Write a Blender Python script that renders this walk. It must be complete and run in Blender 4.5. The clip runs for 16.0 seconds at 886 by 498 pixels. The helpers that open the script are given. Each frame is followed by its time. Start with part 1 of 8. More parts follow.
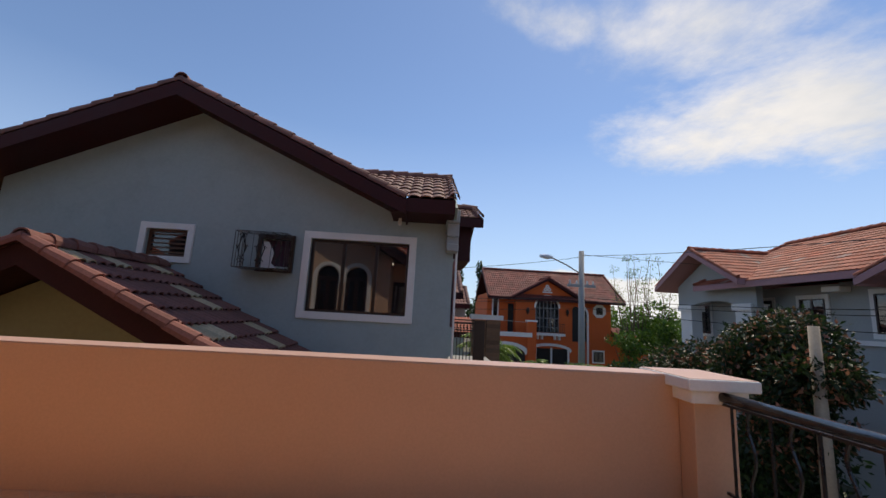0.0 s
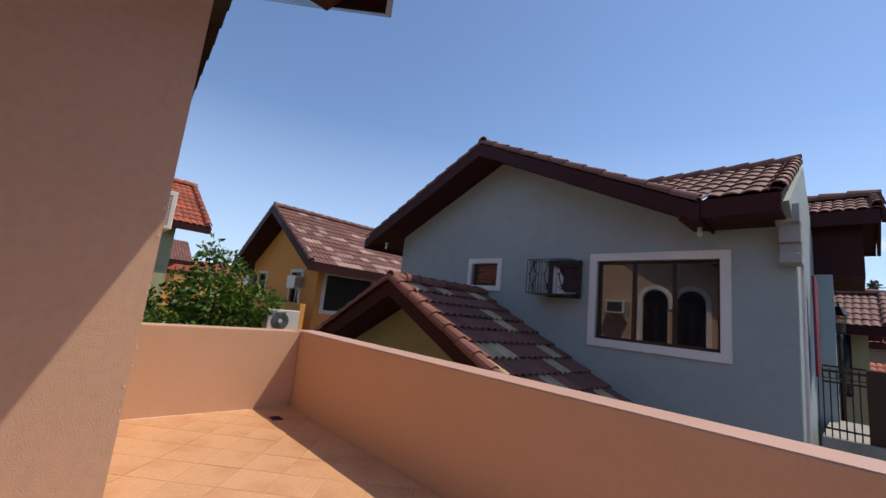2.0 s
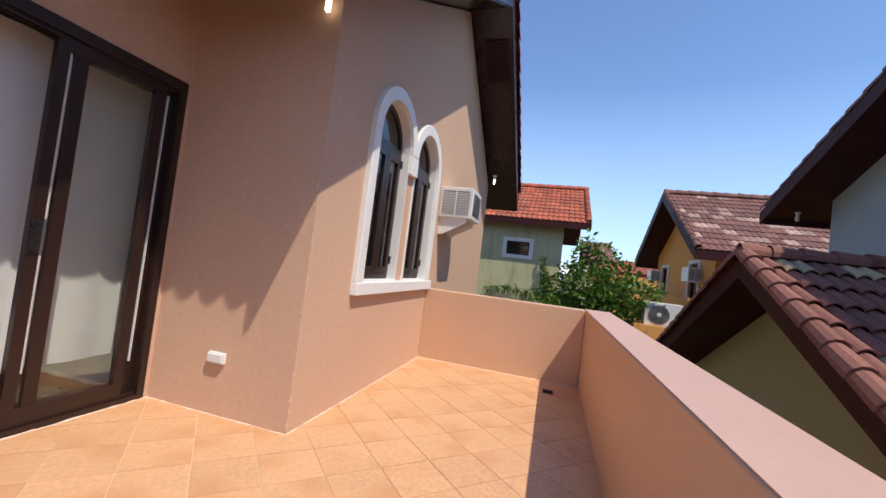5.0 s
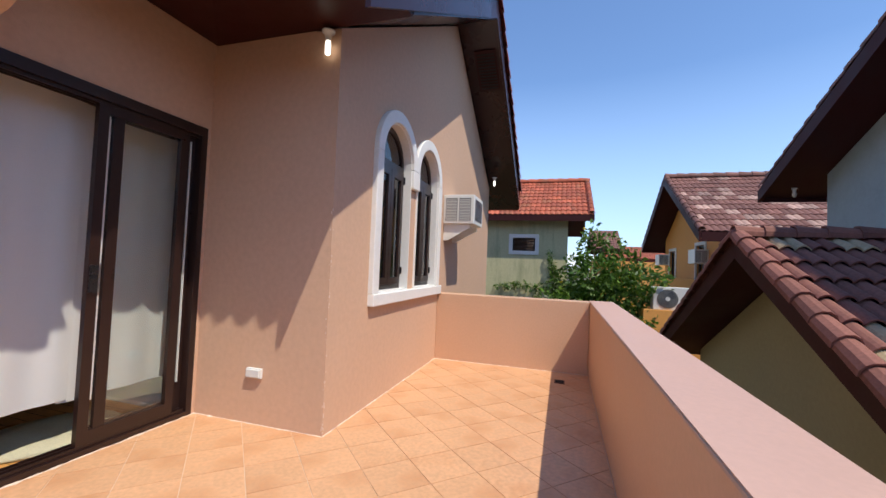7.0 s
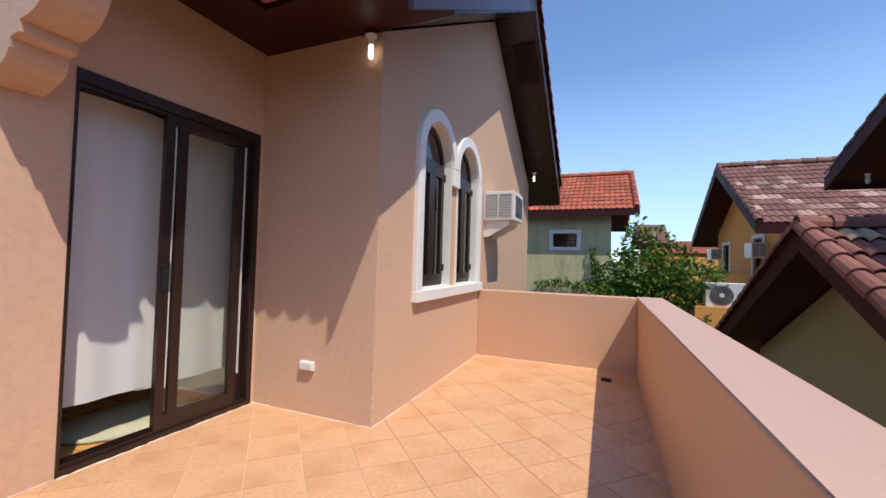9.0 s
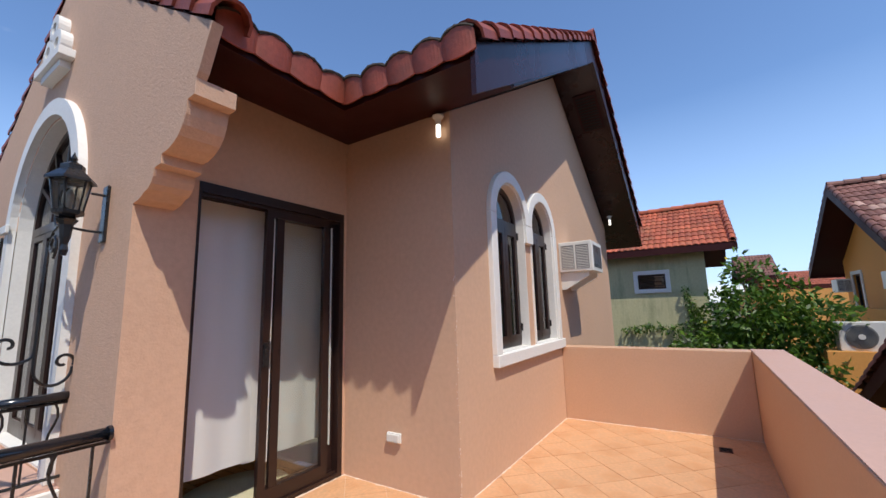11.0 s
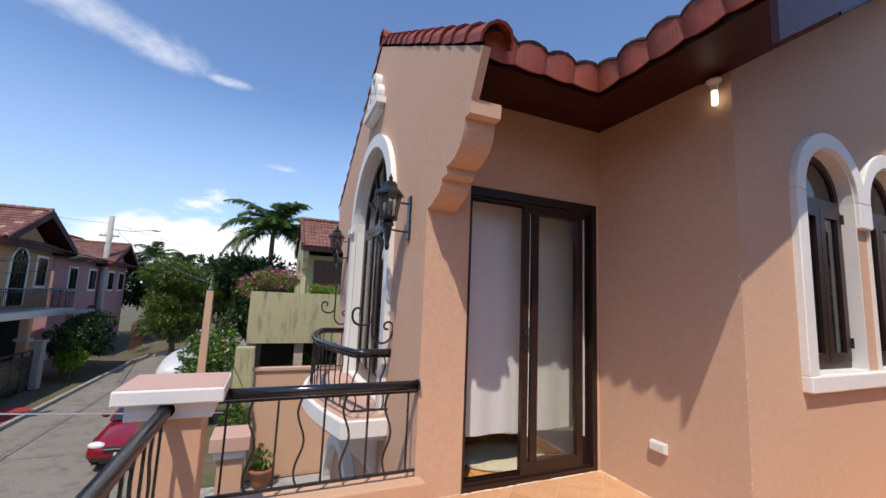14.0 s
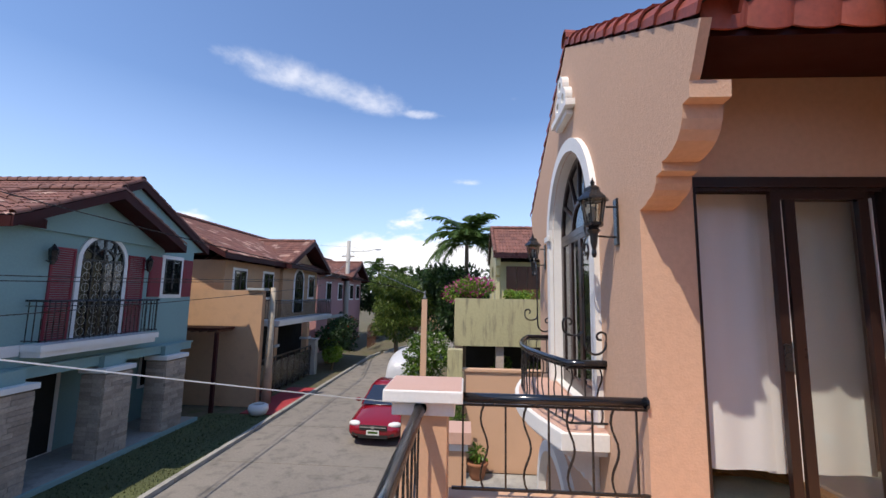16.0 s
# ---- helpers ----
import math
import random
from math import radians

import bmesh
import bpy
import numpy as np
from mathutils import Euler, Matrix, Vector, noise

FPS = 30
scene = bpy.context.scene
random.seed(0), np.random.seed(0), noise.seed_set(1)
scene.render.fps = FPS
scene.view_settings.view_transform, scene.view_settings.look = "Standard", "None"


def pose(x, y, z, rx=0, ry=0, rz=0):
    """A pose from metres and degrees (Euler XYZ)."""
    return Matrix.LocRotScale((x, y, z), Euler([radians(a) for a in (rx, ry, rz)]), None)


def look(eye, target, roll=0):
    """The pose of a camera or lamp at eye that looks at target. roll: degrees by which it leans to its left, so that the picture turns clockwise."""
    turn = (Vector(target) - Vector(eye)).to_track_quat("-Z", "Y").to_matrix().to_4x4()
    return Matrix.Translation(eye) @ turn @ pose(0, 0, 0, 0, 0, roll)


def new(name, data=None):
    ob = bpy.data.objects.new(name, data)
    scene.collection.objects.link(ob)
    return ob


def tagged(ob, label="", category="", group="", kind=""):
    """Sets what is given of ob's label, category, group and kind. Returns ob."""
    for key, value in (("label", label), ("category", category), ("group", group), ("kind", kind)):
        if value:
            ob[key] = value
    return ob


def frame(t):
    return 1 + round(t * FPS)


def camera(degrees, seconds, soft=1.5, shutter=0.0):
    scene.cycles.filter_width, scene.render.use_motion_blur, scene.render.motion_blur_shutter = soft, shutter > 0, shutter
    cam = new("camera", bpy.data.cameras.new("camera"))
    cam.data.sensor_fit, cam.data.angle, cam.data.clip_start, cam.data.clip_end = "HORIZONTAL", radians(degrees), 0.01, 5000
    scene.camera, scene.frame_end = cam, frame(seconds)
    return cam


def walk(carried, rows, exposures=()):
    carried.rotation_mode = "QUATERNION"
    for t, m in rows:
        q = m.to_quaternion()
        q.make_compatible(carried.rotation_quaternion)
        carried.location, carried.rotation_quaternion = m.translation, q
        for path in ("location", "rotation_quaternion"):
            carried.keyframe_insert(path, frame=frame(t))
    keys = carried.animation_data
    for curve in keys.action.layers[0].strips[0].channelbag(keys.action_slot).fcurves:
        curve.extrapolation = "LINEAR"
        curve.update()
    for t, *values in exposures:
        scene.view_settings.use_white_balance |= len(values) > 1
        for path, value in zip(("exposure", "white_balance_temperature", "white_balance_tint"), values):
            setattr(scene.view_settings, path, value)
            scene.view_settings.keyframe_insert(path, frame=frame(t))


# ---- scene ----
cam = camera(96.4, 16.0)
PATH = [
    (0, (1.077, -0.762, 1.1), (1.157, 1.209, 1.43), 3.2),
    (0.5, (1.224, -0.713, 1.124), (0.875, 1.239, 1.385), 2.9),
    (1, (1.506, -0.687, 1.149), (0.757, 1.148, 1.415), 5.4),
    (1.5, (1.743, -0.491, 1.172), (0.626, 1.14, 1.476), 6.6),
    (2, (1.969, -0.262, 1.173), (0.529, 1.088, 1.491), 6.1),
    (2.5, (2.199, -0.025, 1.198), (0.515, 1.014, 1.491), 4.8),
    (3, (2.282, 0.305, 1.17), (0.461, 1.093, 1.426), 4.5),
    (3.5, (2.282, 0.615, 1.129), (0.319, 1.206, 1.35), 4.84),
    (4, (2.243, 0.917, 1.087), (0.156, 1.258, 1.267), 6.276),
    (4.5, (2.149, 1.198, 1.114), (0.093, 1.158, 1.253), 7.69),
    (5, (2.069, 1.399, 1.109), (0.146, 0.858, 1.184), 6.997),
    (5.2, (2.078, 1.43, 1.117), (0.198, 0.755, 1.181), 5.62),
    (7.5, (2.334, 1.481, 1.166), (0.418, 0.913, 1.24), 1.8),
    (8, (2.331, 1.467, 1.164), (0.426, 0.86, 1.212), 2.0),
    (8.5, (2.341, 1.477, 1.166), (0.459, 0.801, 1.196), 1.9),
    (9, (2.349, 1.455, 1.152), (0.5, 0.696, 1.21), 1.6),
    (11.3, (2.395, 1.437, 1.283), (0.771, 0.315, 1.601), -1.7),
    (11.5, (2.409, 1.43, 1.278), (0.816, 0.261, 1.585), -1.4),
    (12, (2.428, 1.429, 1.278), (0.925, 0.135, 1.539), -0.4),
    (12.5, (2.445, 1.426, 1.271), (1.031, 0.029, 1.489), 0.9),
    (13, (2.456, 1.425, 1.275), (1.162, -0.088, 1.464), 2.0),
    (13.5, (2.469, 1.416, 1.273), (1.379, -0.248, 1.479), 2.6),
    (14, (2.482, 1.412, 1.277), (1.699, -0.412, 1.525), 2.4),
    (14.5, (2.523, 1.42, 1.286), (2.031, -0.5, 1.555), 1.6),
    (15, (2.546, 1.435, 1.319), (2.285, -0.531, 1.577), 1.0),
    (15.5, (2.588, 1.436, 1.323), (2.51, -0.547, 1.572), 0.9),
    (16, (2.626, 1.432, 1.329), (2.744, -0.551, 1.564), 1.0),
]
walk(cam, [(t, look(eye, target, roll)) for t, eye, target, roll in PATH],
     [(0.0, 0.24, 7800, 12), (1.5, 0.36, 7700, 13), (3.5, 0.70, 7250, 11), (5.0, 0.78, 7000, 10), (9.0, 0.76, 6850, 9), (12.0, 0.60, 6850, 10), (14.5, 0.63, 7150, 13), (16.0, 0.72, 7200, 14)])

# ---- light ----
SUN_TO = Vector((0.33, 0.49, 1.0)).normalized()
SUN_STRENGTH, SKY_STRENGTH = 2.5, 0.120
sun_data = bpy.data.lights.new("sun", "SUN")
sun_data.energy, sun_data.angle, sun_data.color = SUN_STRENGTH, radians(0.53), (1.0, 0.95, 0.87)
sun = new("sun", sun_data)
sun.matrix_world = Matrix.Translation((0, 0, 60)) @ SUN_TO.to_track_quat("Z", "Y").to_matrix().to_4x4()


def node(nt, kind, inputs=None, **props):
    n = nt.nodes.new(kind)
    for k, v in props.items():
        setattr(n, k, v)
    for k, v in (inputs or {}).items():
        if isinstance(v, bpy.types.NodeSocket):
            nt.links.new(v, n.inputs[k])
        else:
            n.inputs[k].default_value = v
    return n


def ramp(nt, fac, stops):
    r = node(nt, "ShaderNodeValToRGB", {0: fac})
    e = r.color_ramp.elements
    while len(e) < len(stops):
        e.new(0.5)
    for s, (p, c) in zip(e, stops):
        s.position, s.color = p, (*c, 1) if len(c) == 3 else c
    return r.outputs[0]


def build_world():
    w = bpy.data.worlds.new("sky")
    scene.world, w.use_nodes = w, True
    nt = w.node_tree
    nt.nodes.clear()
    sky = node(nt, "ShaderNodeTexSky", sky_type="NISHITA", sun_disc=False, sun_elevation=math.asin(SUN_TO.z),
               sun_rotation=math.atan2(SUN_TO.x, SUN_TO.y), altitude=100.0, air_density=1.0, dust_density=0.15, ozone_density=2.5)
    co = node(nt, "ShaderNodeTexCoord").outputs["Generated"]
    sep = node(nt, "ShaderNodeSeparateXYZ", {0: co})
    # the cloud layer as a plane high above: direction over height
    up = node(nt, "ShaderNodeMath", {0: sep.outputs[2], 1: 0.10}, operation="ADD").outputs[0]
    up = node(nt, "ShaderNodeMath", {0: up, 1: 0.02}, operation="MAXIMUM").outputs[0]
    px = node(nt, "ShaderNodeMath", {0: sep.outputs[0], 1: up}, operation="DIVIDE").outputs[0]
    py = node(nt, "ShaderNodeMath", {0: sep.outputs[1], 1: up}, operation="DIVIDE").outputs[0]
    flat = node(nt, "ShaderNodeCombineXYZ", {0: px, 1: py, 2: 0.0}).outputs[0]
    big = node(nt, "ShaderNodeTexNoise", {"Vector": flat, "Scale": 1.3, "Detail": 9.0, "Roughness": 0.62, "Distortion": 0.25}).outputs["Fac"]
    fine = node(nt, "ShaderNodeTexNoise", {"Vector": flat, "Scale": 6.0, "Detail": 6.0, "Roughness": 0.6}).outputs["Fac"]
    # where the banks of cloud stand: centre in the layer, size, weight
    total = None
    for cx, cy, sx, sy, wgt, turn in CLOUDS:
        dx = node(nt, "ShaderNodeMath", {0: px, 1: cx}, operation="SUBTRACT").outputs[0]
        dy = node(nt, "ShaderNodeMath", {0: py, 1: cy}, operation="SUBTRACT").outputs[0]
        c, s = math.cos(turn), math.sin(turn)
        ex = node(nt, "ShaderNodeMath", {0: dx, 1: c / sx}, operation="MULTIPLY").outputs[0]
        ex = node(nt, "ShaderNodeMath", {0: dy, 1: s / sx, 2: ex}, operation="MULTIPLY_ADD").outputs[0]
        ey = node(nt, "ShaderNodeMath", {0: dx, 1: -s / sy}, operation="MULTIPLY").outputs[0]
        dy = node(nt, "ShaderNodeMath", {0: dy, 1: c / sy, 2: ey}, operation="MULTIPLY_ADD").outputs[0]
        dx = ex
        d2 = node(nt, "ShaderNodeMath", {0: dx, 1: dx}, operation="MULTIPLY").outputs[0]
        d2 = node(nt, "ShaderNodeMath", {0: dy, 1: dy, 2: d2}, operation="MULTIPLY_ADD").outputs[0]
        b = node(nt, "ShaderNodeMapRange", {"Value": d2, "From Min": 0.0, "From Max": 1.0, "To Min": wgt, "To Max": 0.0}).outputs[0]
        total = b if total is None else node(nt, "ShaderNodeMath", {0: total, 1: b}, operation="MAXIMUM").outputs[0]
    f = node(nt, "ShaderNodeMath", {0: fine, 1: 0.25, 2: big}, operation="MULTIPLY_ADD").outputs[0]
    f = node(nt, "ShaderNodeMath", {0: f, 1: total}, operation="ADD").outputs[0]
    f = node(nt, "ShaderNodeMath", {0: f, 1: 0.10}, operation="SUBTRACT").outputs[0]
    cover = node(nt, "ShaderNodeMapRange", {"Value": f, "From Min": 0.97, "From Max": 1.33, "To Min": 0.0, "To Max": 0.95}, interpolation_type="SMOOTHSTEP").outputs[0]
    # low haze and the piled clouds on the horizon
    low = node(nt, "ShaderNodeMapRange", {"Value": sep.outputs[2], "From Min": 0.02, "From Max": 0.34, "To Min": 0.235, "To Max": -0.22}).outputs[0]
    stretch = node(nt, "ShaderNodeVectorMath", {0: co, 1: (1.0, 1.0, 2.2)}, operation="MULTIPLY").outputs[0]
    pile = node(nt, "ShaderNodeTexNoise", {"Vector": stretch, "Scale": 3.3, "Detail": 8.0, "Roughness": 0.55}).outputs["Fac"]
    pf = node(nt, "ShaderNodeMath", {0: pile, 1: low}, operation="ADD").outputs[0]
    # a higher bank of cumulus to the south-south-east
    bank = node(nt, "ShaderNodeVectorMath", {0: co, 1: (0.42, -0.90, 0.0)}, operation="DOT_PRODUCT").outputs["Value"]
    bank = node(nt, "ShaderNodeMapRange", {"Value": bank, "From Min": 0.86, "From Max": 0.96, "To Min": 0.0, "To Max": 0.10}).outputs[0]
    pf = node(nt, "ShaderNodeMath", {0: pf, 1: bank}, operation="ADD").outputs[0]
    pcover = node(nt, "ShaderNodeMapRange", {"Value": pf, "From Min": 0.64, "From Max": 0.72, "To Min": 0.0, "To Max": 0.85}, interpolation_type="SMOOTHSTEP").outputs[0]
    cover = node(nt, "ShaderNodeMath", {0: cover, 1: pcover}, operation="MAXIMUM").outputs[0]
    haze = node(nt, "ShaderNodeMapRange", {"Value": sep.outputs[2], "From Min": 0.0, "From Max": 0.42, "To Min": 0.72, "To Max": 0.0}).outputs[0]
    deep = node(nt, "ShaderNodeMix", {0: 1.0, 6: sky.outputs[0], 7: (*SKY_TINT, 1)}, data_type="RGBA", blend_type="MULTIPLY").outputs[2]
    hazed = node(nt, "ShaderNodeMix", {0: haze, 6: deep, 7: (*HAZE, 1)}, data_type="RGBA").outputs[2]
    shade = ramp(nt, pile, [(0.3, CLOUD_DARK), (0.62, CLOUD_LIGHT)])
    mix = node(nt, "ShaderNodeMix", {0: cover, 6: hazed, 7: shade}, data_type="RGBA").outputs[2]
    bg = node(nt, "ShaderNodeBackground", {0: mix, 1: SKY_STRENGTH})
    out = node(nt, "ShaderNodeOutputWorld", {0: bg.outputs[0]})


SKY_TINT = (0.80, 0.94, 1.12)
HAZE = (3.1, 4.5, 7.2)
CLOUD_DARK, CLOUD_LIGHT = (4.3, 4.9, 5.8), (6.3, 6.6, 7.1)
CLOUDS = [(0.62, -1.42, 0.70, 0.25, 0.68, 0.66), (0.36, 1.03, 0.36, 0.20, 0.66, 0.3), (0.80, 1.02, 0.66, 0.42, 0.78, 0.0), (1.20, 1.30, 1.0, 0.85, 0.76, 0.0), (1.7, 1.4, 0.9, 0.6, 0.55, 0.0), (0.2, -2.35, 0.25, 0.2, 0.36, 0.0),
          (0.2, -1.70, 0.24, 0.09, 0.52, 0.2), (0.30, -1.30, 0.22, 0.10, 0.44, 0.4), (0.0, -2.5, 0.30, 0.16, 0.44, 0.0), (-0.2, -1.58, 0.10, 0.05, 0.50, 0.0)]
build_world()


# ---- materials ----
def surf(name, col, rough=0.8, var=0.12, big=1.2, fine=40.0, bump=0.3, bscale=90.0, bdist=0.003, metal=0.0, stain=None, stain_amt=0.0, rand=0.0, island=0.0, streak=False, spec=0.5):
    m = bpy.data.materials.new(name)
    m.use_nodes = True
    nt = m.node_tree
    bsdf = nt.nodes["Principled BSDF"]
    co = node(nt, "ShaderNodeTexCoord").outputs["Object"]
    n1 = node(nt, "ShaderNodeTexNoise", {"Vector": co, "Scale": big, "Detail": 5.0, "Roughness": 0.6}).outputs["Fac"]
    n2 = node(nt, "ShaderNodeTexNoise", {"Vector": co, "Scale": fine, "Detail": 4.0}).outputs["Fac"]
    s = node(nt, "ShaderNodeMath", {0: n1, 1: n2}, operation="ADD").outputs[0]
    v = node(nt, "ShaderNodeMapRange", {"Value": s, "From Min": 0.7, "From Max": 1.3, "To Min": 1 - var, "To Max": 1 + var}).outputs[0]
    if rand:
        r = node(nt, "ShaderNodeObjectInfo").outputs["Random"]
        v = node(nt, "ShaderNodeMath", {0: node(nt, "ShaderNodeMapRange", {"Value": r, "To Min": 1 - rand, "To Max": 1 + rand}).outputs[0], 1: v}, operation="MULTIPLY").outputs[0]
    if island:
        r = node(nt, "ShaderNodeNewGeometry").outputs["Random Per Island"]
        v = node(nt, "ShaderNodeMath", {0: node(nt, "ShaderNodeMapRange", {"Value": r, "To Min": 1 - island, "To Max": 1 + island}).outputs[0], 1: v}, operation="MULTIPLY").outputs[0]
    c = node(nt, "ShaderNodeMix", {0: 1.0, 6: (*col, 1), 7: v}, data_type="RGBA", blend_type="MULTIPLY").outputs[2]
    if stain:
        vec = node(nt, "ShaderNodeVectorMath", {0: co, 1: (2.2, 2.2, 0.35) if streak else (1.0, 1.0, 1.0)}, operation="MULTIPLY").outputs[0]
        n3 = node(nt, "ShaderNodeTexNoise", {"Vector": vec, "Scale": 2.2, "Detail": 7.0, "Roughness": 0.65}).outputs["Fac"]
        a = node(nt, "ShaderNodeMapRange", {"Value": n3, "From Min": 0.5, "From Max": 0.72, "To Min": 0.0, "To Max": stain_amt}).outputs[0]
        c = node(nt, "ShaderNodeMix", {0: a, 6: c, 7: (*stain, 1)}, data_type="RGBA").outputs[2]
    nt.links.new(c, bsdf.inputs["Base Color"])
    rr = node(nt, "ShaderNodeMapRange", {"Value": n1, "From Min": 0.3, "From Max": 0.7, "To Min": max(rough - 0.08, 0.02), "To Max": min(rough + 0.08, 1)}).outputs[0]
    nt.links.new(rr, bsdf.inputs["Roughness"])
    bsdf.inputs["Metallic"].default_value = metal
    bsdf.inputs["Specular IOR Level"].default_value = spec
    if bump:
        n4 = node(nt, "ShaderNodeTexNoise", {"Vector": co, "Scale": bscale, "Detail": 3.0, "Roughness": 0.55}).outputs["Fac"]
        b = node(nt, "ShaderNodeBump", {"Strength": bump, "Distance": bdist, "Height": n4}).outputs[0]
        nt.links.new(b, bsdf.inputs["Normal"])
    return m


def glassy(name, tint=(0.75, 0.8, 0.78), see=0.6, rough=0.02, gloss=0.05):
    """A window pane: part clear glass, part dark mirror."""
    m = bpy.data.materials.new(name)
    m.use_nodes = True
    nt = m.node_tree
    nt.nodes.clear()
    g = node(nt, "ShaderNodeBsdfGlossy", {"Color": (1, 1, 1, 1), "Roughness": rough}).outputs[0]
    tr = node(nt, "ShaderNodeBsdfTransparent", {"Color": (*tint, 1)}).outputs[0]
    dk = node(nt, "ShaderNodeBsdfDiffuse", {"Color": (0.012, 0.012, 0.014, 1)}).outputs[0]
    base = node(nt, "ShaderNodeMixShader", {0: see, 1: dk, 2: tr}).outputs[0]
    fr = node(nt, "ShaderNodeLayerWeight", {"Blend": 0.5}).outputs["Facing"]
    fr = node(nt, "ShaderNodeMath", {0: fr, 1: 4.0}, operation="POWER").outputs[0]
    fr = node(nt, "ShaderNodeMath", {0: fr, 1: 0.75, 2: gloss}, operation="MULTIPLY_ADD").outputs[0]
    out = node(nt, "ShaderNodeMixShader", {0: fr, 1: base, 2: g}).outputs[0]
    node(nt, "ShaderNodeOutputMaterial", {0: out})
    return m


def leafy(name, col, col2, trans=0.35, mid=0.55):
    m = bpy.data.materials.new(name)
    m.use_nodes = True
    nt = m.node_tree
    nt.nodes.clear()
    r = node(nt, "ShaderNodeNewGeometry").outputs["Random Per Island"]
    c = ramp(nt, r, [(0.0, tuple(x * 0.6 for x in col)), (mid, col), (1.0, col2)])
    d = node(nt, "ShaderNodeBsdfPrincipled", {"Base Color": c, "Roughness": 0.45})
    t = node(nt, "ShaderNodeBsdfTranslucent", {"Color": c}).outputs[0]
    mx = node(nt, "ShaderNodeMixShader", {0: trans, 1: d.outputs[0], 2: t}).outputs[0]
    node(nt, "ShaderNodeOutputMaterial", {0: mx})
    return m


def fabric(name, col, trans=0.4):
    m = bpy.data.materials.new(name)
    m.use_nodes = True
    nt = m.node_tree
    nt.nodes.clear()
    co = node(nt, "ShaderNodeTexCoord").outputs["Object"]
    wv = node(nt, "ShaderNodeTexNoise", {"Vector": co, "Scale": 300.0}).outputs["Fac"]
    v = node(nt, "ShaderNodeMapRange", {"Value": wv, "To Min": 0.94, "To Max": 1.04}).outputs[0]
    c = node(nt, "ShaderNodeMix", {0: 1.0, 6: (*col, 1), 7: v}, data_type="RGBA", blend_type="MULTIPLY").outputs[2]
    d = node(nt, "ShaderNodeBsdfDiffuse", {"Color": c}).outputs[0]
    t = node(nt, "ShaderNodeBsdfTranslucent", {"Color": c}).outputs[0]
    node(nt, "ShaderNodeOutputMaterial", {0: node(nt, "ShaderNodeMixShader", {0: trans, 1: d, 2: t}).outputs[0]})
    return m


def glow(name, col, strength):
    m = bpy.data.materials.new(name)
    m.use_nodes = True
    b = m.node_tree.nodes["Principled BSDF"]
    b.inputs["Base Color"].default_value = (*col, 1)
    b.inputs["Emission Color"].default_value = (*col, 1)
    b.inputs["Emission Strength"].default_value = strength
    return m


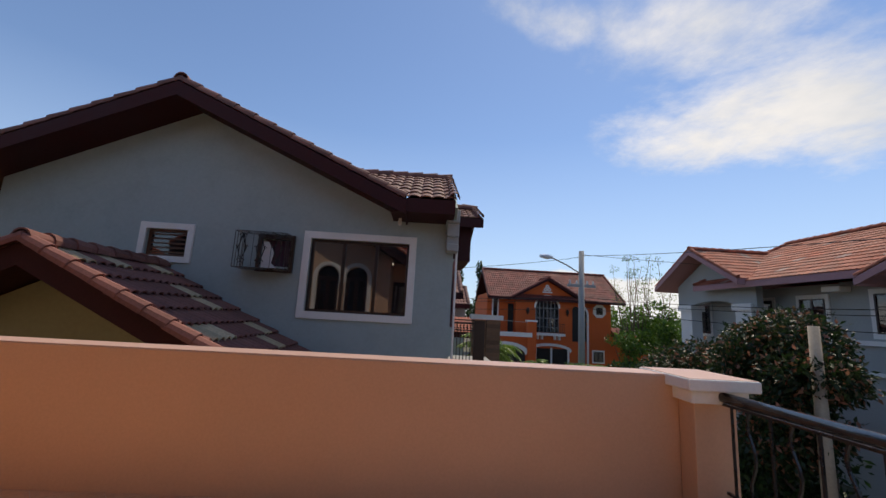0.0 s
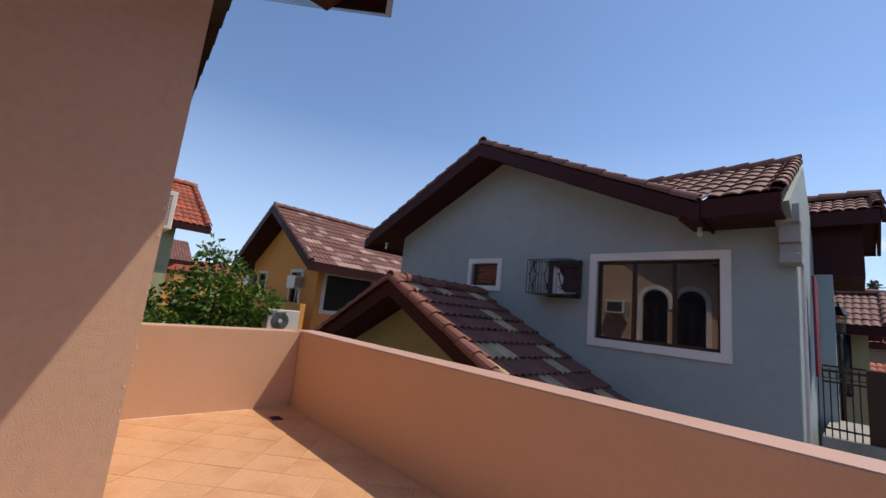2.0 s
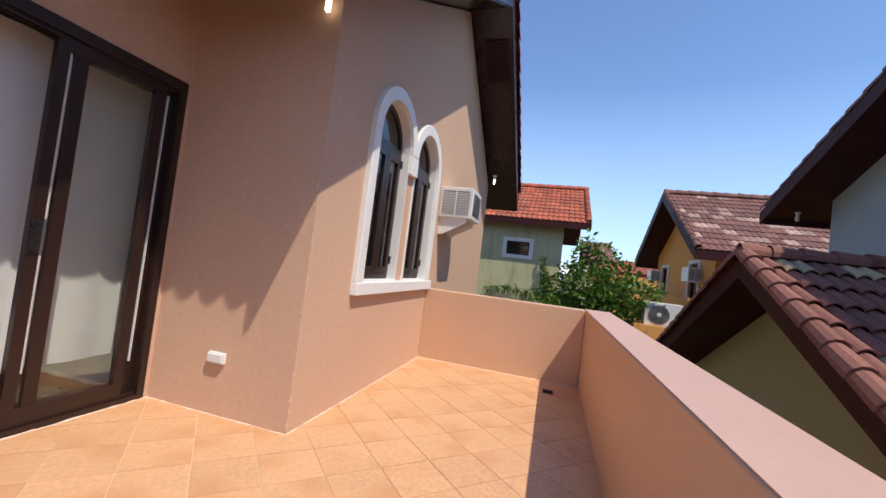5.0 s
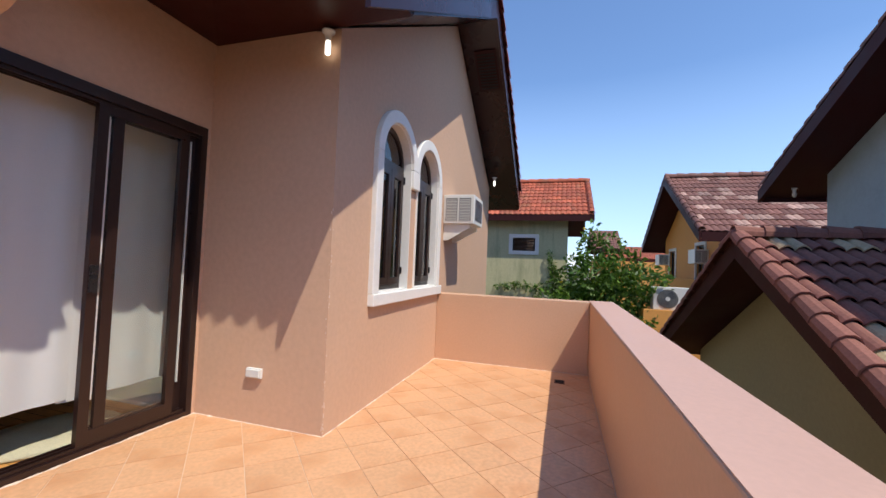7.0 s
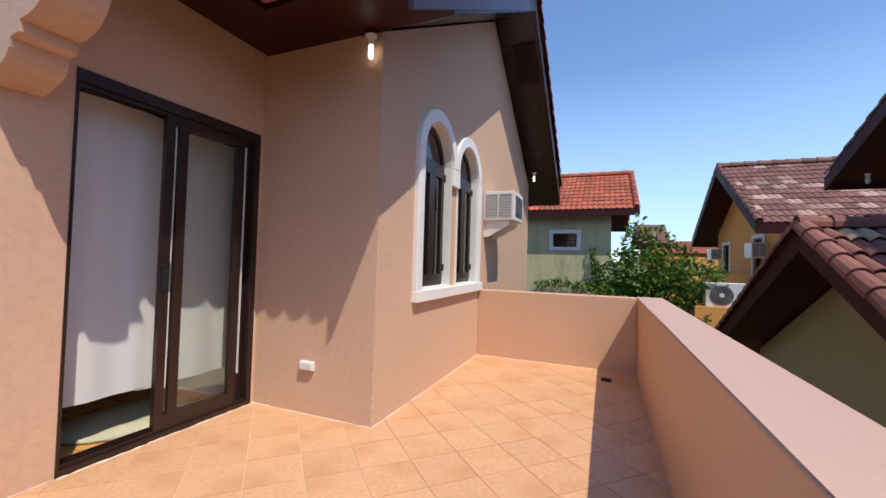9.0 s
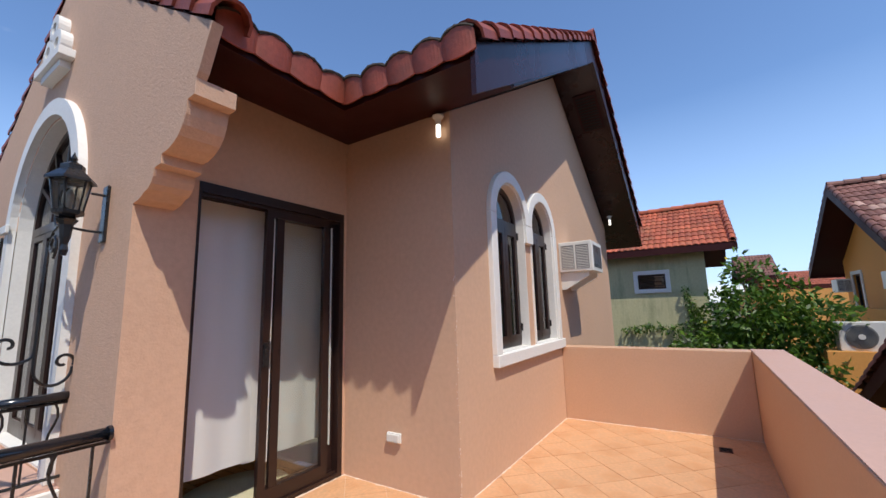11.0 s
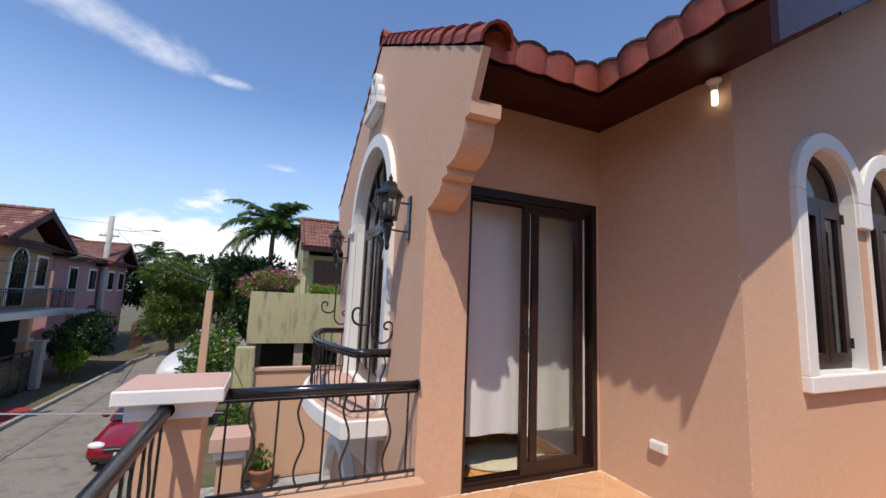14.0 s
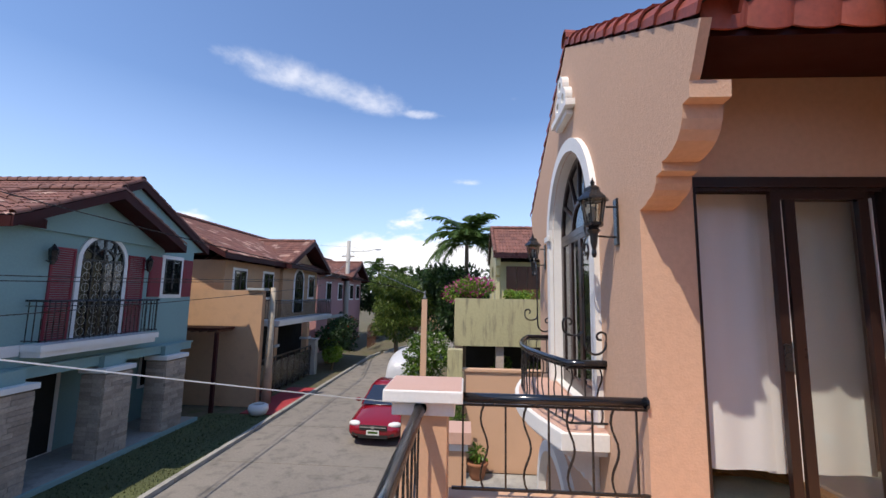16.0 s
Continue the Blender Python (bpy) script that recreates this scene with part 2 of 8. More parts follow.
M = {
    "salmon": surf("salmon_stucco", (0.60, 0.385, 0.262), 0.85, 0.06, 0.9, 25, 0.4, 140, 0.003),
    "salmon_rough": surf("salmon_rough_stucco", (0.61, 0.385, 0.265), 0.88, 0.07, 1.1, 30, 0.55, 70, 0.005, stain=(0.44, 0.27, 0.19), stain_amt=0.22),
    "salmon_smooth": surf("salmon_smooth_paint", (0.60, 0.37, 0.24), 0.50, 0.05, 1.4, 60, 0.12, 60, 0.002),
    "white": surf("white_paint", (0.78, 0.77, 0.74), 0.55, 0.05, 2.0, 50, 0.12, 80, 0.002),
    "tile": surf("terracotta_tile", (0.66, 0.37, 0.20), 0.42, 0.12, 9.0, 36.0, 0.25, 40, 0.0015, stain=(0.52, 0.23, 0.10), stain_amt=0.75, rand=0.04),
    "caulk": surf("white_caulk", (0.72, 0.56, 0.45), 0.8, 0.15, 12, 60, 0.4, 90, 0.003),
    "soffit": surf("maroon_soffit_paint", (0.034, 0.0050, 0.0035), 0.50, 0.12, 1.5, 40, 0.08, 30, 0.002, spec=0.2),
    "mortar": surf("dark_roof_mortar", (0.055, 0.045, 0.038), 0.95, 0.3, 8, 50, 0.8, 60, 0.006),
    "plum": fabric("plum_curtain", (0.10, 0.055, 0.075), 0.1),
    "grout": surf("tile_grout", (0.70, 0.52, 0.38), 0.9, 0.1),
    "iron": surf("black_iron", (0.012, 0.013, 0.015), 0.28, 0.2, 5, 80, 0.1, 200, 0.001, spec=0.6),
    "pipe": surf("black_painted_pipe", (0.010, 0.013, 0.018), 0.16, 0.15, 5, 80, 0.05, 60, 0.001, spec=0.7),
    "bronze": surf("bronze_aluminium", (0.024, 0.011, 0.009), 0.34, 0.12, 3, 90, 0.03, 200, 0.001),
    "redtile_dark": surf("dark_red_tile_roof", (0.19, 0.048, 0.036), 0.75, 0.16, 1.0, 12, 0.2, 40, 0.004, island=0.25),
    "maroon": surf("maroon_gloss_paint", (0.030, 0.0055, 0.0045), 0.28, 0.15, 1.5, 40, 0.08, 30, 0.002, spec=0.4),
    "maroon_dull": surf("maroon_dull_paint", (0.048, 0.011, 0.011), 0.6, 0.15, 1.5, 40, 0.12, 30, 0.002, spec=0.2),
    "redtile": surf("red_clay_tile", (0.30, 0.065, 0.038), 0.55, 0.22, 4.0, 30, 0.35, 50, 0.004, stain=(0.10, 0.055, 0.04), stain_amt=0.75, rand=0.14),
    "redtile_far": surf("red_clay_tile_roof", (0.40, 0.095, 0.045), 0.75, 0.16, 1.0, 12, 0.2, 40, 0.004, island=0.25, stain=(0.20, 0.15, 0.07), stain_amt=0.5),
    "orangetile_far": surf("orange_clay_tile_roof", (0.38, 0.105, 0.055), 0.75, 0.16, 1.0, 12, 0.2, 40, 0.004, island=0.25),
    "browntile": surf("brown_cement_tile", (0.25, 0.100, 0.076), 0.85, 0.2, 3.0, 40, 0.35, 60, 0.004, rand=0.16, stain=(0.07, 0.06, 0.05), stain_amt=0.4),
    "browntile_far": surf("brown_cement_tile_roof", (0.20, 0.086, 0.066), 0.75, 0.16, 1.0, 12, 0.2, 40, 0.004, island=0.22),
    "buff_tile": surf("buff_cement_tile", (0.56, 0.42, 0.25), 0.75, 0.2, 4.0, 40, 0.35, 60, 0.004, rand=0.2, stain=(0.2, 0.17, 0.13), stain_amt=0.7),
    "green_wall": surf("grey_green_stucco", (0.35, 0.43, 0.43), 0.8, 0.05, 0.6, 20, 0.2, 70, 0.002, stain=(0.2, 0.25, 0.25), stain_amt=0.25),
    "olive_wall": surf("olive_yellow_stucco", (0.33, 0.31, 0.17), 0.85, 0.08, 0.8, 20, 0.2, 70, 0.002),
    "aqua_wall": surf("aqua_stucco", (0.22, 0.36, 0.35), 0.8, 0.06, 0.6, 20, 0.2, 60, 0.002),
    "ochre_wall": surf("ochre_stucco", (0.80, 0.37, 0.10), 0.8, 0.06, 0.6, 20, 0.2, 60, 0.002),
    "sage_wall": surf("sage_stucco", (0.52, 0.49, 0.29), 0.85, 0.10, 0.6, 20, 0.2, 60, 0.002, stain=(0.16, 0.18, 0.10), stain_amt=0.5, streak=True),
    "orange_wall": surf("burnt_orange_stucco", (0.62, 0.115, 0.022), 0.8, 0.06, 0.6, 20, 0.1, 60, 0.002),
    "grey_wall": surf("pale_grey_stucco", (0.36, 0.38, 0.37), 0.8, 0.06, 0.6, 20, 0.1, 60, 0.002),
    "beige_wall": surf("beige_stucco", (0.48, 0.29, 0.17), 0.85, 0.07, 0.6, 20, 0.1, 60, 0.002, stain=(0.3, 0.2, 0.13), stain_amt=0.4),
    "pink_wall": surf("dusty_pink_stucco", (0.42, 0.22, 0.22), 0.85, 0.07, 0.6, 20, 0.1, 60, 0.002),
    "cream_wall": surf("cream_stucco", (0.48, 0.44, 0.26), 0.85, 0.07, 0.6, 20, 0.1, 60, 0.002),
    "mossy": surf("weathered_cream_concrete", (0.42, 0.39, 0.22), 0.9, 0.10, 0.8, 14, 0.4, 30, 0.004, stain=(0.17, 0.155, 0.105), stain_amt=0.95, streak=True),
    "concrete": surf("road_concrete", (0.22, 0.20, 0.175), 0.9, 0.16, 0.4, 20, 0.3, 60, 0.003, stain=(0.10, 0.095, 0.085), stain_amt=0.85),
    "kerb": surf("kerb_concrete", (0.34, 0.33, 0.30), 0.9, 0.12, 1, 20, 0.4, 30, 0.004, stain=(0.12, 0.12, 0.10), stain_amt=0.6),
    "post": surf("weathered_post", (0.44, 0.37, 0.28), 0.88, 0.12, 2, 20, 0.3, 30, 0.003, stain=(0.2, 0.17, 0.13), stain_amt=0.6),
    "pole": surf("pole_concrete", (0.40, 0.39, 0.36), 0.85, 0.10, 1, 20, 0.3, 30, 0.003),
    "earth": surf("earth", (0.12, 0.10, 0.06), 0.95, 0.3, 0.3, 6, 0.5, 10, 0.02, stain=(0.05, 0.09, 0.02), stain_amt=0.9),
    "lawn": surf("lawn_soil", (0.085, 0.10, 0.038), 0.95, 0.35, 0.8, 25, 0.9, 60, 0.02),
    "gravel": surf("grey_gravel", (0.33, 0.33, 0.31), 0.9, 0.4, 3, 45, 1.0, 40, 0.02),
    "redpath": surf("red_painted_concrete", (0.34, 0.035, 0.04), 0.7, 0.15, 1, 20, 0.2, 30, 0.003),
    "stone": surf("stacked_stone", (0.38, 0.31, 0.25), 0.85, 0.2, 2, 20, 0.6, 30, 0.008, rand=0.22, island=0.0),
    "clad": surf("brown_stone_cladding", (0.20, 0.11, 0.065), 0.8, 0.2, 3, 30, 0.4, 50, 0.004, rand=0.25),
    "wood": surf("dark_wood", (0.10, 0.04, 0.02), 0.45, 0.25, 3, 30, 0.2, 40, 0.002),
    "mottle_tile": surf("pale_mottled_tile", (0.40, 0.25, 0.20), 0.8, 0.2, 1.0, 12, 0.2, 40, 0.004, island=0.3),
    "parquet": surf("honey_wood_floor", (0.60, 0.30, 0.09), 0.3, 0.2, 2, 20, 0.1, 40, 0.001),
    "shutter": surf("crimson_shutter", (0.22, 0.02, 0.035), 0.6, 0.1, 2, 20, 0.1, 40, 0.002),
    "plastic": surf("white_plastic", (0.72, 0.72, 0.69), 0.35, 0.03, 2, 20, 0.02, 40, 0.001),
    "grey_plastic": surf("grey_grille", (0.17, 0.175, 0.175), 0.5, 0.1, 2, 20, 0.0),
    # near-black: painted shade of openings and rooms, also slots, joints and dark parts
    "dark": surf("near_black_shade_and_parts", (0.015, 0.014, 0.013), 0.8, 0.1, 2, 20, 0.0),
    "dim": surf("interior_wall", (0.35, 0.30, 0.25), 0.8, 0.1, 2, 20, 0.0),
    "rug": surf("cream_shag_rug", (0.80, 0.74, 0.52), 0.95, 0.1, 5, 90, 1.0, 160, 0.02),
    "bark": surf("bark", (0.14, 0.10, 0.07), 0.9, 0.3, 4, 30, 0.8, 30, 0.01),
    "clay": surf("clay_pot", (0.30, 0.12, 0.06), 0.8, 0.15, 4, 30, 0.2, 60, 0.002),
    "carpaint": surf("crimson_car_paint", (0.22, 0.006, 0.014), 0.12, 0.04, 2, 50, 0.0, spec=0.8),
    "chrome": surf("chrome", (0.7, 0.7, 0.7), 0.12, 0.03, 2, 50, 0.0, metal=1.0),
    "tyre": surf("tyre_rubber", (0.02, 0.02, 0.02), 0.8, 0.1, 2, 50, 0.1),
    "lens": surf("lamp_lens", (0.75, 0.76, 0.75), 0.1, 0.04, 2, 50, 0.0),
    "drain": surf("rusty_drain", (0.13, 0.035, 0.015), 0.6, 0.3, 9, 60, 0.3, 90, 0.003),
    "glass": glassy("window_glass", see=0.5),
    "door_glass": glassy("sliding_glass", tint=(0.96, 0.98, 0.97), see=0.99),
    "dark_glass": glassy("dark_window_glass", see=0.25, gloss=0.08),
    "mirror_glass": glassy("dark_reflecting_glass", see=0.12, gloss=0.16),
    "lamp_glass": glassy("lantern_glass", tint=(0.75, 0.72, 0.65), see=0.75, rough=0.3),
    "curtain": fabric("white_curtain", (0.92, 0.92, 0.92), 0.30),
    "curtain_grey": fabric("grey_curtain", (0.40, 0.38, 0.36)),
    "tarp": surf("silver_car_cover", (0.55, 0.57, 0.60), 0.45, 0.08, 3, 20, 0.5, 6, 0.03),
    "leaf": leafy("leaf_green", (0.070, 0.155, 0.018), (0.17, 0.29, 0.035)),
    "leaf_dark": leafy("leaf_dark", (0.022, 0.055, 0.014), (0.06, 0.12, 0.03)),
    "leaf_red": leafy("leaf_reddish", (0.030, 0.062, 0.016), (0.50, 0.20, 0.13), mid=0.78),
    "leaf_lime": leafy("leaf_lime", (0.12, 0.24, 0.02), (0.30, 0.42, 0.05)),
    "lawn_blade": leafy("dull_grass", (0.050, 0.070, 0.022), (0.12, 0.12, 0.045)),
    "leaf_pine": leafy("pine_needles", (0.075, 0.14, 0.02), (0.22, 0.28, 0.05)),
    "palm": leafy("palm_leaf", (0.055, 0.115, 0.025), (0.14, 0.23, 0.06), trans=0.45),
    "petal": leafy("magenta_bracts", (0.50, 0.03, 0.22), (0.75, 0.12, 0.40)),
    "petal_w": leafy("white_blossom", (0.60, 0.62, 0.50), (0.85, 0.85, 0.75)),
    "petal_y": leafy("yellow_blossom", (0.75, 0.55, 0.02), (0.85, 0.70, 0.05)),
    "petal_r": leafy("red_blossom", (0.55, 0.05, 0.03), (0.65, 0.12, 0.05)),
    "lamp_on": glow("lit_tube", (1.0, 0.97, 0.88), 1.6),
}


# ---- building blocks ----
def wm(ob):
    return (wm(ob.parent) @ ob.matrix_parent_inverse @ ob.matrix_basis) if ob.parent else ob.matrix_basis.copy()


def group_at(name, loc=(0, 0, 0), label="", category="", group="", kind="", m=None):
    """An empty at a thing's base, which its parts hang from."""
    ob = new(name)
    ob.empty_display_size = 0.2
    ob.matrix_basis = m if m is not None else Matrix.Translation(loc)
    return tagged(ob, label, category, group, kind)


def part(name, bm, mat, parent=None, label="", local=False, smooth=False, category="", kind="", group=""):
    """Links a bmesh as one mesh object, under a thing if given; its points are in the world unless local."""
    if isinstance(bm, bpy.types.Mesh):
        me = bm
    else:
        bmesh.ops.recalc_face_normals(bm, faces=bm.faces)
        me = bpy.data.meshes.new(name)
        bm.to_mesh(me)
        bm.free()
    if not me.materials:
        for x in (mat if isinstance(mat, (list, tuple)) else [mat]):
            me.materials.append(M[x] if isinstance(x, str) else x)
    if smooth:
        me.polygons.foreach_set("use_smooth", [True] * len(me.polygons))
    ob = new(name, me)
    if parent is not None:
        ob.parent = parent
        if not local:
            ob.matrix_parent_inverse = wm(parent).inverted()
    return tagged(ob, label, category, group, kind)


def soften(ob, w=0.004, seg=1):
    b = ob.modifiers.new("edge", "BEVEL")
    b.width, b.segments, b.limit_method, b.angle_limit = w, seg, "ANGLE", radians(40)
    return ob


def box(bm, x0, x1, y0, y1, z0, z1, m=None):
    vs = [bm.verts.new(m @ Vector(p) if m else p) for p in ((x0, y0, z0), (x1, y0, z0), (x1, y1, z0), (x0, y1, z0), (x0, y0, z1), (x1, y0, z1), (x1, y1, z1), (x0, y1, z1))]
    for f in ((0, 3, 2, 1), (4, 5, 6, 7), (0, 1, 5, 4), (1, 2, 6, 5), (2, 3, 7, 6), (3, 0, 4, 7)):
        bm.faces.new([vs[i] for i in f])


def bx(*a, m=None):
    bm = bmesh.new()
    box(bm, *a, m=m)
    return bm


def plane_m(o, u, v):
    """A matrix from (u, v, w) to the world: w is u x v."""
    u, v = Vector(u).normalized(), Vector(v).normalized()
    w = u.cross(v)
    m = Matrix((u, v, w)).transposed().to_4x4()
    m.translation = o
    return m


def prism(bm, outer, m, d0, d1, holes=()):
    """A flat outline with holes, in (u, v), made thick from w = d0 to d1."""
    loops = [list(outer)] + [list(h) for h in holes]
    tmp = bmesh.new()
    es, n = [], 0
    for lp in loops:
        vs = [tmp.verts.new((u, v, 0)) for u, v in lp]
        es += [tmp.edges.new((vs[i], vs[(i + 1) % len(vs)])) for i in range(len(vs))]
    tmp.verts.index_update()
    bmesh.ops.triangle_fill(tmp, use_beauty=True, edges=es)
    tmp.verts.index_update()
    tris = [[v.index for v in f.verts] for f in tmp.faces]
    co = [v.co.copy() for v in tmp.verts]
    tmp.free()
    a = [bm.verts.new(m @ Vector((c.x, c.y, d0))) for c in co]
    b = [bm.verts.new(m @ Vector((c.x, c.y, d1))) for c in co]
    for t in tris:
        bm.faces.new([a[i] for i in t])
        bm.faces.new([b[i] for i in reversed(t)])
    k = 0
    for lp in loops:
        for i in range(len(lp)):
            i0, i1 = k + i, k + (i + 1) % len(lp)
            bm.faces.new((a[i0], a[i1], b[i1], b[i0]))
        k += len(lp)
    return bm


def pr(outer, m, d0, d1, holes=()):
    return prism(bmesh.new(), outer, m, d0, d1, holes)


def rect(u0, u1, v0, v1):
    return [(u0, v0), (u1, v0), (u1, v1), (u0, v1)]


def arch(u0, u1, v0, vs, n=12, flat=1.0):
    """An arched opening: from v0 up to the spring vs, then an arch."""
    c, r = (u0 + u1) / 2, (u1 - u0) / 2
    return [(u0, v0), (u1, v0)] + [(c + r * math.cos(math.pi * i / n), vs + flat * r * math.sin(math.pi * i / n)) for i in range(n + 1)]


def tube(bm, pts, r, n=8, closed=False, caps=True):
    pts = [Vector(p) for p in pts]
    k = len(pts)
    rings, side = [], None
    for i, p in enumerate(pts):
        a = pts[(i - 1) % k] if (closed or i > 0) else p
        b = pts[(i + 1) % k] if (closed or i < k - 1) else p
        t = (b - a).normalized()
        if side is None:
            side = t.orthogonal().normalized()
        side = (side - t * side.dot(t)).normalized()
        up = t.cross(side)
        rr = r[i] if isinstance(r, (list, tuple)) else r
        rings.append([bm.verts.new(p + (side * math.cos(2 * math.pi * j / n) + up * math.sin(2 * math.pi * j / n)) * rr) for j in range(n)])
    for i in range(k if closed else k - 1):
        a, b = rings[i], rings[(i + 1) % k]
        for j in range(n):
            bm.faces.new((a[j], a[(j + 1) % n], b[(j + 1) % n], b[j]))
    if caps and not closed:
        bm.faces.new(list(reversed(rings[0])))
        bm.faces.new(rings[-1])
    return bm


def spin(profile, n=16, m=None):
    """A turned shape from (radius, height) pairs."""
    bm = bmesh.new()
    rings = [[bm.verts.new((r * math.cos(2 * math.pi * j / n), r * math.sin(2 * math.pi * j / n), z)) for j in range(n)] for r, z in profile]
    for a, b in zip(rings, rings[1:]):
        for j in range(n):
            bm.faces.new((a[j], a[(j + 1) % n], b[(j + 1) % n], b[j]))
    bm.faces.new(list(reversed(rings[0])))
    bm.faces.new(rings[-1])
    if m is not None:
        bmesh.ops.transform(bm, matrix=m, verts=bm.verts)
    return bm


def mesh_from(name, verts, faces, mats):
    me = bpy.data.meshes.new(name)
    me.from_pydata([tuple(map(float, v)) for v in verts], [], [tuple(map(int, f)) for f in faces])
    for x in mats:
        me.materials.append(M[x])
    return me


# ---- roofs ----
def tile_geometry(w, l, rolls=2, h=0.028, t=0.016, seg=5):
    """A rolled roof tile, its lower end at v = 0 and raised: points and faces."""
    n = rolls * seg
    vs, fs = [], []
    for v, lift in ((0.0, 0.030), (l * 1.12, 0.004)):
        for i in range(n + 1):
            vs.append((w * i / n, v, lift + h * abs(math.sin(math.pi * rolls * i / n)) ** 0.8))
    for i in range(n + 1):
        vs.append((w * i / n, 0.0, vs[i][2] - t))
    k = n + 1
    for i in range(n):
        fs.append((i, i + 1, k + i + 1, k + i))
        fs.append((2 * k + i, 2 * k + i + 1, i + 1, i))
    return np.array(vs), np.array(fs)


def tile_field(name, parent, m, nu, nv, w, l, mat, keep=None, single=False, odd=None, label="", rolls=2, seg=5, h=0.028):
    """Tiles on a roof plane: m leads from (u along the eave, v up the slope, w off it) to the world."""
    vs, fs = tile_geometry(w, l, rolls, seg=seg, h=h * w / 0.3 * (2 / rolls) ** 0.5, t=0.016)
    cells = [(i, j) for j in range(nv) for i in range(nu) if keep is None or keep((i + 0.5) * w, (j + 0.5) * l)]
    if single:
        meshes = {}
        for key in {mat, odd[0] if odd else mat}:
            meshes[key] = mesh_from("roof_tile", vs, fs, [key])
        rnd = random.Random(5)
        for i, j in cells:
            key = odd[0] if odd and rnd.random() < odd[1] else mat
            ob = part("roof_tile", meshes[key], key, parent)
            ob.matrix_basis = m @ pose(i * w, j * l, 0.016, -2.4 + rnd.uniform(-0.6, 0.6), rnd.uniform(-0.5, 0.5), rnd.uniform(-0.7, 0.7))
        return None
    n = len(vs)
    rnd = np.random.RandomState(3)
    allv, allf = [], []
    groups = {mat: ([], []), (odd[0] if odd else mat): ([], [])}
    for i, j in cells:
        key = odd[0] if odd and rnd.rand() < odd[1] else mat
        gv, gf = groups[key]
        gf.append(fs + n * len(gv))
        gv.append(vs + (i * w, j * l, rnd.uniform(0, 0.006)))
    out = None
    R, T = np.array(m.to_3x3()), np.array(m.translation)
    for key, (gv, gf) in groups.items():
        if gv:
            me = mesh_from(name, np.concatenate(gv) @ R.T + T, np.concatenate(gf), [key])
            out = part(name, me, key, parent, label, kind="stuff")
    return out


def cap_row(parent, a, b, r, step, mat, up, name="ridge_tile", single=False, label="", flare=1.12):
    """Barrel caps laid from a up to b, each lapping the one before."""
    a, b = Vector(a), Vector(b)
    d = b - a
    n = max(1, round(d.length / step))
    step = d.length / n
    t = d.normalized()
    s = t.cross(Vector(up)).normalized()
    m = Matrix((s, t, s.cross(t))).transposed().to_4x4()
    k = 7
    vs, fs = [], []
    for v, rr, lift in ((0.0, r * flare, 0.012), (step * 1.12, r * 0.92, 0.0)):
        for q in (1.0, 0.84):
            for i in range(k + 1):
                an = math.pi * (i / k * 1.16 - 0.08)
                vs.append((rr * q * math.cos(an), v, rr * q * math.sin(an) + lift - r * 0.25))
    K = k + 1
    for i in range(k):
        fs += [(i, i + 1, 2 * K + i + 1, 2 * K + i), (K + i + 1, K + i, i, i + 1)[::-1], (2 * K + i, 2 * K + i + 1, 3 * K + i + 1, 3 * K + i)]
    if single:
        me = mesh_from(name, vs, fs, [mat])
        for i in range(n):
            ob = part(name, me, mat, parent)
            ob.matrix_basis = Matrix.Translation(a + t * step * i) @ m @ pose(0, 0, 0, 0, random.uniform(-3, 3), random.uniform(-1.5, 1.5))
        return
    vs, fs = np.array(vs), fs
    gv, gf = [], []
    for i in range(n):
        gv.append((vs + (0, step * i, 0)) @ np.array(m.to_3x3()).T + np.array(a))
        gf += [tuple(x + i * len(vs) for x in f) for f in fs]
    part(name, mesh_from(name, np.concatenate(gv), gf, [mat]), mat, parent, label, kind="stuff")


def slope_m(P, U, rise):
    """The plane of a roof: origin P at the eave, U along it; v runs up the slope with that rise over run, to the left of U."""
    U = Vector(U).normalized()
    H = Vector((0, 0, 1)).cross(U)
    V = (H + Vector((0, 0, rise))).normalized()
    return plane_m(P, U, V)


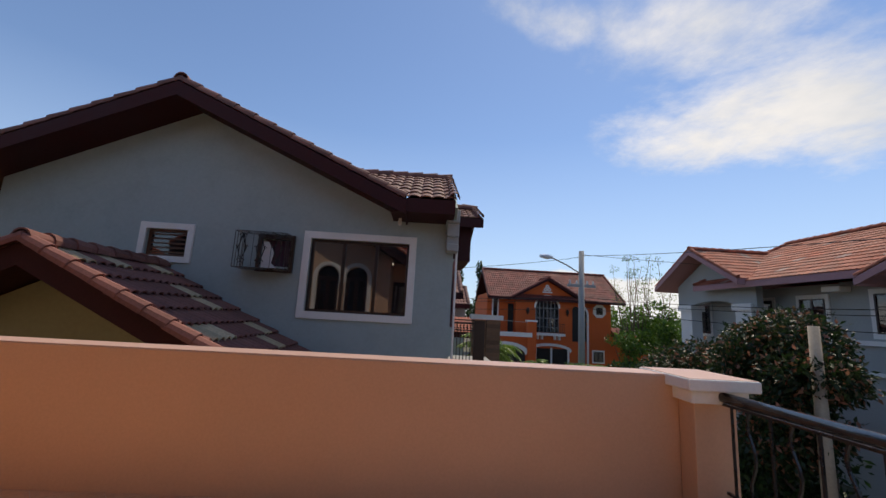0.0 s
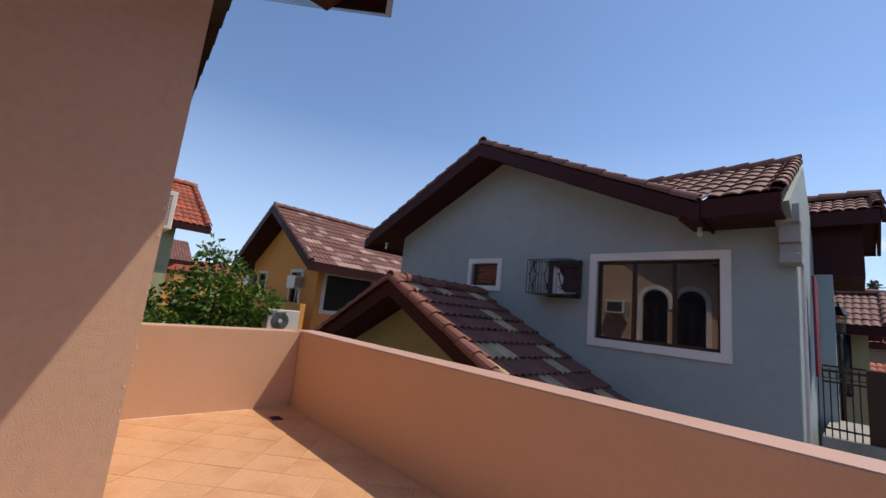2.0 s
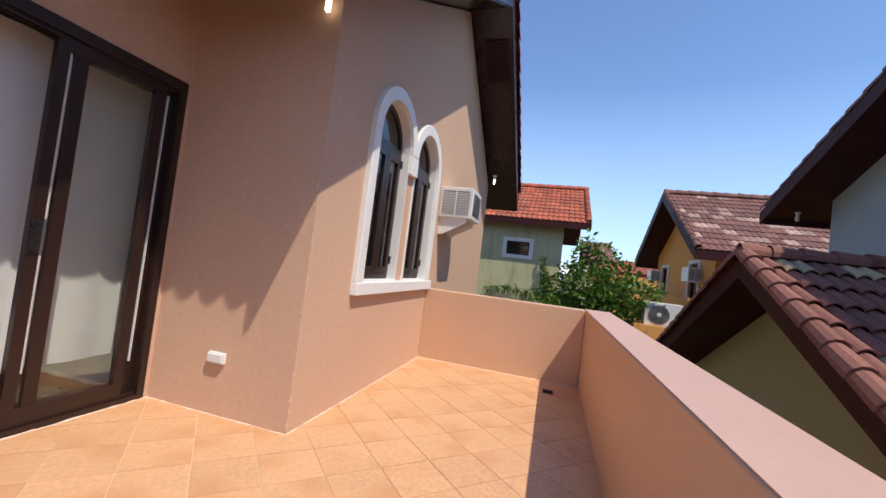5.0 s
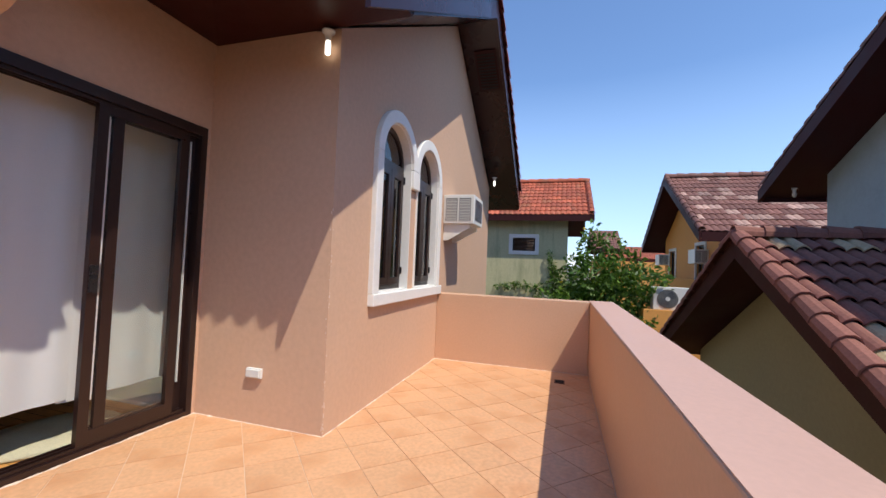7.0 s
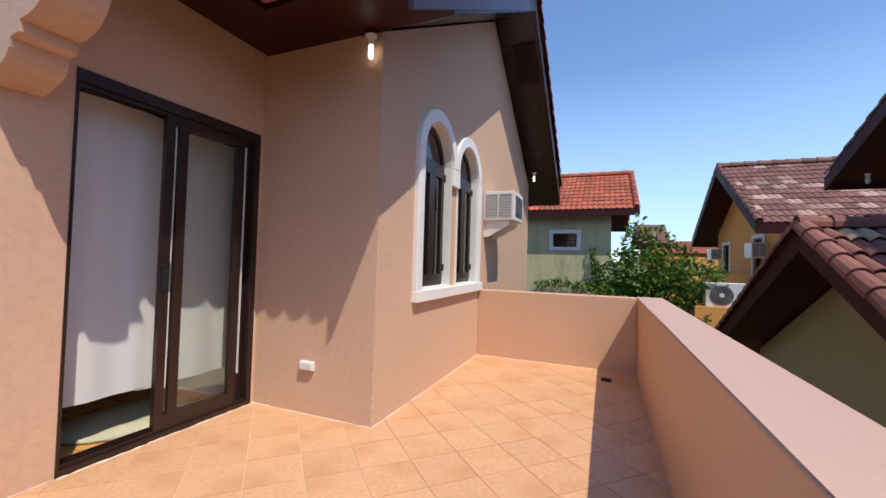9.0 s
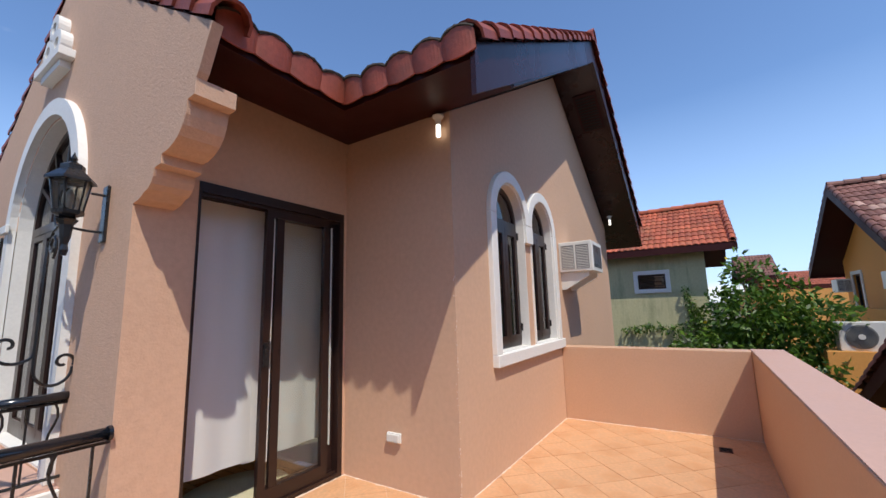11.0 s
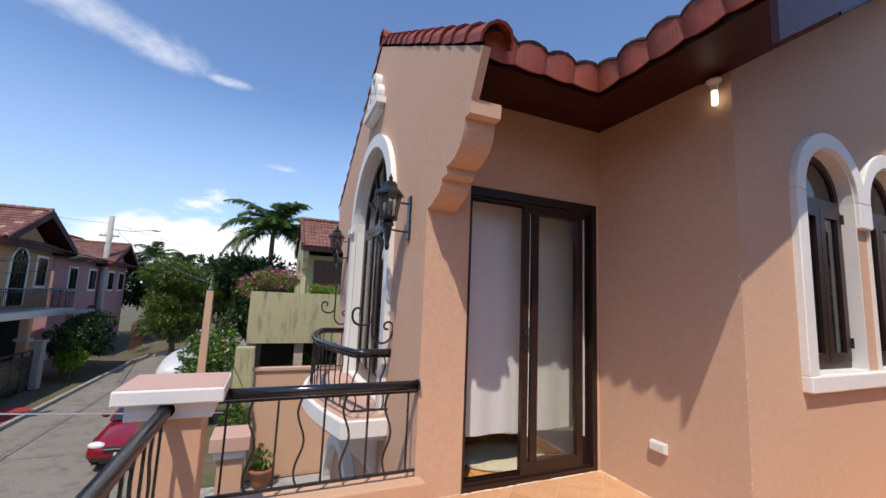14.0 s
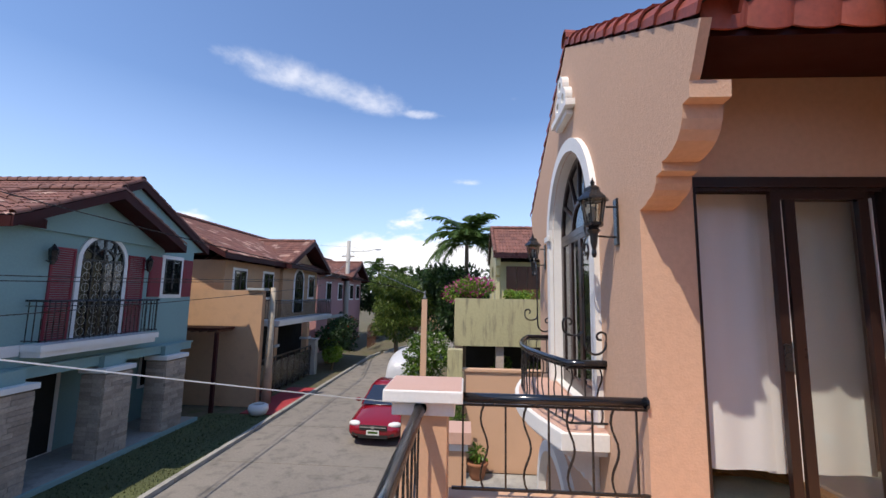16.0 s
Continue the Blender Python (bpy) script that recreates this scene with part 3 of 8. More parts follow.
def gable_roof(parent, ridge_a, ridge_b, half, rise, tile, trim="maroon", odd=None, w=0.30, l=0.33, thick=0.14, caps=True, keep=(None, None), single=(False, False), verge=True, barge=0.2):
    """A gable roof: ridge from a to b, half its width, rise over run. Deck, tiles, barge boards, fascias and ridge caps."""
    a, b = Vector(ridge_a), Vector(ridge_b)
    U = (b - a).normalized()
    H = Vector((0, 0, 1)).cross(U)
    L = (b - a).length
    drop = half * rise
    bm = bmesh.new()
    m = plane_m(a, H, (0, 0, 1))     # w of this plane runs along -U or U
    s = 1 if (m.to_3x3() @ Vector((0, 0, 1))).dot(U) > 0 else -1
    g = 0.05
    prism(bm, [(-half, -drop - g - thick), (0, -g - thick), (half, -drop - g - thick), (half, -drop - g), (0, -g), (-half, -drop - g)], m, 0.03 * s, (L - 0.03) * s)
    part("roof_deck", bm, trim, parent)
    for k, (P, UU) in enumerate(((a - H * half, U), (b + H * half, -U))):
        P = P + Vector((0, 0, -drop - g))
        mm = slope_m(P, UU, rise)
        sl = half * math.sqrt(1 + rise * rise)
        tile_field("roof_tiles", parent, mm, int(L / w + 0.5), int(sl / l + 0.5), L / int(L / w + 0.5), sl / int(sl / l + 0.5), tile, keep[k], single[k], odd)
    for end, x in ((a, 0.0), (b, L)):
        bm = bmesh.new()
        x0, x1 = (x - 0.03, x + 0.02) if x == 0 else (x - 0.02, x + 0.03)
        prism(bm, [(-half - 0.02, -drop - g - barge), (0, -g - barge), (half + 0.02, -drop - g - barge), (half + 0.02, -drop - g), (0, -g + 0.012), (-half - 0.02, -drop - g)], m, x0 * s, x1 * s)
        part("barge_board", bm, trim, parent)
        if verge:
            for sg in (-1, 1):
                e = end + H * half * sg + Vector((0, 0, -drop + 0.02))
                off = U * (0.04 if x == 0 else -0.04)
                cap_row(parent, e + off, end + off + Vector((0, 0, 0.02)), 0.075, 0.32, tile, (0, 0, 1), "verge_tile")
    for sg in (-1, 1):
        bm = bmesh.new()
        q = a + H * (half + 0.01) * sg
        prism(bm, rect(0.03, L - 0.03, -drop - g - barge, -drop - g + 0.01), plane_m(q, U, (0, 0, 1)), -0.012, 0.012)
        part("fascia", bm, trim, parent)
    if caps:
        cap_row(parent, a + Vector((0, 0, 0.03)), b + Vector((0, 0, 0.03)), 0.10, 0.34, tile, (0, 0, 1))


# ---- openings ----
def window_unit(name, o, u, w, h, wall_mat=None, trim=0.10, frame_mat="bronze", glass="dark_glass", mullions=1, depth=0.10, sill=True, out=0.035, label="", curtain=None, rails=0):
    """A rectangular window set in a wall, seen from outside: o is the lower corner, u runs to the right as seen from inside the plane's front."""
    u = Vector(u).normalized()
    m = plane_m(o, u, (0, 0, 1))
    root = group_at(name, o, label or "dark framed window with white trim", "window", kind="structure")
    tm = part("window_trim", pr(rect(-trim, w + trim, -trim, h + trim), m, -0.02, out, [rect(0, w, 0, h)]), "white", root)
    soften(tm, 0.006)
    bm = bmesh.new()
    f = 0.04
    prism(bm, rect(0, w, 0, h), m, -depth, -depth + 0.05, [rect(f, w - f, f, h - f)])
    for i in range(mullions):
        c = w * (i + 1) / (mullions + 1)
        prism(bm, rect(c - 0.025, c + 0.025, f, h - f), m, -depth + 0.002, -depth + 0.045)
    for i in range(rails):
        c = h * (i + 1) / (rails + 1)
        prism(bm, rect(f, w - f, c - 0.012, c + 0.012), m, -depth + 0.004, -depth + 0.035)
    part("window_frame", bm, frame_mat, root)
    part("pane", pr(rect(f, w - f, f, h - f), m, -depth + 0.015, -depth + 0.021), glass, root)
    if curtain:
        wavy_curtain(root, m, 0.05, w - 0.05, 0.03, h - 0.02, -depth - 0.10, curtain)
    # near-black sheet stands in for the unlit room behind the pane
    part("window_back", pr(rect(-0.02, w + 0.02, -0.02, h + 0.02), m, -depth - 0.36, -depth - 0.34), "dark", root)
    return root


def wavy_curtain(root, m, u0, u1, v0, v1, d, mat, folds=None, amp=0.02, name="curtain", label=""):
    n = max(12, int((u1 - u0) / 0.02))
    folds = folds or (u1 - u0) / 0.12
    vs, fs = [], []
    rows = 8
    for j in range(rows + 1):
        v = v0 + (v1 - v0) * j / rows
        for i in range(n + 1):
            s = i / n
            a = amp * (1.0 - 0.3 * j / rows)
            w = d + a * math.sin(2 * math.pi * folds * s + 0.35 * math.sin(5 * s + j * 0.25)) + 0.5 * a * math.sin(4.3 * folds * s + 1)
            vs.append(m @ Vector((u0 + (u1 - u0) * s, v, w)))
    for j in range(rows):
        for i in range(n):
            k = j * (n + 1) + i
            fs.append((k, k + 1, k + n + 2, k + n + 1))
    return part(name, mesh_from(name, vs, fs, [mat]), mat, root, label, smooth=True)


# ---- plants ----
def leaves(name, parent, centres, count, size, mat, seed=1, droop=0.3, local=False, aspect=0.45, label="", hollow=0.55):
    """Leaves, each a folded diamond, round several centres (x, y, z, rx, ry, rz), thicker towards the outside."""
    rs = np.random.RandomState(seed)
    cs = np.array(centres, float)
    wts = cs[:, 3] * cs[:, 4] * cs[:, 5]
    idx = rs.choice(len(cs), count, p=wts / wts.sum())
    d = rs.normal(size=(count, 3))
    d /= np.linalg.norm(d, axis=1)[:, None]
    r = (hollow + (1 - hollow) * rs.rand(count)) ** 0.8
    r *= 0.86 + 0.25 * rs.rand(count)
    c = cs[idx, :3] + d * r[:, None] * cs[idx, 3:6]
    out = d * 0.6 + rs.normal(size=(count, 3)) * 0.6
    out[:, 2] -= droop
    out /= np.linalg.norm(out, axis=1)[:, None]
    side = np.cross(out, rs.normal(size=(count, 3)))
    side /= np.linalg.norm(side, axis=1)[:, None]
    nrm = np.cross(out, side)
    s = size * (0.6 + 0.8 * rs.rand(count))[:, None]
    v = np.stack([c, c + out * s * 0.5 + side * s * aspect * 0.5 + nrm * s * 0.06, c + out * s, c + out * s * 0.5 - side * s * aspect * 0.5 + nrm * s * 0.06], 1).reshape(-1, 3)
    k = np.arange(count) * 4
    me = bpy.data.meshes.new(name)
    me.vertices.add(len(v))
    me.vertices.foreach_set("co", v.ravel())
    me.loops.add(count * 6)
    me.loops.foreach_set("vertex_index", np.stack([k, k + 1, k + 2, k, k + 2, k + 3], 1).ravel())
    me.polygons.add(count * 2)
    me.polygons.foreach_set("loop_start", np.arange(count * 2) * 3)
    me.update()
    me.validate()
    me.materials.append(M[mat])
    return part(name, me, mat, parent, label, local=local, kind="stuff")


def limbs(bm, base, tips, r, seed=1):
    """A tapered trunk from base, branching to the tips."""
    rnd = random.Random(seed)
    base = Vector(base)
    top = base + (sum((Vector(t) for t in tips), Vector()) / len(tips) - base) * 0.55
    mid = base.lerp(top, 0.5) + Vector((rnd.uniform(-1, 1), rnd.uniform(-1, 1), 0)) * 0.08
    tube(bm, [base, mid, top], [r, r * 0.8, r * 0.6], 7)
    for t in tips:
        t = Vector(t)
        k = top.lerp(t, 0.5) + Vector((rnd.uniform(-1, 1), rnd.uniform(-1, 1), rnd.uniform(0, 1))) * 0.12
        tube(bm, [top - (top - mid) * 0.1, k, t], [r * 0.5, r * 0.32, r * 0.1], 5)


def tree(name, base, clumps, count, size, mat, label, seed=1, r=0.12, blossoms=None, aspect=0.45, droop=0.3, category="tree"):
    root = group_at(name, base, label, category)
    bm = bmesh.new()
    limbs(bm, base, [c[:3] for c in clumps][:9], r, seed)
    part("trunk", bm, "bark", root, smooth=True)
    leaves("crown", root, clumps, count, size, mat, seed, droop, aspect=aspect)
    if blossoms:
        bmat, n, bs = blossoms
        leaves("blossoms", root, clumps, n, bs, bmat, seed + 9, 0.0, aspect=0.9, hollow=0.9)
    return root


def clumps_round(c, spread, n, r, seed=1, flat=0.75):
    """Several leaf clumps scattered about a centre, for an uneven crown."""
    rnd = random.Random(seed)
    out = []
    for i in range(n):
        a = rnd.uniform(0, 2 * math.pi)
        q = math.sqrt(rnd.random())
        rr = r * rnd.uniform(0.6, 1.25)
        out.append((c[0] + spread[0] * q * math.cos(a), c[1] + spread[1] * q * math.sin(a), c[2] + spread[2] * rnd.uniform(-1, 1), rr, rr, rr * flat))
    return out


def fronds(parent, c, n, length, mat, seed=1, rise=0.9, leaflets=26, width=0.35, name="frond", droop=1.0):
    """Palm fronds: each an arching rib with leaflets on both sides."""
    rnd = random.Random(seed)
    for k in range(n):
        az = 2 * math.pi * k / n + rnd.uniform(-0.2, 0.2)
        el = rnd.uniform(0.1, 1.25) * rise
        L = length * rnd.uniform(0.8, 1.1)
        pts, p, e = [], Vector(c), el
        for i in range(9):
            pts.append(p.copy())
            p = p + Vector((math.cos(az) * math.cos(e), math.sin(az) * math.cos(e), math.sin(e))) * L / 8
            e -= 0.24 * droop
        bm = bmesh.new()
        tube(bm, pts, [0.022 * L / 2 * (1 - i / 9.5) for i in range(9)], 4)
        side = Vector((-math.sin(az), math.cos(az), 0))
        for i in range(leaflets):
            s = 0.12 + 0.86 * i / leaflets
            q = s * 8
            i0 = min(int(q), 7)
            o = pts[i0].lerp(pts[i0 + 1], q - i0)
            t = (pts[i0 + 1] - pts[i0]).normalized()
            wd = width * L / 2 * math.sin(math.pi * min(1, 0.2 + 0.8 * s)) ** 0.7 + 0.05
            for sg in (-1, 1):
                d = (side * sg + t * 0.7 + Vector((0, 0, rnd.uniform(-0.55, 0.1)))).normalized()
                a = bm.verts.new(o + t * 0.012 * L)
                b = bm.verts.new(o - t * 0.012 * L)
                f = bm.verts.new(o + d * wd + Vector((0, 0, -0.12 * wd)))
                g = bm.verts.new(o + d * wd * 0.5 + t * 0.016 * L)
                bm.faces.new((b, a, g, f))
        part(name, bm, mat, parent, local=False)


def balusters(root, a, b, z0, z1, n, r=0.008, wavy=True, lo=None):
    """Square iron bars from the bottom rail to the top one, every second one wavy. As one mesh each, shared."""
    a, b = Vector(a), Vector(b)
    d = (b - a).normalized()
    meshes = []
    for kind in (0, 1):
        bm = bmesh.new()
        pts = [(0, 0, z0 + (z1 - z0) * i / 12) for i in range(13)]
        if kind:
            pts = [(d.x * 0.022 * math.sin(2 * math.pi * i / 12 * 1.5) * (0 < i < 12), d.y * 0.022 * math.sin(2 * math.pi * i / 12 * 1.5) * (0 < i < 12), p[2]) for i, p in enumerate(pts)]
        tube(bm, pts if kind else [pts[0], pts[-1]], r, 4)
        me = bpy.data.meshes.new("baluster")
        bm.to_mesh(me)
        bm.free()
        me.materials.append(M["iron"])
        meshes.append(me)
    for i in range(n):
        p = a.lerp(b, (i + 0.5) / n)
        ob = part("baluster", meshes[i % 2 if wavy else 0], "iron", root)
        ob.matrix_basis = Matrix.Translation((p.x, p.y, 0))


# ---- the house with the terrace ----
def ground_plane():
    g = -3.2
    bm = bmesh.new()
    s = 2500
    vs = [bm.verts.new(p) for p in ((-s, -s, g - 0.03), (s, -s, g - 0.03), (s, s, g - 0.03), (-s, s, g - 0.03))]
    bm.faces.new(vs)
    part("ground", bm, "earth", None, "dry earth and grass ground around the houses", category="ground", kind="structure")


def terrace():
    fl = part("floor", bx(-2.385, 3.0, 0.0, 1.78, -0.22, -0.004), "grout", None, "terracotta coloured tiled terrace floor laid diagonally", category="floor", kind="structure")
    part("floor_slab", bx(0.0, 3.0, -1.10, -0.0005, -0.22, -0.004), "grout", fl)
    par = group_at("terrace_parapet", (0, 1.78, 0), "salmon painted masonry parapet round the terrace", "parapet", kind="structure")
    soften(part("parapet_wall", bx(-2.585, 2.72, 1.78, 2.04, -0.25, 0.805), "salmon_smooth", par), 0.008, 2)
    soften(part("parapet_end", bx(-2.585, -2.385, 0.0, 1.779, -0.25, 0.803), "salmon_smooth", par), 0.008, 2)
    cop = surf("pale_parapet_top", (0.58, 0.36, 0.28), 0.5, 0.05, 1.4, 60, 0.1, 60, 0.002)
    M["coping"] = cop
    part("parapet_top", bx(-2.580, 2.70, 1.785, 2.035, 0.8052, 0.8085), "coping", par, "pale pink painted coping")
    # posts with two-step white caps
    for nm, y0, y1 in (("north", 1.55, 2.09), ("south", -1.17, -0.78)):
        post = group_at("terrace_post", (2.85, (y0 + y1) / 2, 0), "salmon terrace post with a white stepped cap", "post", "terrace posts", kind="structure")
        soften(part("shaft", bx(2.72, 2.98, y0 + 0.09, y1 - 0.07, -0.25, 0.68), "salmon_smooth", post), 0.006, 2)
        soften(part("cap_lower", bx(2.68, 3.03, y0 + 0.045, y1 - 0.045, 0.672, 0.75), "white", post), 0.006, 2)
        soften(part("cap_upper", bx(2.635, 3.075, y0, y1, 0.748, 0.816), "white", post), 0.008, 2)
        part("cap_top", bx(2.645, 3.065, y0 + 0.01, y1 - 0.01, 0.8162, 0.819), "coping", post, "pale pink painted cap top")
    # kerbs under the rails
    k = group_at("terrace_kerb", (2.85, 0, 0), "low salmon kerb under the iron railing", "kerb", kind="structure")
    soften(part("kerb_east", bx(2.76, 2.94, -0.849, 1.64, -0.25, 0.15), "salmon_smooth", k), 0.006, 2)
    soften(part("kerb_south", bx(1.50, 2.72, -1.19, -0.99, -0.25, 0.15), "salmon_smooth", k), 0.006, 2)
    # edge beam seen from outside
    # rails
    for nm, a, b, n in (("south", (1.545, -1.083, 0), (2.70, -1.083, 0), 9), ("east", (2.87, -0.83, 0), (2.87, 1.60, 0), 19)):
        r = group_at("terrace_railing", a, "black iron railing with wavy bars and a round tube handrail", "railing", "terrace railings")
        A, B = Vector(a), Vector(b)
        part("handrail", tube(bmesh.new(), [A + Vector((0, 0, 0.715)), B + Vector((0, 0, 0.715))], 0.030, 16), "pipe", r, "round black handrail tube", smooth=True)
        part("top_bar", tube(bmesh.new(), [A + Vector((0, 0, 0.675)), B + Vector((0, 0, 0.675))], 0.010, 4), "iron", r)
        part("bottom_bar", tube(bmesh.new(), [A + Vector((0, 0, 0.195)), B + Vector((0, 0, 0.195))], 0.011, 4), "iron", r)
        balusters(r, a, b, 0.19, 0.68, n)
        for e in (A, B):
            part("end_flange", tube(bmesh.new(), [e + Vector((0, 0, 0.715)) - (B - A).normalized() * 0.004, e + Vector((0, 0, 0.715)) + (B - A).normalized() * 0.012], 0.036, 14), "pipe", r)
    # floor drain
    d = group_at("floor_drain", (-1.97, 1.49, 0), "rusty brown rectangular floor drain grate set in the tiles", "drain")
    part("grate", bx(-2.05, -1.93, 1.43, 1.53, 0.0, 0.006), "drain", d)
    bm = bmesh.new()
    for i in range(5):
        box(bm, -2.035 + i * 0.021, -2.027 + i * 0.021, 1.44, 1.52, 0.006, 0.009)
    part("grate_slot", bm, "dark", d)
    return fl


def walls():
    W = group_at("wall_home", (0, 0, 0), "salmon rough stucco walls of the house", "wall", kind="structure")
    # gable wall with the twin arched windows
    m = plane_m((0, 0, 0), (-1, 0, 0), (0, 0, 1))        # u = -x, w = -(-y): outwards is +y
    ap, e = 4.46, 2.74
    wins = [arch(0.66, 1.34, 0.90, 2.08), arch(1.52, 2.20, 0.90, 2.08)]
    part("wall_gable", pr([(0, -3.2), (5.65, -3.2), (5.65, e), (2.85, ap), (0, e)], m, -0.2, 0, wins), "salmon", W, "smooth salmon stucco gable wall")
    # the short wall beside the door
    part("wall_side", bx(-0.2, 0.0, -1.083, -0.2, -0.2, 2.76), "salmon", W)
    # the wall with the sliding door
    part("wall_door_head", bx(0.0, 1.34, -1.283, -1.083, 2.10, 2.76), "salmon", W)
    part("wall_door_pier", bx(1.21, 1.3405, -1.283, -1.083, -0.2, 2.10), "salmon_rough", W)
    part("wall_door_strip", bx(0.0, 0.03, -1.283, -1.083, -0.2, 2.10), "salmon", W)
    # front gable of the tower, shaped into corbels under the eaves
    yc, hw = -2.783, 1.70
    cor = [(0.0, 1.885), (0.03, 1.89), (0.085, 1.90), (0.13, 1.925), (0.17, 1.935), (0.205, 1.96), (0.225, 1.995), (0.232, 2.035), (0.30, 2.045), (0.302, 2.095), (0.36, 2.10),
           (0.42, 2.12), (0.47, 2.15), (0.508, 2.195), (0.53, 2.245), (0.54, 2.315), (0.605, 2.32), (0.61, 2.405)]
    right = [(hw + u, v) for u, v in cor]
    right = [q for q in right if q[1] <= 2.42]
    low = [q for q in right if q[1] <= 2.42]
    m3 = plane_m((1.54, yc, 0), (0, 1, 0), (0, 0, 1))
    hole = arch(-0.80, 0.80, 0.34, 2.06, 18)
    face = [(-hw, -3.2), (hw, -3.2)] + right + [(hw + 0.63, 2.43), (hw + 0.735, 2.645), (0, 4.115), (-hw - 0.735, 2.645), (-hw - 0.63, 2.43)] + [(-u, v) for u, v in reversed(right)]
    back = [(-hw, -3.2), (hw, -3.2)] + low + [(hw + 0.4, 2.44), (0, 3.72), (-hw - 0.4, 2.44)] + [(-u, v) for u, v in reversed(low)]
    part("wall_front_gable", pr(face, m3, -0.05, 0, [hole]), "salmon_rough", W, "rough salmon stucco street gable with curved corbels")
    part("wall_front_core", pr(back, m3, -0.2, -0.05, [hole]), "salmon_rough", W)
    part("wall_tower_far", bx(-1.0, 1.34, -4.68, -4.483, -3.2, 2.75), "salmon_rough", W)
    part("wall_rear", bx(-5.65, -5.45, -7.0, -0.2, -3.2, 2.7), "salmon", W)
    part("wall_below_terrace", bx(-2.5, 2.95, -1.083, 1.92, -0.6, -0.225), "salmon_smooth", W)
    part("wall_ground_floor", bx(1.2, 1.54, -1.083, 1.9, -3.2, -0.6), "salmon_rough", W)
    # room behind the sliding door
    rf = part("floor_bedroom", bx(0.03, 1.34, -4.4, -1.283, -0.1, -0.01), "parquet", None, "glossy honey coloured wood floor of the bedroom", category="floor", kind="structure")
    bm = bmesh.new()
    for i in range(1, 14):
        box(bm, 0.03 + i * 0.095, 0.032 + i * 0.095, -4.4, -1.30, -0.0102, -0.0088)
    part("floor_joint", bm, "dark", rf)
    part("wall_bedroom", bx(-1.0, 1.34, -4.48, -4.40, -0.1, 2.7), "dim", None, "dim bedroom wall", category="wall", kind="structure")
    part("wall_bedroom", bx(-1.0, -0.92, -4.4, -1.1, -0.1, 2.7), "dim", None, "dim bedroom wall", category="wall", kind="structure")
    part("ceiling_bedroom", bx(-1.0, 1.34, -4.4, -1.1, 2.64, 2.70), "dim", None, "bedroom ceiling", category="ceiling", kind="structure")
    # added dark block: imitates the shade on the floor behind the curtain
    part("bedroom_shade_block", bx(-0.9, 1.3, -2.6, -2.35, 0.0, 0.32), "wood", None, "added dark block standing in for the shaded bedroom floor", category="bed", kind="")
    rug = part("rug", spin([(0.40, 0.0), (0.42, 0.012), (0.40, 0.03), (0.2, 0.036)], 28, Matrix.Translation((0.60, -1.57, -0.01)) @ Matrix.Diagonal((0.95, 0.72, 1, 1))), "rug", None, "round cream shag rug on the wood floor", category="rug", smooth=True)


def caulk():
    """Uneven pale filler along the foot of the walls, and chips on the corner."""
    rnd = random.Random(12)
    g = group_at("wall_caulking", (0, 0, 0), "uneven pale filler along the foot of the stucco walls", "trim", kind="structure")
    for a, b, n in (((0, -1.083), (0, 0), (1, 0)), ((0, 0), (-2.385, 0), (0, 1)), ((1.21, -1.083), (1.50, -1.083), (0, 1)), ((0.0, -1.076), (1.21, -1.076), (0, 1)), ((-2.385, 0), (-2.385, 1.78), (1, 0))):
        a, b, n = Vector((*a, 0)), Vector((*b, 0)), Vector((*n, 0))
        k = max(6, int((b - a).length / 0.03))
        bm = bmesh.new()
        prev = None
        for i in range(k + 1):
            p = a.lerp(b, i / k)
            w = rnd.uniform(0.001, 0.008) + (0.010 if rnd.random() < 0.12 else 0)
            h = rnd.uniform(0.001, 0.007)
            cur = [bm.verts.new(p - n * 0.002), bm.verts.new(p - n * 0.002 + Vector((0, 0, h))), bm.verts.new(p + n * w * 0.5 + Vector((0, 0, h * 0.6))), bm.verts.new(p + n * w)]
            if prev:
                for j in range(3):
                    bm.faces.new((prev[j], prev[j + 1], cur[j + 1], cur[j]))
            prev = cur
        part("bead", bm, "caulk", g)
    bm = bmesh.new()
    for i in range(46):
        z = 0.02 + 1.5 * rnd.random() ** 1.5
        s = rnd.uniform(0.0015, 0.0045)
        x, y = rnd.choice(((0.0, -rnd.uniform(0, 0.010)), (-rnd.uniform(0, 0.010), 0.0)))
        box(bm, x - s, x + s * 0.7, y - s, y + s * 0.7, z, z + s * rnd.uniform(1.5, 5))
    part("corner_chip", bm, "caulk", g, "pale chipped spots on the corner")


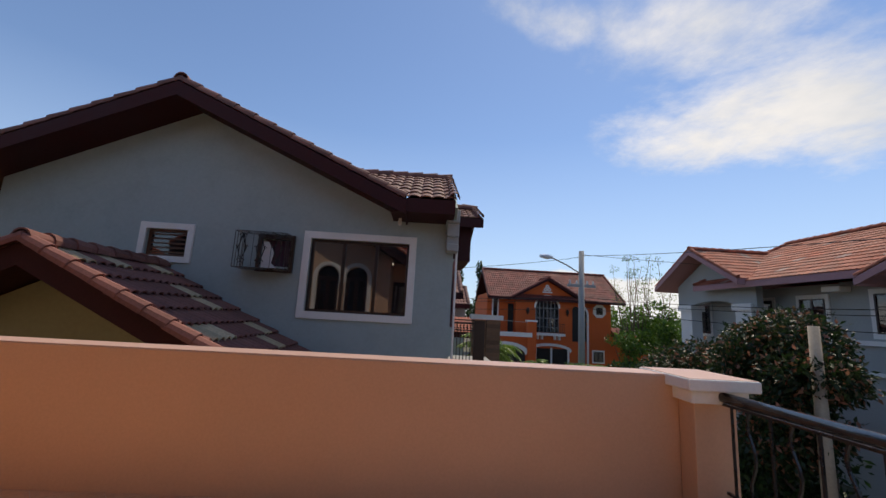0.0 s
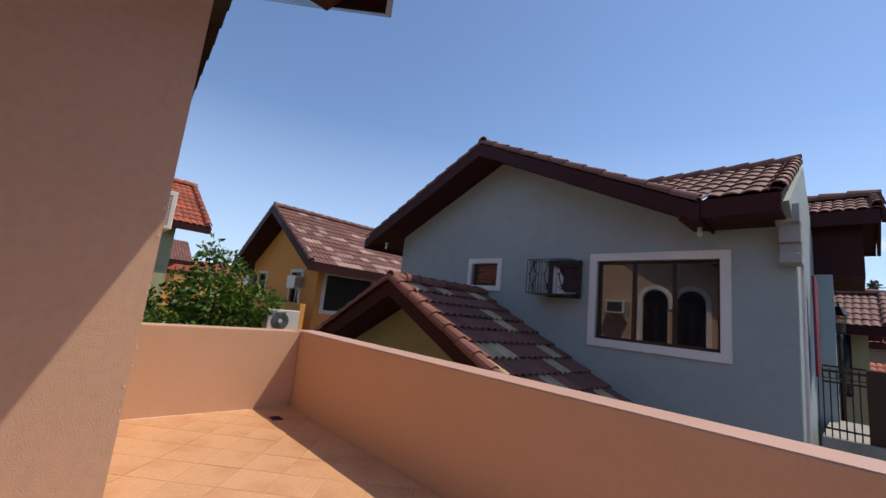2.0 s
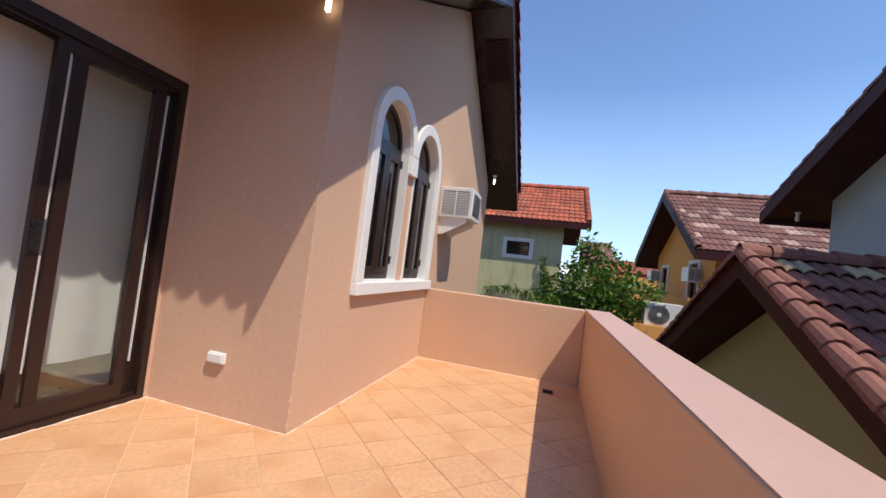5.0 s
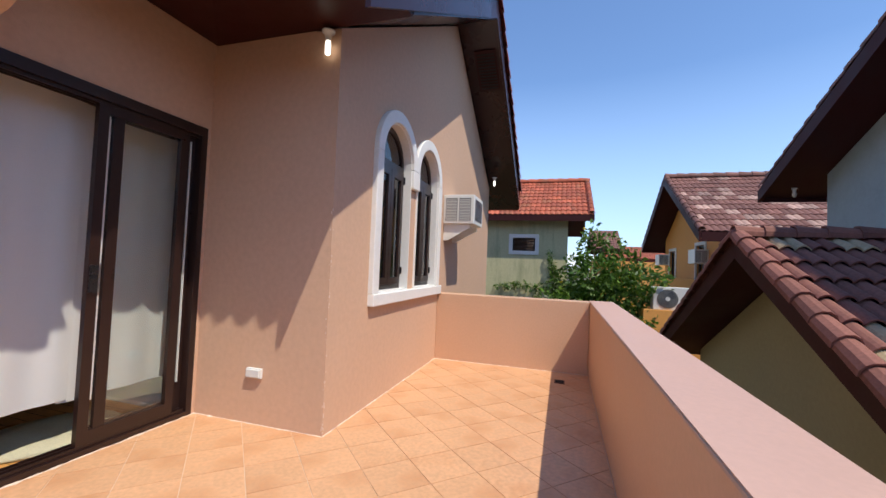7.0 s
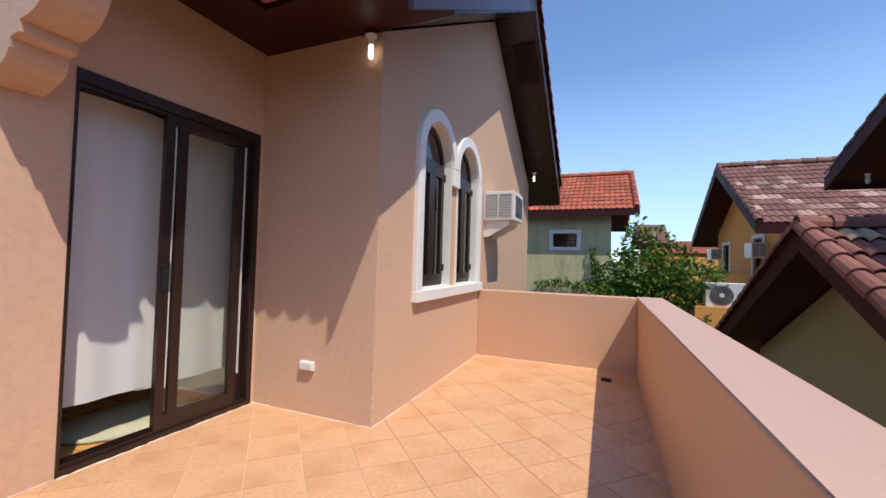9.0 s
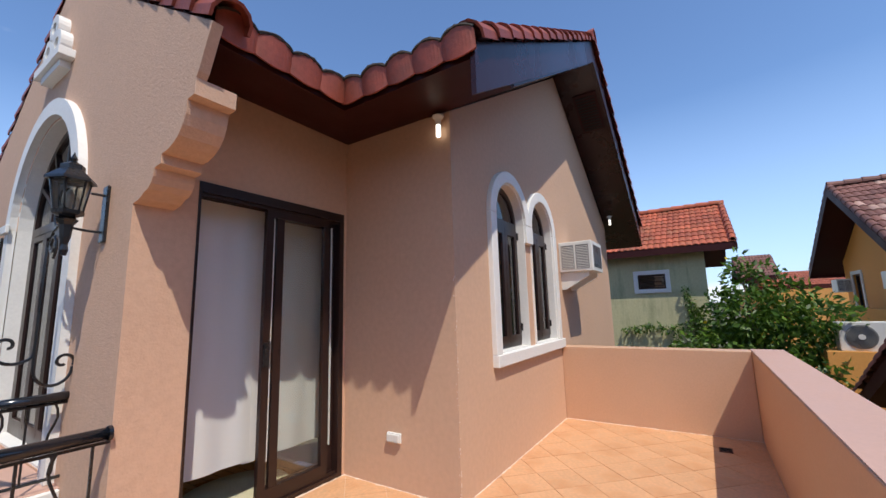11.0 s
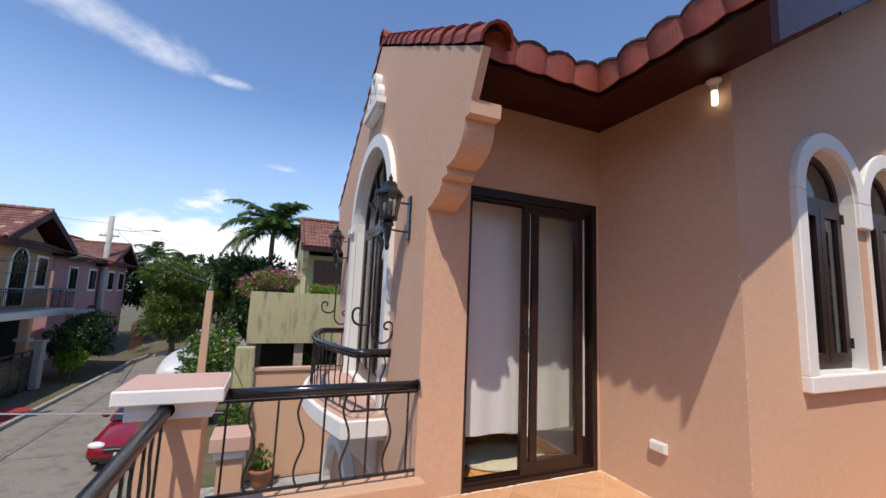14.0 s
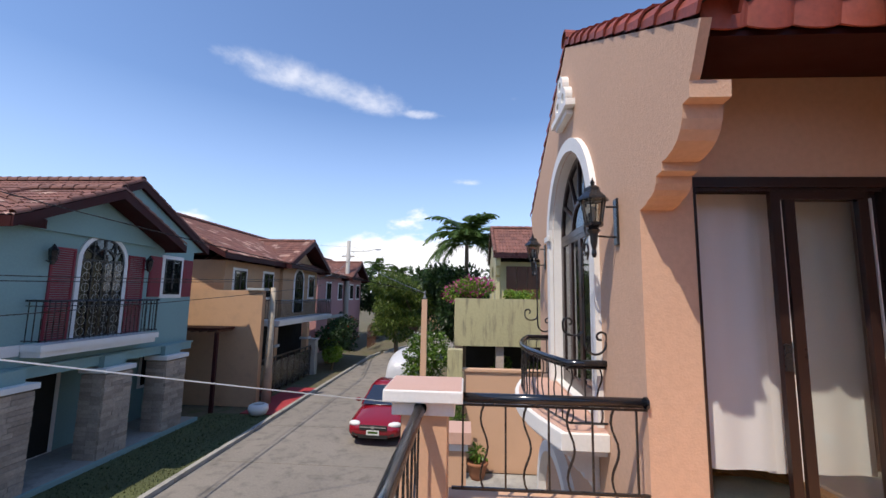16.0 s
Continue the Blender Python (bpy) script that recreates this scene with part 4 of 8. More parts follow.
def twin_windows():
    m = plane_m((0, 0, 0), (1, 0, 0), (0, 0, 1))      # w = -y here, so outwards is negative
    root = group_at("arched_window_pair", (-1.4, 0, 0.8), "twin arched windows in one white moulded trim with bronze frames", "window", kind="structure")
    a0, a1 = arch(-1.34, -0.66, 0.90, 2.08, 16), arch(-2.20, -1.52, 0.90, 2.08, 16)
    for inner, (u0, u1) in ((a0, (-1.45, -0.55)), (a1, (-2.31, -1.41))):
        o = arch(u0 if inner is a0 else u0, u1, 0.90, 2.08, 16)
        if inner is a0:
            o = arch(-1.45, -0.55, 0.9001, 2.08, 16)
            i = arch(-1.34, -0.66, 0.9, 2.08, 16)
        else:
            o = arch(-2.31, -1.41, 0.9001, 2.08, 16)
            i = arch(-2.20, -1.52, 0.9, 2.08, 16)
        # arch ring as an open band
        ring = o[2:] + list(reversed(i[2:]))
        soften(part("arch_trim", pr(ring, m, -0.045 if inner is a0 else -0.042, 0.02), "white", root), 0.008, 2)
    for u0, u1 in ((-0.66, -0.55), (-1.519, -1.341), (-2.31, -2.20)):
        soften(part("jamb_trim", pr(rect(u0, u1, 0.90 if u0 != -1.519 else 1.90, 2.08 if u0 != -1.519 else 2.079), m, -0.044, 0.02), "white", root), 0.006)
    soften(part("sill_trim", pr(rect(-2.38, -0.55, 0.80, 0.90), m, -0.055, 0.02), "white", root), 0.008, 2)
    for u0, u1 in ((-1.34, -0.66), (-2.20, -1.52)):
        s = group_at("arched_window", (u0, 0, 0.9))
        s.parent = root
        s.matrix_parent_inverse = wm(root).inverted()
        # white reveal
        o = arch(u0, u1, 0.90, 2.08, 16)
        i = arch(u0 + 0.012, u1 - 0.012, 0.912, 2.08, 16)
        part("reveal", pr(o, m, -0.019, 0.10, [i]), "white", s)
        i2 = arch(u0 + 0.055, u1 - 0.055, 0.955, 2.08, 16)
        bm = pr(i, m, 0.065, 0.11, [i2])
        prism(bm, rect(u0 + 0.05, u1 - 0.05, 2.01, 2.085), m, 0.050, 0.107)
        part("window_frame", bm, "bronze", s)
        c = (u0 + u1) / 2
        # two casements, the outer one ajar
        for k, (q0, q1) in enumerate(((u0 + 0.06, c - 0.003), (c + 0.003, u1 - 0.06))):
            bm = pr(rect(q0, q1, 0.96, 2.015), m, 0.042, 0.085, [rect(q0 + 0.055, q1 - 0.055, 1.02, 1.955)])
            part("casement", bm, "bronze", s)
            part("pane", pr(rect(q0 + 0.055, q1 - 0.055, 1.02, 1.955), m, 0.06, 0.064), "glass", s)
        part("pane", pr(arch(u0 + 0.055, u1 - 0.055, 2.08, 2.081, 16), m, 0.08, 0.084), "glass", s)
        for z in (1.05, 1.93):
            part("hinge", tube(bmesh.new(), [m @ Vector((u0 + 0.052, z, 0.04)), m @ Vector((u0 + 0.052, z + 0.07, 0.04))], 0.012, 6), "iron", s)
        for z in (1.05, 1.93):
            part("hinge", tube(bmesh.new(), [m @ Vector((u1 - 0.052, z, 0.04)), m @ Vector((u1 - 0.052, z + 0.07, 0.04))], 0.012, 6), "iron", s)
        wavy_curtain(s, m, u0 + 0.05, u1 - 0.05, 0.93, 2.40, 0.26, "curtain", folds=4)
        # room shade behind the curtain, put in as a near-black sheet
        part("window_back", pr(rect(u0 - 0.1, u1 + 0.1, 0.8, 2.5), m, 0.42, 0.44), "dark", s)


def sliding_door():
    y = -1.083
    root = group_at("door_sliding", (0.62, y, 0), "bronze aluminium sliding glass door, partly covered by white curtains", "door", kind="structure")
    m = plane_m((0, y, 0), (-1, 0, 0), (0, 0, 1))    # u = -x, w = +y outward
    bm = pr(rect(-1.21, -0.03, 0.0, 2.10), m, -0.13, 0.006, [rect(-1.195, -0.075, 0.035, 2.035)])
    part("door_frame", bm, "bronze", root)
    bm = bmesh.new()
    for w in (-0.10, -0.06, -0.022):
        prism(bm, rect(-1.195, -0.075, 0.035, 0.055), m, w, w + 0.008)
        prism(bm, rect(-1.195, -0.075, 2.015, 2.035), m, w, w + 0.008)
    part("track", bm, "bronze", root)
    for nm, u0, u1, w in (("fixed_leaf", -0.68, -0.076, -0.095), ("sliding_leaf", -0.735, -0.165, -0.05)):
        lf = group_at(nm, (0.6, y, 0.05))
        lf.parent = root
        lf.matrix_parent_inverse = wm(root).inverted()
        f = 0.055
        part("leaf_frame", pr(rect(u0, u1, 0.05, 2.02), m, w, w + 0.035, [rect(u0 + (f if nm == "sliding_leaf" else 0.002), u1 - f, 0.13, 1.965)]), "bronze", lf)
        part("pane", pr(rect(u0 + 0.01, u1 - f, 0.13, 1.965), m, w + 0.014, w + 0.019), "door_glass", lf).visible_shadow = False
        if nm == "sliding_leaf":
            part("door_handle", pr(rect(u0 + 0.005, u0 + 0.045, 0.92, 1.08), m, w + 0.035, w + 0.048), "iron", lf, "black recessed pull handle")
            part("mid_stile", pr(rect(u0 + 0.085, u0 + 0.145, 0.13, 1.965), m, w + 0.005, w + 0.030), "bronze", lf)
    part("leaf_gap", pr(rect(-0.672, -0.663, 0.30, 0.90), m, -0.034, -0.030), "plastic", root, "thin pale weather strip")
    part("leaf_gap", pr(rect(-0.672, -0.663, 1.09, 1.96), m, -0.034, -0.030), "plastic", root, "thin pale weather strip")
    part("screen_edge", pr(rect(-0.118, -0.112, 0.25, 1.98), m, -0.06, -0.045), "plastic", root)
    c = group_at("curtain_pair", (0.62, y - 0.3, 2.03), "white hanging curtains with a turned hem behind the sliding door", "curtain")
    wavy_curtain(c, m, -1.27, -0.66, 0.27, 2.06, -0.24, "curtain", folds=2.6, amp=0.010)
    wavy_curtain(c, m, -0.70, -0.04, 0.25, 2.06, -0.27, "curtain", folds=2.2, amp=0.012)
    part("curtain_rod", tube(bmesh.new(), [(1.30, y - 0.26, 2.075), (0.04, y - 0.26, 2.075)], 0.012, 8), "iron", c)


def outlet():
    r = group_at("outdoor_outlet", (0, -0.55, 0.355), "white weatherproof outlet cover on the stucco wall", "outlet")
    soften(part("plate", bx(0.0, 0.022, -0.615, -0.49, 0.32, 0.39), "plastic", r), 0.006, 2)
    soften(part("flap", bx(0.0225, 0.036, -0.609, -0.496, 0.328, 0.384), "plastic", r), 0.006, 2)


def air_conditioner(name, x0, x1, y0, y1, z0, z1, parent=None, label="white window type air conditioner on a bracket", m=None):
    r = group_at(name, ((x0 + x1) / 2, y0, z0), label, "air conditioner")
    soften(part("casing", bx(x0, x1, y0, y1, z0, z1), "plastic", r), 0.01, 2)
    xe = x1 if x1 > x0 else x0
    # louvred sides and coil grille
    h = z1 - z0
    for k in range(2):
        a0 = y0 + (y1 - y0) * (0.08 + 0.44 * k)
        a1 = a0 + (y1 - y0) * 0.38
        part("side_grille", bx(x1 - 0.001, x1 + 0.004, a0, a1, z0 + h * 0.10, z1 - h * 0.12), "grey_plastic", r)
        bm = bmesh.new()
        n = 14
        for i in range(n):
            z = z0 + h * 0.12 + h * 0.74 * i / n
            box(bm, x1 + 0.004, x1 + 0.007, a0 + 0.006, a1 - 0.006, z, z + h * 0.02)
        part("louvre", bm, "plastic", r)
    part("coil_grille", bx(x0 + 0.06, x1 - 0.06, y1, y1 + 0.004, z0 + 0.05, z1 - 0.05), "grey_plastic", r, "dark grey rear coil grille")
    bm = bmesh.new()
    for i in range(16):
        z = z0 + 0.06 + (h - 0.12) * i / 15
        box(bm, x0 + 0.07, x1 - 0.07, y1 + 0.004, y1 + 0.007, z - 0.003, z + 0.003)
    part("grille_bar", bm, "iron", r)
    return r


def home_ac():
    r = air_conditioner("window_air_conditioner", -3.06, -2.52, 0.0, 0.40, 1.68, 2.05)
    b = group_at("air_conditioner_bracket", (-2.8, 0, 1.5), "white steel bracket under the air conditioner", "bracket")
    for x in (-3.0, -2.58):
        m = plane_m((x, 0, 0), (0, 1, 0), (0, 0, 1))
        part("bracket_arm", pr([(0, 1.47), (0.05, 1.47), (0.34, 1.63), (0.34, 1.679), (0, 1.679)], m, -0.02, 0.02), "plastic", b)


def slab_of(top, thick):
    """A roof slab from its top corners."""
    bm = bmesh.new()
    a = [bm.verts.new(p) for p in top]
    b = [bm.verts.new((p[0], p[1], p[2] - thick)) for p in top]
    bm.faces.new(a)
    bm.faces.new(b[::-1])
    n = len(top)
    for i in range(n):
        bm.faces.new((a[i], a[(i + 1) % n], b[(i + 1) % n], b[i]))
    return bm


def home_roofs():
    """Two gable roofs that meet in a valley over the door; soffits slope with the roof."""
    r = group_at("roof_home", (-2.85, 0, 2.6), "red barrel tiled roofs with glossy maroon sloping soffits", "roof", kind="structure")
    S = 0.605
    ys, xe, ye, ze, xr, yc = 0.55, 0.60, -0.47, 2.735, -2.85, -2.783
    zr, zt = ze + S * (xe - xr), ze + S * (ye - yc)
    k = (ye - yc)
    # decks: main roof east and west of the ridge, tower roof north and south
    zi = ze - 0.05 + S * xe
    part("roof_deck", slab_of([(xr, ys - 0.03, zr - 0.05), (xr, ye - (xe - xr), zr - 0.05), (0, ye - xe, zi), (0, ys - 0.03, zi)], 0.29), "maroon", r)
    part("eave_deck", slab_of([(0, ys - 0.03, zi), (0, ye - xe, zi), (xe, ye, ze - 0.05), (xe, ys - 0.03, ze - 0.05)], 0.03), "soffit", r)
    part("soffit", slab_of([(0.0, ys - 0.035, 2.778), (0.0, ye - xe, 2.778), (xe + 0.012, ye + 0.012, 2.654), (xe + 0.012, ys - 0.035, 2.654)], 0.03), "soffit", r)
    part("eave_deck", slab_of([(1.486, ye, ze - 0.05), (xe, ye, ze - 0.05), (0, ye - xe, zi), (1.486, ye - xe, zi)], 0.03), "soffit", r)
    part("soffit", slab_of([(1.486, ye + 0.012, 2.654), (xe + 0.012, ye + 0.012, 2.654), (0.0, ye - xe, 2.778), (1.486, ye - xe, 2.778)], 0.03), "soffit", r)
    part("roof_deck", slab_of([(xr, -7.2, zr - 0.05), (xr, ys - 0.03, zr - 0.05), (xr - 3.47, ys - 0.03, ze - 0.05), (xr - 3.47, -7.2, ze - 0.05)], 0.29), "maroon", r)
    part("roof_deck", slab_of([(1.488, ye - xe, zi), (0, ye - xe, zi), (xe - k, yc, zt - 0.05), (1.488, yc, zt - 0.05)], 0.29), "maroon", r)
    part("roof_deck", slab_of([(xe - k, yc, zt - 0.05), (-1.7, yc - 2.3, ze - 0.05), (1.488, yc - 2.3, ze - 0.05), (1.488, yc, zt - 0.05)], 0.29), "maroon", r)
    for sg in (1, -1):
        xo = xr + sg * 3.47
        A, B = Vector((xr, ys, zr - 0.03)), Vector((xo, ys, ze - 0.03))
        bm = bmesh.new()
        q = [A, B, B + Vector((0, 0, -0.30)), A + Vector((0, 0, -0.30))]
        vs = [bm.verts.new(p) for p in q] + [bm.verts.new(p + Vector((0, -0.03, 0))) for p in q]
        for f in ((0, 1, 2, 3), (7, 6, 5, 4), (0, 4, 5, 1), (1, 5, 6, 2), (2, 6, 7, 3), (3, 7, 4, 0)):
            bm.faces.new([vs[i] for i in f])
        part("barge_board", bm, "maroon", r, "glossy maroon barge board")
        cap_row(r, B + Vector((0, -0.04, 0.05)), A + Vector((0, -0.04, 0.05)), 0.088, 0.25, "redtile", (0, 0, 1), "verge_tile", single=True)
    cap_row(r, (xr, 0.60, zr + 0.03), (xr, -5.0, zr + 0.03), 0.10, 0.32, "redtile", (0, 0, 1), "ridge_tile")
    sl = 3.47 * math.hypot(1, S)
    w = 0.206
    mE = slope_m((xe + 0.03, ye - w * 5, ze), (0, 1, 0), S)
    tile_field("roof_tiles", r, mE, 10, 12, w, sl / 12, "redtile", keep=lambda u, v: u > w * 5 - v * 0.856 - 0.12, rolls=1, seg=10)
    eave_lobes(r, Vector((xe + 0.02, ye, ze - 0.015)), Vector((0, 1, 0)), Vector((1, 0, 0)), 5, w)
    mW = slope_m((xr - 3.50, 0.55, ze), (0, -1, 0), S)
    tile_field("roof_tiles", r, mW, 26, 12, 0.3, sl / 12, "redtile")
    st = k * math.hypot(1, S)
    w2 = 0.2175
    mN = slope_m((1.49, ye + 0.03, ze), (-1, 0, 0), S)
    tile_field("roof_tiles", r, mN, 14, 8, w2, st / 8, "redtile", rolls=1, keep=lambda u, v: u < w2 * 4 + v * 0.856 + 0.12, seg=10)
    eave_lobes(r, Vector((1.49, ye + 0.02, ze - 0.015)), Vector((-1, 0, 0)), Vector((0, 1, 0)), 4, w2)
    mS = slope_m((-1.6, yc - k - 0.03, ze), (1, 0, 0), S)
    tile_field("roof_tiles", r, mS, 15, 8, 0.206, st / 8, "redtile", rolls=1)
    for sg in (1, -1):
        cap_row(r, (1.455, yc + sg * (k + 0.13), ze - 0.03), (1.455, yc, zt + 0.06), 0.095, 0.235, "redtile", (0, 0, 1), "verge_tile", single=True)
    cap_row(r, (1.56, yc, zt + 0.08), (-1.9, yc, zt + 0.08), 0.10, 0.32, "redtile", (0, 0, 1), "ridge_tile")
    part("valley_flashing", tube(bmesh.new(), [(xe + 0.01, ye + 0.01, ze - 0.02), (0.0, -1.07, ze + 0.36)], 0.02, 6), "maroon_dull", r)
    # slotted vent in the sloping soffit west of the ridge
    v = group_at("soffit_vent", (-3.5, 0.3, 4.0), "slotted maroon vent grille in the sloping soffit", "vent")
    mm = slope_m((-3.72, 0.46, zr - S * 0.87 - 0.35), (0, -1, 0), S)
    b = bmesh.new()
    box(b, -0.02, 0.30, -0.03, 0.62, -0.016, 0.002, mm)
    part("vent_plate", b, "maroon_dull", v)
    for i in range(12):
        b = bmesh.new()
        box(b, 0.01, 0.27, 0.0 + i * 0.05, 0.022 + i * 0.05, -0.026, -0.0165, mm)
        part("vent_slot", b, "dark", v)


def eave_lobes(parent, P, U, N, n, w):
    """Scalloped clay closures under the lip of the lowest tiles, one to a tile: P at the first, U along the eave, N outwards."""
    k = 10
    for i in range(n):
        vs, fs = [], []
        for q, d in ((0, 0.012), (1, 0.0)):
            for j in range(k + 1):
                s = j / k
                x = w * (i + s)
                lob = abs(math.sin(math.pi * s)) ** 0.8
                vs.append(P + U * x + N * (d + 0.02 * lob + 0.02) + Vector((0, 0, 0.055 + 0.030 * lob)))
                vs.append(P + U * x + N * (d + 0.02 * lob) + Vector((0, 0, -0.055 - 0.030 * lob)))
        o = 2 * (k + 1)
        for j in range(k):
            a = 2 * j
            fs += [(a, a + 2, a + 3, a + 1), (o + a + 1, o + a + 3, o + a + 2, o + a), (a, o + a, o + a + 2, a + 2), (a + 1, a + 3, o + a + 3, o + a + 1)]
        part("eave_tile", mesh_from("eave_tile", vs, fs, ["redtile"]), "redtile", parent, smooth=False)
        arc = [P + U * (w * (i + j / k)) + N * (0.030 + 0.02 * abs(math.sin(math.pi * j / k)) ** 0.8 + random.uniform(-0.003, 0.003)) + Vector((0, 0, 0.060 + 0.030 * abs(math.sin(math.pi * j / k)) ** 0.8)) for j in range(k + 1)]
        part("eave_mortar", tube(bmesh.new(), arc, [0.008 + random.uniform(0, 0.006) for _ in arc], 5), "mortar", parent, "dark weathered mortar bead")


def arched_french_window():
    yc = -2.783
    m = plane_m((1.54, yc, 0), (0, 1, 0), (0, 0, 1))      # w = +x outward
    root = group_at("arched_french_window", (1.54, yc, 0.34), "tall arched french window with bronze frames and white trim", "window", kind="structure")
    part("arch_trim", pr(arch(-0.93, 0.93, 2.06, 2.061, 22)[2:] + list(reversed(arch(-0.80, 0.80, 2.06, 2.061, 22)[2:])), m, -0.01, 0.05), "white", root)
    for u0, u1 in ((-0.93, -0.80), (0.80, 0.93)):
        part("jamb_trim", pr(rect(u0, u1, 0.33, 2.06), m, -0.01, 0.047), "white", root)
        soften(part("impost", pr(rect(u0 - 0.05, u1 + 0.05, 2.03, 2.10), m, 0.0475, 0.075), "white", root), 0.005)
    part("reveal", pr(arch(-0.80, 0.80, 0.34, 2.06, 22), m, -0.19, -0.005, [arch(-0.785, 0.785, 0.355, 2.06, 22)]), "white", root)
    bm = pr(arch(-0.785, 0.785, 0.355, 2.06, 22), m, -0.15, -0.10, [arch(-0.73, 0.73, 0.42, 2.06, 22)])
    prism(bm, rect(-0.74, 0.74, 2.00, 2.07), m, -0.145, -0.095)
    for k in range(1, 6):
        a = math.pi * k / 6
        c, s = math.cos(a), math.sin(a)
        n = Vector((-s, c)) * 0.018
        prism(bm, [(0.28 * c - n.x, 2.07 + 0.28 * s - n.y), (0.74 * c - n.x, 2.07 + 0.72 * s - n.y), (0.74 * c + n.x, 2.07 + 0.72 * s + n.y), (0.28 * c + n.x, 2.07 + 0.28 * s + n.y)], m, -0.14, -0.10)
    prism(bm, arch(-0.30, 0.30, 2.07, 2.071, 12)[2:] + list(reversed(arch(-0.26, 0.26, 2.07, 2.071, 12)[2:])), m, -0.142, -0.10)
    part("window_frame", bm, "bronze", root)
    for i in range(4):
        u0, u1 = -0.73 + i * 0.365, -0.73 + (i + 1) * 0.365
        part("casement", pr(rect(u0 + 0.002, u1 - 0.002, 0.42, 2.0), m, -0.135, -0.10, [rect(u0 + 0.045, u1 - 0.045, 0.48, 1.95)]), "bronze", root)
        part("pane", pr(rect(u0 + 0.045, u1 - 0.045, 0.48, 1.95), m, -0.12, -0.115), "glass", root)
    part("pane", pr(arch(-0.73, 0.73, 2.07, 2.071, 22), m, -0.125, -0.12), "glass", root)
    wavy_curtain(root, m, -0.75, 0.75, 0.40, 2.55, -0.30, "curtain", folds=10)


def balcony():
    yc = -2.783
    root = group_at("juliet_balcony", (1.54, yc, 0.19), "small bow-fronted balcony with a white slab edge and black iron rail", "balcony", kind="structure")

    def bow(d, side, n=14):
        pts = [(0.0, -1.02 - side), (0.26 + d, -1.02 - side)]
        for i in range(1, n):
            s = i / n
            pts.append((0.26 + d + (0.20) * math.sin(math.pi * s), (-1.02 - side) * (1 - 2 * s)))
        return pts + [(0.26 + d, 1.02 + side), (0.0, 1.02 + side)]
    mz = Matrix.Translation((1.54, yc, 0))
    soften(part("slab", pr([(a, b) for a, b in bow(0.10, 0.03)], mz, 0.19, 0.32), "white", root, "white moulded slab edge"), 0.006)
    part("slab_lower", pr([(a, b) for a, b in bow(0.05, -0.03)], mz, 0.14, 0.189), "white", root)
    part("balcony_tiles", pr([(a, b) for a, b in bow(0.06, 0.0)], mz, 0.3205, 0.326), "coping", root)
    rail = group_at("balcony_railing", (1.54, yc, 0.33))
    rail.parent = root
    rail.matrix_parent_inverse = wm(root).inverted()
    P = [Vector((1.54 + a, yc + b, 0)) for a, b in bow(0.03, -0.01)]
    Z = lambda z: [p + Vector((0, 0, z)) for p in P]
    part("handrail", tube(bmesh.new(), Z(0.83), 0.026, 12), "pipe", rail, smooth=True)
    part("bottom_bar", tube(bmesh.new(), Z(0.385), 0.009, 4), "iron", rail)
    part("top_bar", tube(bmesh.new(), Z(0.795), 0.009, 4), "iron", rail)
    tot, run = sum((P[i + 1] - P[i]).length for i in range(len(P) - 1)), 0
    n = 24
    for k in range(n):
        s = (k + 0.5) / n * tot
        i = 0
        while s > (P[i + 1] - P[i]).length:
            s -= (P[i + 1] - P[i]).length
            i += 1
        d = (P[i + 1] - P[i]).normalized()
        c = P[i] + d * s
        pts = [c + Vector((0, 0, 0.38 + 0.42 * j / 10)) + (d * 0.02 * math.sin(2 * math.pi * j / 10 * 1.5) * (0 < j < 10) * (k % 2)) for j in range(11)]
        part("baluster", tube(bmesh.new(), pts, 0.007, 4), "iron", rail)
    for s in (-1, 1):
        y = yc + s * 0.72
        m = plane_m((1.54, y, 0), (1, 0, 0), (0, 0, 1))
        b = [(0, 0.139), (0.27, 0.139), (0.27, 0.09), (0.24, 0.07), (0.22, 0.0), (0.17, -0.05), (0.13, -0.06), (0.13, -0.10), (0.07, -0.13), (0.05, -0.19), (0, -0.19)]
        soften(part("scroll_bracket", pr(b, m, -0.07, 0.07), "white", root), 0.006)
    # white arched trim of the opening below
    m = plane_m((1.54, yc - 0.6, 0), (0, 1, 0), (0, 0, 1))
    o = [(0.95 * math.cos(math.pi * i / 20), -1.2 + 0.86 * math.sin(math.pi * i / 20)) for i in range(21)]
    i_ = [(0.83 * math.cos(math.pi * i / 20), -1.2 + 0.74 * math.sin(math.pi * i / 20)) for i in range(21)]
    part("arch_moulding", pr(o + [(-0.95, -3.1), (-0.83, -3.1)] + i_[::-1] + [(0.83, -3.1), (0.95, -3.1)], m, 0.001, 0.10), "white", root, "white arched moulding below the balcony")


